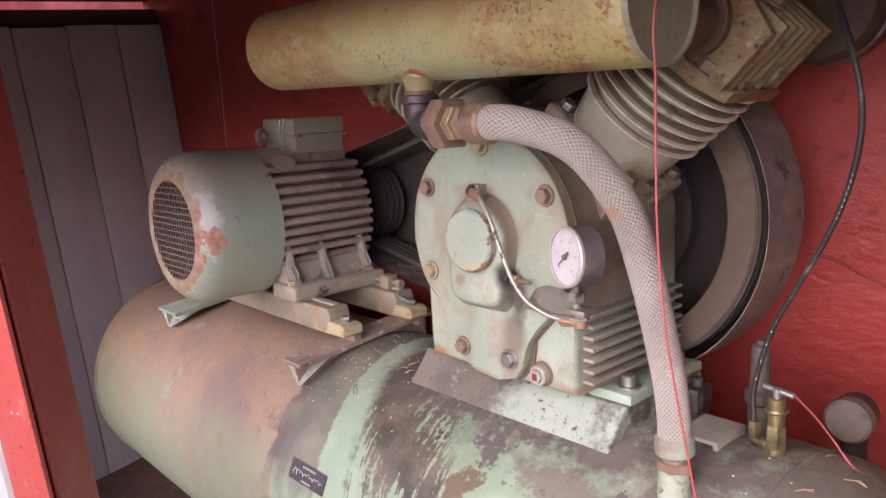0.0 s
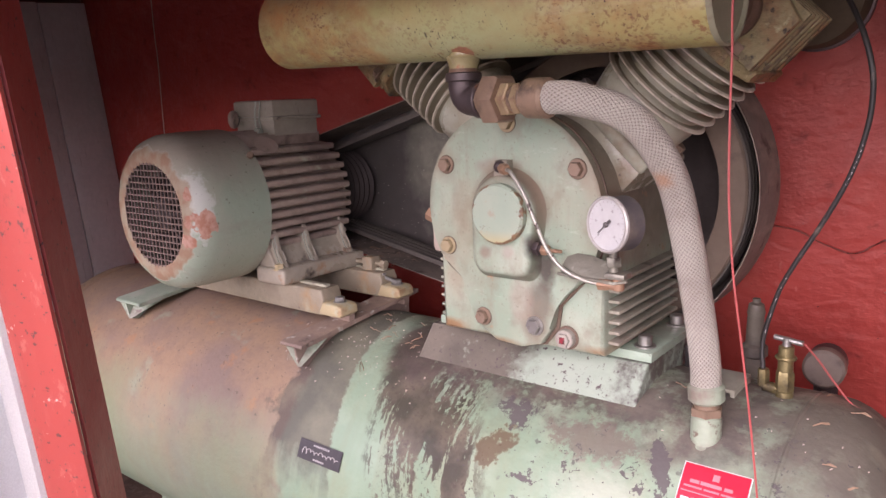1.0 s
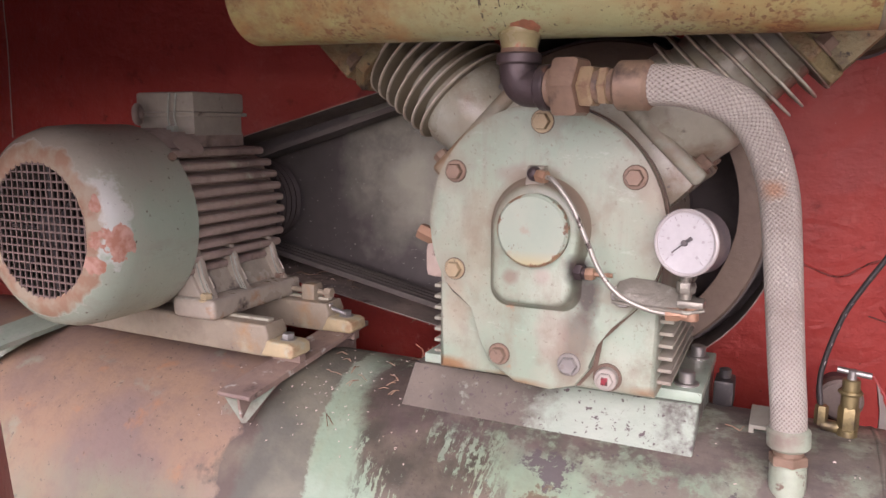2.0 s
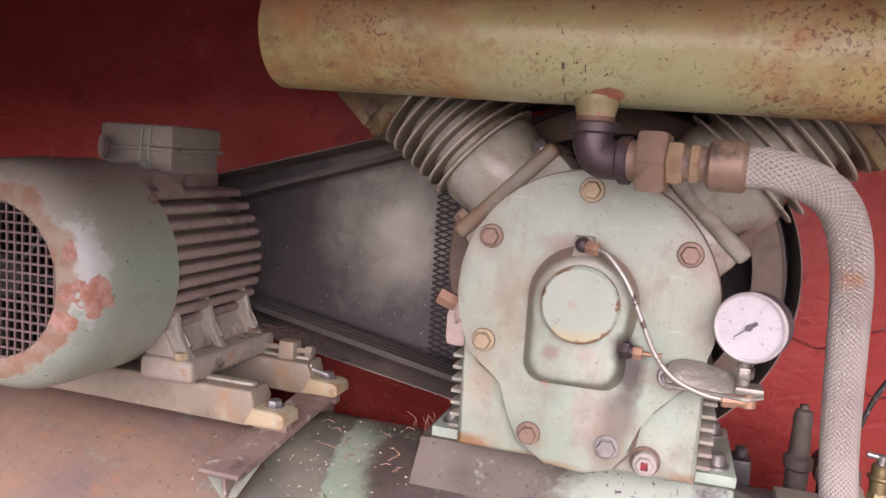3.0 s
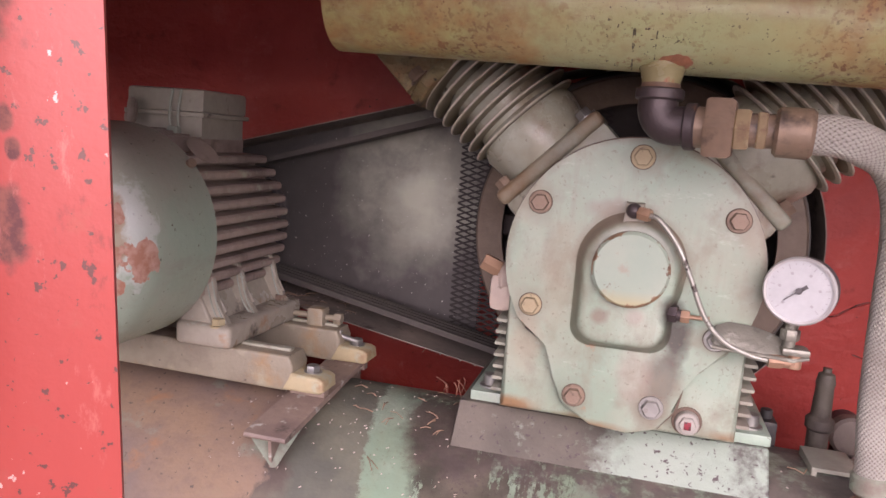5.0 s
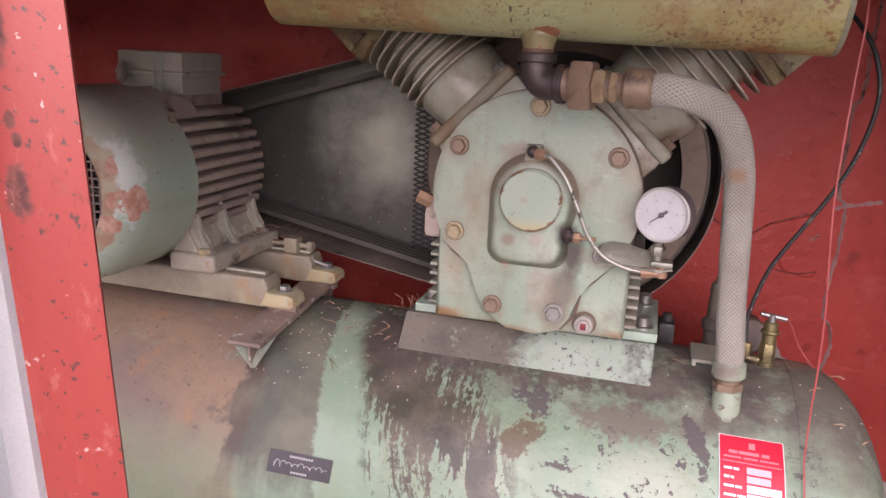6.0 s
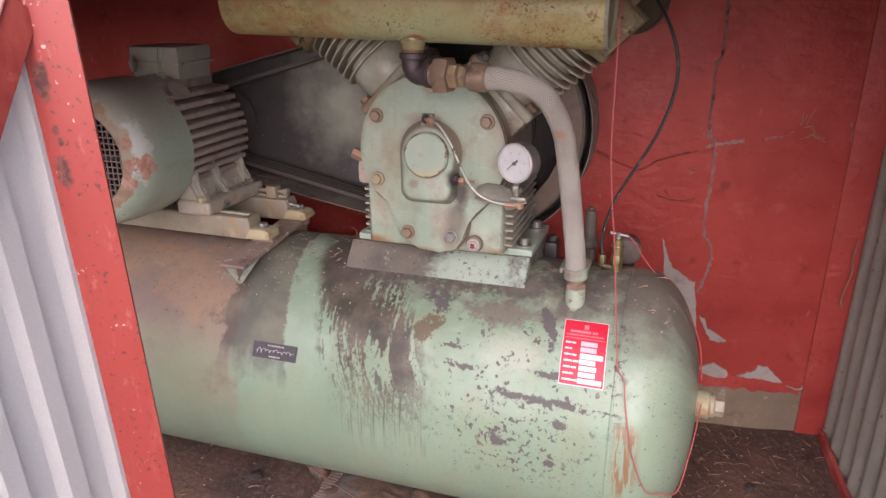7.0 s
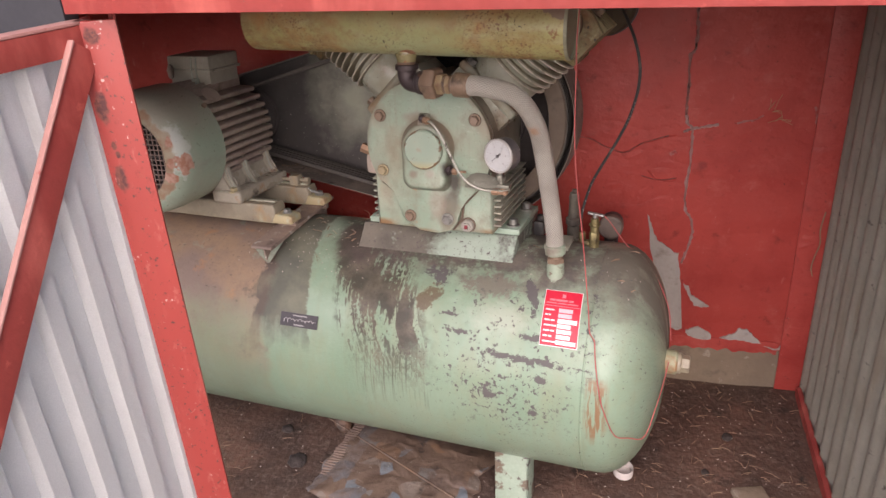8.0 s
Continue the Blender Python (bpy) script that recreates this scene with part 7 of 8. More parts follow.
def build_drum():
    drum = thing("intercooler_drum", "long olive steel drum, rust-stained, above the pump", "drum", (0, -0.119, 1.365), UNIT)
    u = Vector((1, -0.004, -0.021)).normalized()
    c = Vector((0, -0.119, 1.365))
    r, a, b = 0.0735, -0.412, 0.405
    part("drum_shell", lathe([(0, a + 0.004), (r - 0.006, a + 0.004), (r - 0.004, a), (r, a + 0.001)] + [(r, a + (b - a) * k / 24) for k in range(1, 24)] + [(r, b - 0.004), (r - 0.002, b - 0.001), (r - 0.004, b - 0.004), (0, b - 0.004)], c, u, 72), M["drum_paint"], drum)
    part("end_plate", lathe([(0, b - 0.003), (r - 0.005, b - 0.003), (r - 0.004, b + 0.003), (r - 0.001, b + 0.003), (r + 0.0005, b), (r + 0.0005, b - 0.004), (r - 0.004, b - 0.008), (0, b - 0.008)], c, u, 72), M["end_olive"], drum, "dull dark olive end plate")
    part("outlet_boss", joined(rod((0.01, -0.135, 1.305), (0.01, -0.137, 1.282), 0.0225)), M["boss_yellow"], drum)
    part("outlet_elbow", joined(sweep(curve_points([(0.345, -0.09, 1.352), (0.346, -0.02, 1.350), (0.35, 0.062, 1.346)], 6), 0.036, 24), rod((0.349, 0.046, 1.3465), (0.35, 0.061, 1.346), 0.046, 32)), M["pipe_rust"], drum, "rusty brown flanged pipe to the head")
    for s in (-1,):
        p = c + u * (s * 0.30)
        part("branch_pipe", sweep(curve_points([p + Vector((0, 0.05, 0.02)), p + Vector((0, 0.12, 0.04)), p + Vector((0, 0.2, 0.04))], 8), 0.042, 20), M["rusty_olive"], drum)


build_drum()


def build_hose():
    hose = thing("air_hose", "steel-braided air hose with brown threaded union and elbow", "hose", (0.354, 0.0, 0.69), UNIT)
    part("nipple", lathe([(0, 0), (0.0265, 0), (0.0275, -0.003), (0.0245, -0.010), (0.0225, -0.020), (0.0215, -0.034), (0, -0.034)], (0.01, -0.1365, 1.297), (0, 0.02, 1), 36), M["boss_yellow"], hose, "glossy olive painted neck")
    part("rust_band", lathe([(0.019, 0), (0.0228, 0), (0.0232, 0.003), (0.0225, 0.008), (0.019, 0.008)], (0.01, -0.138, 1.2695), (0, 0, 1), 32), M["pipe_rust"], hose, "rusty red thread")
    el = curve_points([(0.01, -0.138, 1.268), (0.010, -0.138, 1.245), (0.022, -0.140, 1.230), (0.052, -0.145, 1.229)], 8)
    part("elbow", joined(sweep(el, 0.0235, 20), rod((0.01, -0.138, 1.272), (0.01, -0.138, 1.258), 0.0285), rod((0.043, -0.143, 1.229), (0.056, -0.146, 1.229), 0.028)), M["dark_iron"], hose, "dark iron elbow")
    part("union_nut", hexagon((0.065, -0.147, 1.229), (0.097, -0.152, 1.229), 0.039), M["copper_brown"], hose, "brown union nut")
    part("union_tail", joined(rod((0.05, -0.145, 1.229), (0.07, -0.148, 1.229), 0.024), rod((0.095, -0.152, 1.229), (0.145, -0.160, 1.229), 0.0195)), M["copper_brown"], hose)
    part("tail_hexagon", hexagon((0.097, -0.152, 1.229), (0.114, -0.155, 1.229), 0.026), M["worn_brass"], hose, "worn yellow brass hexagon")
    part("tail_hexagon", hexagon((0.120, -0.157, 1.229), (0.131, -0.158, 1.229), 0.0235), M["worn_brass"], hose, "worn yellow brass hexagon")
    part("ferrule", rod((0.139, -0.159, 1.229), (0.180, -0.1652, 1.2285), 0.0285, 36), M["copper_brown"], hose)
    line = curve_points([(0.175, -0.165, 1.229), (0.212, -0.162, 1.227), (0.257, -0.137, 1.212), (0.28, -0.117, 1.194), (0.296, -0.098, 1.169), (0.308, -0.077, 1.137), (0.318, -0.054, 1.095), (0.326, -0.031, 1.026), (0.334, -0.009, 0.942), (0.342, 0.006, 0.862), (0.348, 0.008, 0.81), (0.350, 0.006, 0.775)], 8)
    part("braided_tube", sweep(line, 0.0232, 32, "strand"), M["hose_braid"], hose, "woven steel braid")
    part("lower_ferrule", rod((0.350, 0.006, 0.786), (0.352, 0.006, 0.757), 0.0275, 36), M["collar_green"], hose, "pale green collar")
    part("lower_nipple", joined(rod((0.352, 0.006, 0.76), (0.353, 0.005, 0.73), 0.019), hexagon((0.352, 0.006, 0.748), (0.353, 0.005, 0.734), 0.025)), M["copper_brown"], hose)
    part("tank_socket", joined(rod((0.353, 0.005, 0.736), (0.355, -0.003, 0.668), 0.0235), rod((0.355, 0.0, 0.69), (0.355, -0.005, 0.66), 0.029)), M["collar_green"], hose, "pale green welded socket")


build_hose()


def build_gauge():
    g = thing("pressure_gauge", "round black pressure gauge with white dial", "gauge", (0.213, -0.03, 0.93), UNIT)
    c = Vector((0.213, -0.05, 1.034))
    n = Vector((-0.34, -0.94, 0.04)).normalized()
    part("case", lathe([(0, 0), (0.040, 0), (0.0432, 0.003), (0.0432, 0.034), (0.0437, 0.036), (0.0437, 0.041), (0.0408, 0.042), (0.0408, 0.039), (0, 0.039)], c - n * 0.036, n, 56), M["gauge_case"], g)
    part("bezel", lathe([(0.0395, 0), (0.0442, 0), (0.0445, 0.004), (0.0422, 0.0065), (0.0395, 0.006), (0.0395, 0)], c + n * 0.0005, n, 56), M["bezel"], g, "pale ring")
    q = axis_matrix(c + n * 0.0035, n)
    up = q.to_3x3().inverted() @ Vector((0, 0, 1))
    spin = math.atan2(up.y, up.x)
    part("dial", lathe([(0, 0), (0.0405, 0), (0.0405, 0.001), (0, 0.001)], c + n * 0.003, n, 56), M["white_dial"], g, "white dial")
    marks = []
    for k in range(21):
        a = spin + radians(135 - 270 * k / 20)
        big = k % 4 == 0
        marks.append(box(0.0305 if big else 0.034, 0.0365, -0.00045, 0.00045, 0.0012, 0.0016, 0, q @ pose(0, 0, 0, 0, 0, math.degrees(a))))
        if big:
            marks.append(box(0.0225, 0.026, -0.0016, 0.0016, 0.0012, 0.0016, 0, q @ pose(0, 0, 0, 0, 0, math.degrees(a))))
    part("dial_marks", joined(*marks), M["ink_grey"], g)
    hand = joined(box(-0.008, 0.022, -0.0007, 0.0007, 0.003, 0.0038, 0, q @ pose(0, 0, 0, 0, 0, math.degrees(spin) + 130)), box(-0.012, -0.003, -0.0024, 0.0024, 0.003, 0.0038, 0, q @ pose(0, 0, 0, 0, 0, math.degrees(spin) + 130)), rod(q @ Vector((0, 0, 0.001)), q @ Vector((0, 0, 0.006)), 0.004))
    part("pointer", hand, M["ink_grey_dark"], g)
    part("stem", joined(rod(c + Vector((0, 0.018, -0.045)), c + Vector((0, 0.018, -0.09)), 0.008), hexagon(c + Vector((0, 0.018, -0.055)), c + Vector((0, 0.018, -0.07)), 0.0125), box(0.203, 0.238, -0.048, -0.016, 0.946, 0.956, 0.004)), M["bare_steel"], g)
    part("elbow_fitting", joined(hexagon((0.207, -0.036, 0.935), (0.189, -0.038, 0.934), 0.0098), rod((0.222, -0.034, 0.948), (0.222, -0.034, 0.927), 0.0095), rod((0.205, -0.036, 0.935), (0.222, -0.034, 0.934), 0.008)), M["nut_copper"], g)
    part("bracket", joined(prism_at([(0.103, -0.012), (0.108, 0.012), (0.125, 0.020), (0.155, 0.018), (0.19, 0.008), (0.222, -0.012), (0.226, -0.022), (0.205, -0.024), (0.13, -0.020), (0.108, -0.018)], -0.002, 0.0015, Matrix.Translation((0.013, -0.022, 0.958)) @ pose(0, 0, 0, -38, 0, 0)), sweep([Vector((0.117, -0.040, 0.9435)), Vector((0.15, -0.042, 0.942)), Vector((0.218, -0.044, 0.9395)), Vector((0.238, -0.040, 0.944))], 0.0028, 8)), M["bare_steel"], g, "bent bare metal bracket plate")
    tube = curve_points([(0.016, -0.035, 1.1115), (0.030, -0.041, 1.107), (0.057, -0.047, 1.076), (0.080, -0.050, 1.031), (0.1014, -0.048, 0.985), (0.128, -0.046, 0.955), (0.1636, -0.042, 0.939), (0.194, -0.038, 0.934)], 8)
    part("oil_line", sweep(tube, 0.0036, 12), M["steel_tube"], g, "thin steel oil line")
    part("line_fitting", hexagon((0.003, -0.029, 1.1135), (0.018, -0.036, 1.111), 0.0098), M["nut_copper"], g, "copper coloured nut")
    part("banjo_end", joined(lathe([(0.011 * math.sin(a), -0.011 * math.cos(a)) for a in np.linspace(0, math.pi, 9)], (-0.004, -0.024, 1.115), (0, 1, 0), 20), rod((-0.004, -0.02, 1.115), (0.005, -0.03, 1.1135), 0.007)), M["dark_iron"], g, "oily dark ball end")
    part("line_lug", prism([(-0.020, 1.070), (0.014, 1.070), (0.011, 1.100), (0.010, 1.126), (-0.015, 1.126), (-0.017, 1.100)], -0.024, -0.003, "y", 0.003), M["pump_dusty"], g, "oily square lug on the cover")
    part("side_nut", joined(hexagon((0.074, -0.016, 0.975), (0.086, -0.017, 0.975), 0.0095), rod((0.085, -0.017, 0.975), (0.112, -0.018, 0.9755), 0.0032)), M["nut_copper"], g, "copper coloured nut")
    part("side_fitting", joined(rod((0.046, -0.010, 0.978), (0.076, -0.016, 0.975), 0.008), hexagon((0.058, -0.012, 0.976), (0.070, -0.015, 0.976), 0.0125), hexagon((0.049, -0.010, 0.977), (0.055, -0.012, 0.977), 0.0145)), M["dark_iron"], g)


build_gauge()


def build_valves():
    v = thing("safety_valve", "tall dark green safety valve on the tank", "valve", (0.345, 0.28, 0.72), UNIT)
    part("body", lathe([(0, 0), (0.018, 0), (0.018, 0.045), (0.023, 0.05), (0.023, 0.066), (0.0165, 0.072), (0.0145, 0.125), (0.016, 0.129), (0.013, 0.146), (0.007, 0.149), (0.007, 0.156), (0, 0.157)], (0.345, 0.28, 0.70), (0, 0, 1), 32), M["valve_dark"], v)
    b = thing("drain_cock", "small brass cock with a zinc T handle", "valve", (0.43, 0.15, 0.70), UNIT)
    part("body", joined(rod((0.43, 0.148, 0.70), (0.43, 0.148, 0.745), 0.014), hexagon((0.43, 0.148, 0.742), (0.43, 0.148, 0.778), 0.0145), rod((0.43, 0.148, 0.775), (0.43, 0.148, 0.82), 0.012), lathe([(0, 0), (0.015, 0), (0.017, 0.003), (0.015, 0.006), (0, 0.006)], (0.43, 0.148, 0.797), (0, 0, 1), 24)), M["old_brass"], b)
    part("handle", joined(rod((0.410, 0.15, 0.832), (0.455, 0.146, 0.828), 0.0046), rod((0.43, 0.148, 0.818), (0.43, 0.148, 0.834), 0.0065)), M["zinc"], b)
    part("side_elbow", joined(hexagon((0.395, 0.155, 0.742), (0.395, 0.155, 0.772), 0.0095), rod((0.395, 0.155, 0.742), (0.43, 0.15, 0.742), 0.009)), M["old_brass"], b)
    line = curve_points([(0.393, 0.157, 0.77), (0.390, 0.161, 0.82), (0.409, 0.161, 0.90), (0.431, 0.157, 0.95), (0.458, 0.152, 1.0), (0.484, 0.145, 1.05), (0.506, 0.138, 1.1), (0.521, 0.132, 1.15), (0.529, 0.126, 1.2), (0.527, 0.121, 1.25), (0.508, 0.13, 1.31), (0.47, 0.18, 1.37), (0.43, 0.24, 1.40)], 6)
    h = thing("rubber_air_line", "thin black rubber air line with white print", "hose", (0.395, 0.155, 0.77), UNIT)
    part("tube", sweep(line, 0.0039, 14), M["rubber_black"], h)
    for i in list(range(7, 16, 2)) + list(range(34, 42)):
        p, q = line[i], line[i + 1]
        dv = (q - p)
        off = Vector((0.35, -0.93, 0.0)).normalized() * 0.0035
        part("print_mark", rod(p + dv * 0.1 + off, p + dv * 0.5 + off, 0.0005, 8), M["label_white"], h, "white print mark")
    pc = thing("capped_pipe", "short wide grey pipe end with flat cap", "pipe", (0.435, 0.455, 0.53), UNIT)
    part("pipe", joined(rod((0.436, 0.43, 0.697), (0.434, 0.475, 0.697), 0.035, 40), rod((0.435, 0.455, 0.70), (0.435, 0.455, 0.53), 0.022, 24)), M["dark_iron"], pc)
    part("cap", rod((0.437, 0.405, 0.697), (0.436, 0.44, 0.697), 0.038, 40), M["cap_brown"], pc)
    lug = thing("lifting_lug", "bent green steel lug on the tank top", "lug", (0.34, 0.12, 0.735), UNIT)
    part("plate", joined(box(0.298, 0.366, 0.10, 0.19, 0.738, 0.745, 0.002), box(0.298, 0.306, 0.10, 0.19, 0.70, 0.742, 0.002), box(0.358, 0.366, 0.10, 0.19, 0.70, 0.742, 0.002)), M["pump_dusty"], lug)
    un = thing("unloader_valve", "small dark unloader block beside the pump foot", "valve", (0.252, 0.245, 0.72), UNIT)
    part("block", joined(box(0.236, 0.268, 0.22, 0.27, 0.72, 0.765, 0.005), rod((0.252, 0.245, 0.76), (0.252, 0.245, 0.78), 0.010)), M["black_plastic"], un)


build_valves()


def build_wires():
    a = curve_points([(0.425, -0.13, 1.44), (0.426, -0.171, 1.34), (0.426, -0.169, 1.27), (0.426, -0.167, 1.17), (0.428, -0.165, 1.09), (0.436, -0.163, 1.0), (0.444, -0.155, 0.93), (0.451, -0.14, 0.85), (0.456, -0.122, 0.77), (0.462, -0.11, 0.69), (0.467, -0.115, 0.65),
                      (0.473, -0.128, 0.61), (0.489, -0.146, 0.595), (0.497, -0.170, 0.553), (0.512, -0.193, 0.486), (0.525, -0.199, 0.438), (0.556, -0.187, 0.357), (0.589, -0.151, 0.330), (0.625, -0.106, 0.311), (0.644, -0.044, 0.364), (0.655, 0.012, 0.407), (0.662, 0.06, 0.45)], 8)
    solo("red_cable", sweep(a, 0.0014, 8), M["red_wire"], "thin red electric wire hanging over the tank", "cable", UNIT)
    b = curve_points([(0.457, 0.146, 0.828), (0.475, 0.17, 0.795), (0.492, 0.188, 0.762), (0.52, 0.19, 0.728), (0.548, 0.188, 0.712), (0.60, 0.17, 0.66), (0.645, 0.15, 0.57), (0.66, 0.13, 0.48)], 10)
    solo("red_cable", sweep(b, 0.0015, 8), M["red_wire"], "thin red electric wire from the brass cock", "cable", UNIT)


build_wires()


def build_threads():
    """A dusty thread on the back wall, twine in the corner, a tuft of dry twigs behind the pump foot."""
    t = curve_points([(-2.30, -0.012, 1.66), (-2.325, -0.010, 1.48), (-2.335, -0.008, 1.38), (-2.352, -0.012, 1.22), (-2.368, -0.010, 1.12)], 6)
    solo("hanging_thread", sweep(t, 0.0016, 6), M["litter"], "dusty pale thread hanging on the back wall", "thread", SHED)
    c = curve_points([(0.478, -0.035, 0.66), (0.470, -0.04, 0.60), (0.476, -0.04, 0.55), (0.466, -0.042, 0.50), (0.462, -0.04, 0.46), (0.470, -0.04, 0.43)], 6)
    solo("twine", sweep(c, 0.0022, 8), M["needle"], "short brown twine hanging on the corner board", "twine", SHED)
    rnd = random.Random(3)
    tuft = thing("twig_tuft", "tuft of dry reddish pine twigs on the tank", "twigs", (-0.285, 0.215, 0.728), UNIT)
    for i in range(7):
        b = Vector((-0.285 + rnd.uniform(-0.03, 0.02), 0.215 + rnd.uniform(-0.02, 0.02), 0.726))
        mid = b + Vector((rnd.uniform(-0.012, 0.012), 0, rnd.uniform(0.012, 0.022)))
        tip = mid + Vector((rnd.uniform(-0.022, 0.022), rnd.uniform(-0.01, 0.01), rnd.uniform(-0.004, 0.02)))
        part("twig", sweep(curve_points([b, mid, tip], 4), 0.0009, 6), M["twig_red"], tuft)


build_threads()


def build_plates():
    """Name plate and inspection plate, both curved with the shell."""
    tank = bpy.data.objects["air_tank"]

    def curved(x0, x1, a0, a1, lift, slant=0.0, n=8, thick=0.0012):
        bm = bmesh.new()
        lo, hi = [], []
        for row, l in ((lo, lift - thick), (hi, lift)):
            for i in range(n + 1):
                a = a0 + (a1 - a0) * i / n
                dx = slant * i / n
                row.append([bm.verts.new(on_tank(x + dx, a, l).translation) for x in (x0, x1)])
        for i in range(n):
            bm.faces.new((hi[i][0], hi[i][1], hi[i + 1][1], hi[i + 1][0]))
            for s in (0, 1):
                bm.faces.new((lo[i][s], hi[i][s], hi[i + 1][s], lo[i + 1][s]))
        bm.faces.new((lo[0][0], lo[0][1], hi[0][1], hi[0][0]))
        bm.faces.new((lo[n][0], lo[n][1], hi[n][1], hi[n][0]))
        return bm

    np_ = part("name_plate", curved(-0.422, -0.299, 62.2, 69.0, 0.003), M["plate_black"], tank, "black metal name plate with silver bars")
    script = [on_tank(-0.412 + 0.104 * i / 90 + 0.0022 * math.cos(i * 0.62), 65.7 + (1.2 if i < 14 else 0.5) * math.sin(i * 0.62) + 0.3 * math.sin(i * 0.23), 0.0036).translation for i in range(91)]
    part("plate_lettering", joined(sweep(script, 0.0009, 6), *[curved(-0.381 + 0.0052 * k, -0.3775 + 0.0052 * k, 63.1, 63.7, 0.0036, 0, 2) for k in range(9)], *[curved(-0.375 + 0.0055 * k, -0.3712 + 0.0055 * k, 67.7, 68.3, 0.0036, 0, 2) for k in range(6)]), M["plate_silver"], np_)
    ip = part("inspection_plate", curved(0.344, 0.440, 34.1, 59.6, 0.003, 0.006), M["label_red"], tank, "red and white inspection plate")
    part("plate_border", curved(0.3425, 0.4415, 33.8, 59.9, 0.0022, 0.006), M["label_white"], ip, "white plate border")
    u0, uw, a0, ah = 0.344, 0.096, 34.1, 25.5

    def field(ua, ub, va, vb, material):
        part("plate_field", curved(u0 + uw * ua + 0.006 * va, u0 + uw * ub + 0.006 * va, a0 + ah * va, a0 + ah * vb, 0.0036, 0.006 * (vb - va), 3), material, ip)

    field(0.46, 0.56, 0.06, 0.13, M["label_pink"])
    for k, (ua, ub) in enumerate(((0.14, 0.28), (0.30, 0.62), (0.66, 0.78))):
        field(ua, ub, 0.165, 0.20, M["label_pink"])
    for ua, ub in ((0.06, 0.34), (0.37, 0.60), (0.63, 0.92)):
        field(ua, ub, 0.232, 0.25, M["label_pink"])
    field(0.03, 0.97, 0.288, 0.298, M["label_pink"])
    for k, (lab, end) in enumerate(((0.30, 0.80), (0.22, 0.79), (0.34, 0.95), (0.40, 0.79), (0.36, 0.82), (0.30, 0.80), (0.42, 0.96))):
        v = 0.335 + 0.0935 * k
        field(0.42, end, v, v + (0.072 if k != 2 else 0.080), M["label_lilac"] if k < 2 else M["label_white"])
        field(0.06, 0.06 + (lab - 0.06) * 0.55, v + 0.022, v + 0.048, M["label_white"])
        field(0.08 + (lab - 0.06) * 0.55, lab, v + 0.022, v + 0.048, M["label_white"])


build_plates()


# ---- floor clutter ----


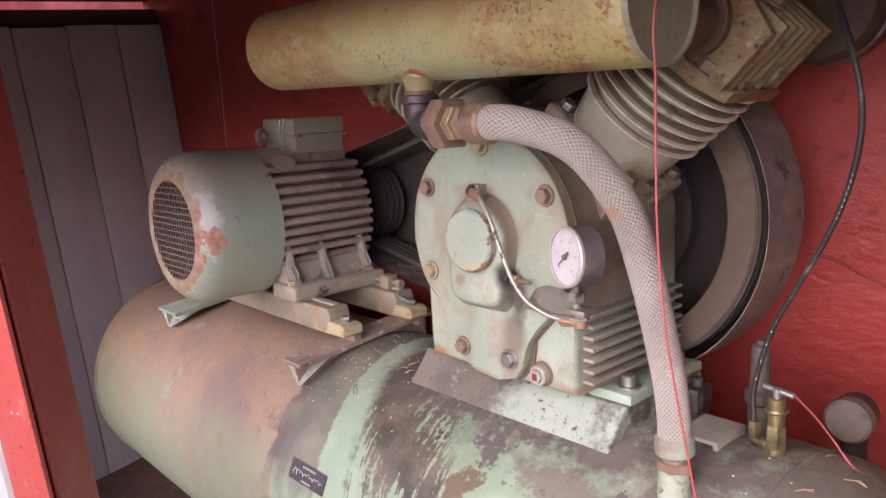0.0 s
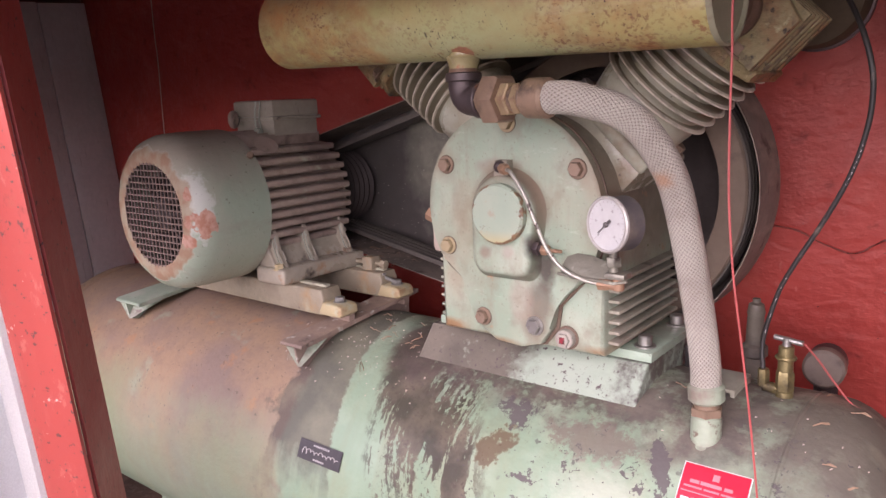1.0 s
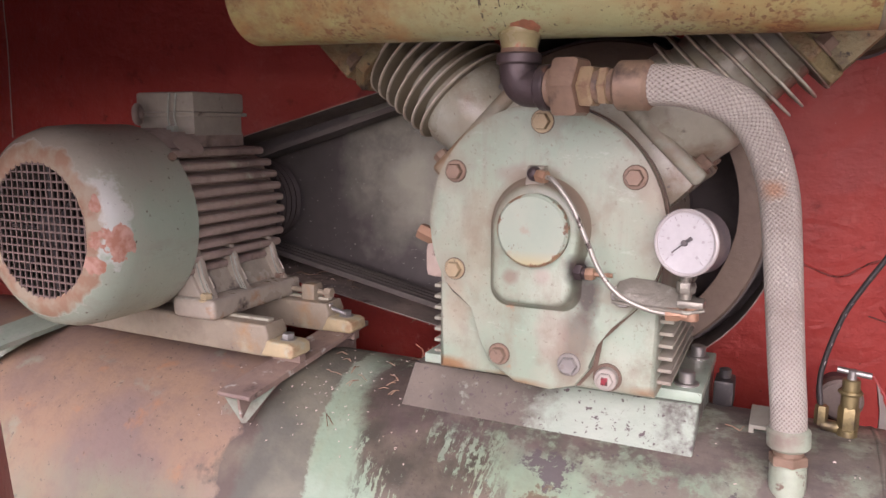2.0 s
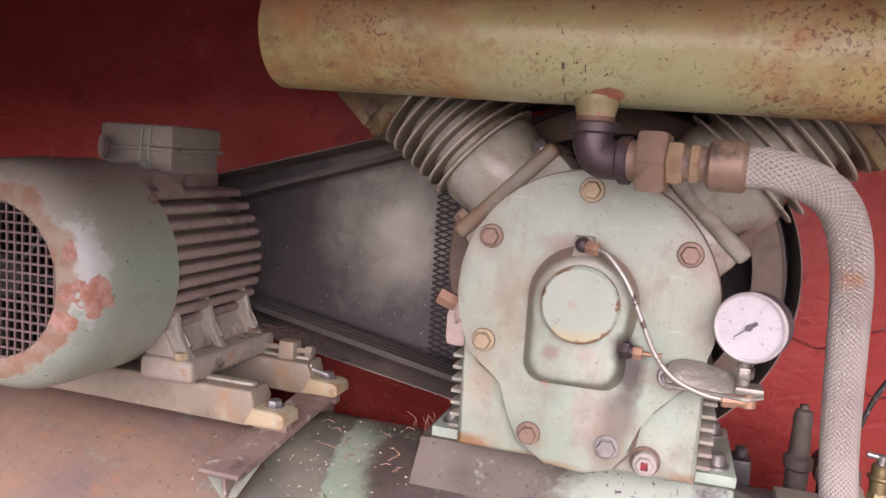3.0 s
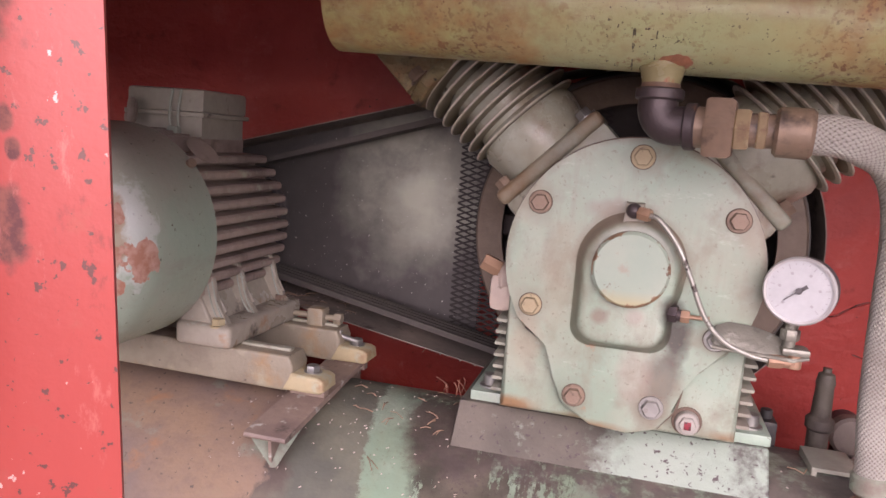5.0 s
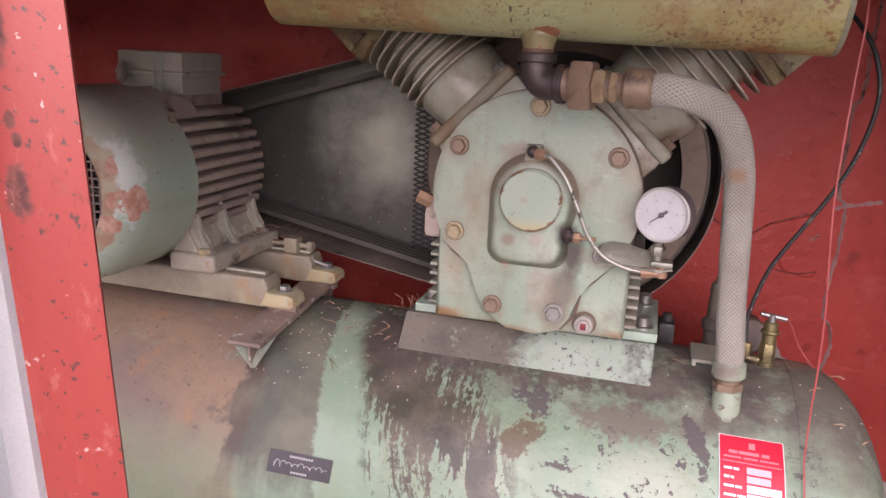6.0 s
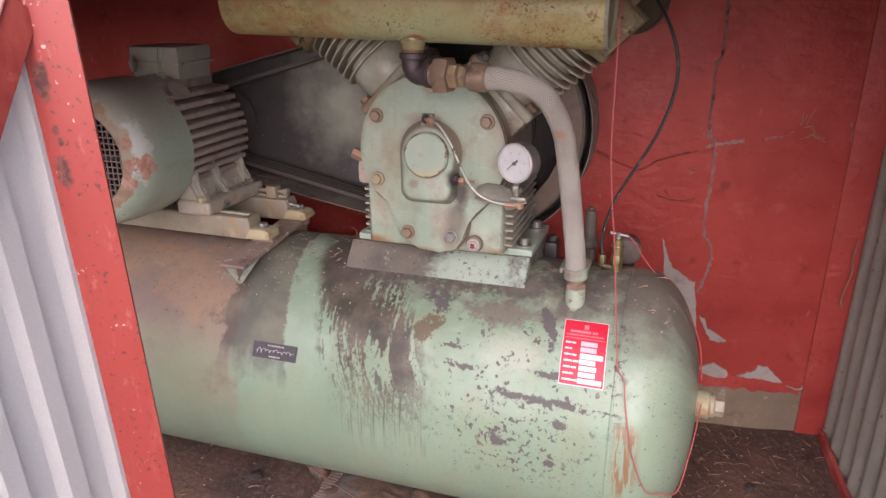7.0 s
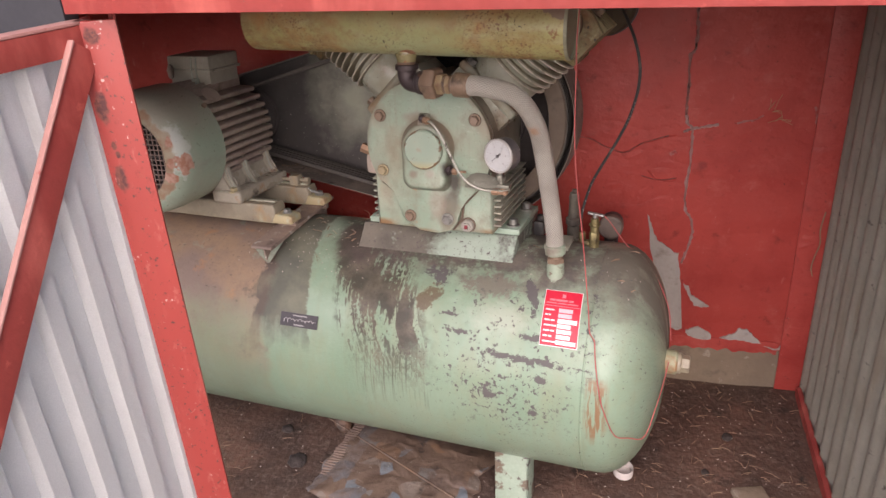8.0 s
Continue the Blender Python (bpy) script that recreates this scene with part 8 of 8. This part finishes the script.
def build_clutter():
    rnd = random.Random(11)
    # crumpled packing sheet under the tank
    bm = bmesh.new()
    bmesh.ops.create_grid(bm, x_segments=90, y_segments=60, size=0.5)
    m = pose(-0.13, -0.11, FLOOR + 0.02, 0, 0, -4) @ Matrix.Diagonal((0.52, 0.40, 1, 1))
    for v in bm.verts:
        p = Vector((v.co.x * 3.0, v.co.y * 3.0, 0))
        w = p + Vector((noise.noise(p * 1.7), noise.noise(p * 1.7 + Vector((5, 5, 0))), 0)) * 0.5
        r = noise.noise(w * 1.8) * 0.016 + (0.5 - abs(noise.noise(w * 3.1 + Vector((3, 1, 0))))) * 0.014 + abs(noise.noise(w * 8.0)) * 0.005
        edge = max(abs(v.co.x), abs(v.co.y)) * 2
        v.co.x += 0.05 * noise.noise(p * 3 + Vector((9, 0, 0)))
        v.co.y += 0.05 * noise.noise(p * 3 + Vector((0, 9, 0)))
        v.co.z = r * 0.30 - 0.012 * max(0, edge - 0.75) * 4
    bmesh.ops.transform(bm, verts=bm.verts[:], matrix=m)
    bmesh.ops.solidify(bm, geom=bm.faces[:], thickness=0.003)
    solo("packing_sheet", bm, M["wrapping"], "crumpled dirty brown wrapping sheet with blue scraps, under the tank", "rubbish")
    # pleated edge of the sheet
    pl = thing("pleated_strip", "pleated dirty cloth strip beside the crumpled sheet", "rubbish", (-0.385, -0.03, FLOOR))
    for i in range(22):
        y = 0.07 - i * 0.0125
        part("pleat", box(-0.02, 0.02, -0.0035, 0.0035, 0, 0.016, 0.002, pose(-0.375 + 0.004 * math.sin(i), y, FLOOR, 0, 0, 8 * math.sin(i * 1.7))), M["cardboard"], pl)
    st = bmesh.new()
    bmesh.ops.create_icosphere(st, subdivisions=3, radius=0.03)
    for v in st.verts:
        v.co *= 1 + 0.5 * noise.noise(v.co * 40)
        v.co += Vector((-0.425, 0.05, FLOOR + 0.02))
    solo("rust_lump", st, M["pipe_rust"], "rusty brown lump on the earth floor", "rubbish")
    # white plastic ring
    solo("plastic_ring", lathe([(0.025, 0), (0.031, 0.002), (0.031, 0.026), (0.029, 0.03), (0.0265, 0.028), (0.025, 0.006), (0.0, 0.005), (0.0, 0.0), (0.025, 0)], (0.552, 0.095, FLOOR + 0.004), (0.05, -0.12, 1), 40), M["plastic_white"],
         "dirty white plastic screw cap on the earth floor", "cap")
    solo("brick_shard", box(-0.05, 0.05, -0.03, 0.03, 0, 0.022, 0.005, pose(0.93, 0.10, FLOOR - 0.004, 3, 4, 25)), M["concrete"], "flat dirty stone shard on the earth floor", "stone")
    for x, y, sc in ((-0.50, -0.16, 0.03), (-0.62, -0.02, 0.02), (0.86, 0.36, 0.018), (0.80, 0.17, 0.014), (-0.18, -0.11, 0.016)):
        c = bmesh.new()
        bmesh.ops.create_icosphere(c, subdivisions=3, radius=sc)
        for v in c.verts:
            v.co *= 1 + 0.4 * noise.noise(v.co * 50 + Vector((x, y, 0)))
            v.co.z *= 0.55
            v.co += Vector((x, y, FLOOR + sc * 0.35))
        solo("earth_clod", c, M["clod"], "dark clod of earth on the floor", "clod", group="earth clods")

    def needles(count, place, lo, hi):
        verts, faces = [], []
        for _ in range(count):
            m = place()
            n = 2 if rnd.random() < 0.5 else 1
            yaw = rnd.random() * 6.283
            for k in range(n):
                L = lo + (hi - lo) * rnd.random()
                a = yaw + (rnd.random() - 0.5) * 0.7 * k
                bend = (rnd.random() - 0.5) * 0.25
                r = 0.00075
                pts = [Vector((0, 0, 0.002)), Vector((math.cos(a), math.sin(a), 0)) * L * 0.5 + Vector((0, 0, 0.003 + 0.004 * rnd.random())), Vector((math.cos(a + bend), math.sin(a + bend), 0)) * L + Vector((0, 0, 0.002))]
                side = Vector((-math.sin(a), math.cos(a), 0)) * r
                base = len(verts)
                for q in pts:
                    for d in (side, -side, Vector((0, 0, r * 1.6))):
                        verts.append(m @ (q + d))
                for j in (0, 3):
                    for i in range(3):
                        i2 = (i + 1) % 3
                        faces.append((base + j + i, base + j + i2, base + j + 3 + i2, base + j + 3 + i))
        return verts, faces

    def scatter(name, data, material, label):
        me = bpy.data.meshes.new(name)
        me.from_pydata([tuple(v) for v in data[0]], [], data[1])
        me.materials.append(material)
        return tagged(new(name, me), label, "litter", kind="stuff")

    def on_floor():
        while True:
            x, y = rnd.uniform(-0.9, 1.08), rnd.uniform(-0.7, 0.66)
            if x > 0.5 or rnd.random() < 0.25:
                break
        co = Vector((x, y, 0))
        return Matrix.Translation((x, y, FLOOR + 0.012 * noise.noise(co * 3.0) + 0.006))

    def on_shell():
        k = rnd.random()
        x = rnd.uniform(-0.50, -0.22) if k < 0.65 else (rnd.uniform(0.25, 0.6) if k < 0.85 else rnd.uniform(-0.2, 0.3))
        return UNIT @ on_tank(x, rnd.uniform(-12, 32) if k < 0.85 else rnd.uniform(28, 40), 0.001)

    scatter("fallen_needles", needles(300, on_floor, 0.018, 0.05), M["needle"], "dry brown pine needles on the floor")
    scatter("tank_needles", needles(22, on_shell, 0.012, 0.032), M["needle"], "dry pine needles on the tank")

    def flakes(count, place, lo, hi):
        verts, faces = [], []
        for _ in range(count):
            m = place() @ pose(0, 0, 0, 0, 0, rnd.uniform(0, 360))
            a, b = rnd.uniform(lo, hi), rnd.uniform(lo, hi) * 0.6
            base = len(verts)
            verts += [m @ Vector(q) for q in ((-a, -b, 0.0005), (a, -b * 0.6, 0.001), (a * 0.7, b, 0.0008), (-a, b * 0.7, 0.0014), (0, 0, 0.0026))]
            faces += [(base, base + 1, base + 4), (base + 1, base + 2, base + 4), (base + 2, base + 3, base + 4), (base + 3, base, base + 4), (base + 3, base + 2, base + 1, base)]
        return verts, faces

    def on_band():
        return UNIT @ on_tank(rnd.uniform(-0.62, -0.18) if rnd.random() < 0.92 else rnd.uniform(0.25, 0.58), rnd.uniform(-10, 42), 0.0)

    def on_guard():
        x = rnd.uniform(-0.80, -0.28)
        return UNIT @ Matrix.Translation((x, rnd.uniform(0.34, 0.46), 0.857 - (x + 0.845) * 0.20))

    scatter("guard_litter", flakes(110, on_guard, 0.001, 0.0035), M["litter"], "pale crumbs in the belt guard")
    scatter("guard_needles", needles(16, on_guard, 0.02, 0.05), M["needle"], "dry pine needles in the belt guard")
    scatter("pale_litter", flakes(170, on_band, 0.0008, 0.0026), M["litter"], "pale crumbs and seed husks on the tank")
    scatter("floor_litter", flakes(420, on_floor, 0.001, 0.0045), M["litter"], "pale crumbs and chips on the floor")
    # needles caught on the red wall
    def on_wall():
        return SHED @ Matrix.Translation((rnd.gauss(0.297, 0.022), -0.001, rnd.gauss(0.962, 0.018))) @ pose(0, 0, 0, 90, 0, 0)
    scatter("wall_needles", needles(9, on_wall, 0.022, 0.050), M["needle_pale"], "dry pine needles caught on the wall")


build_clutter()
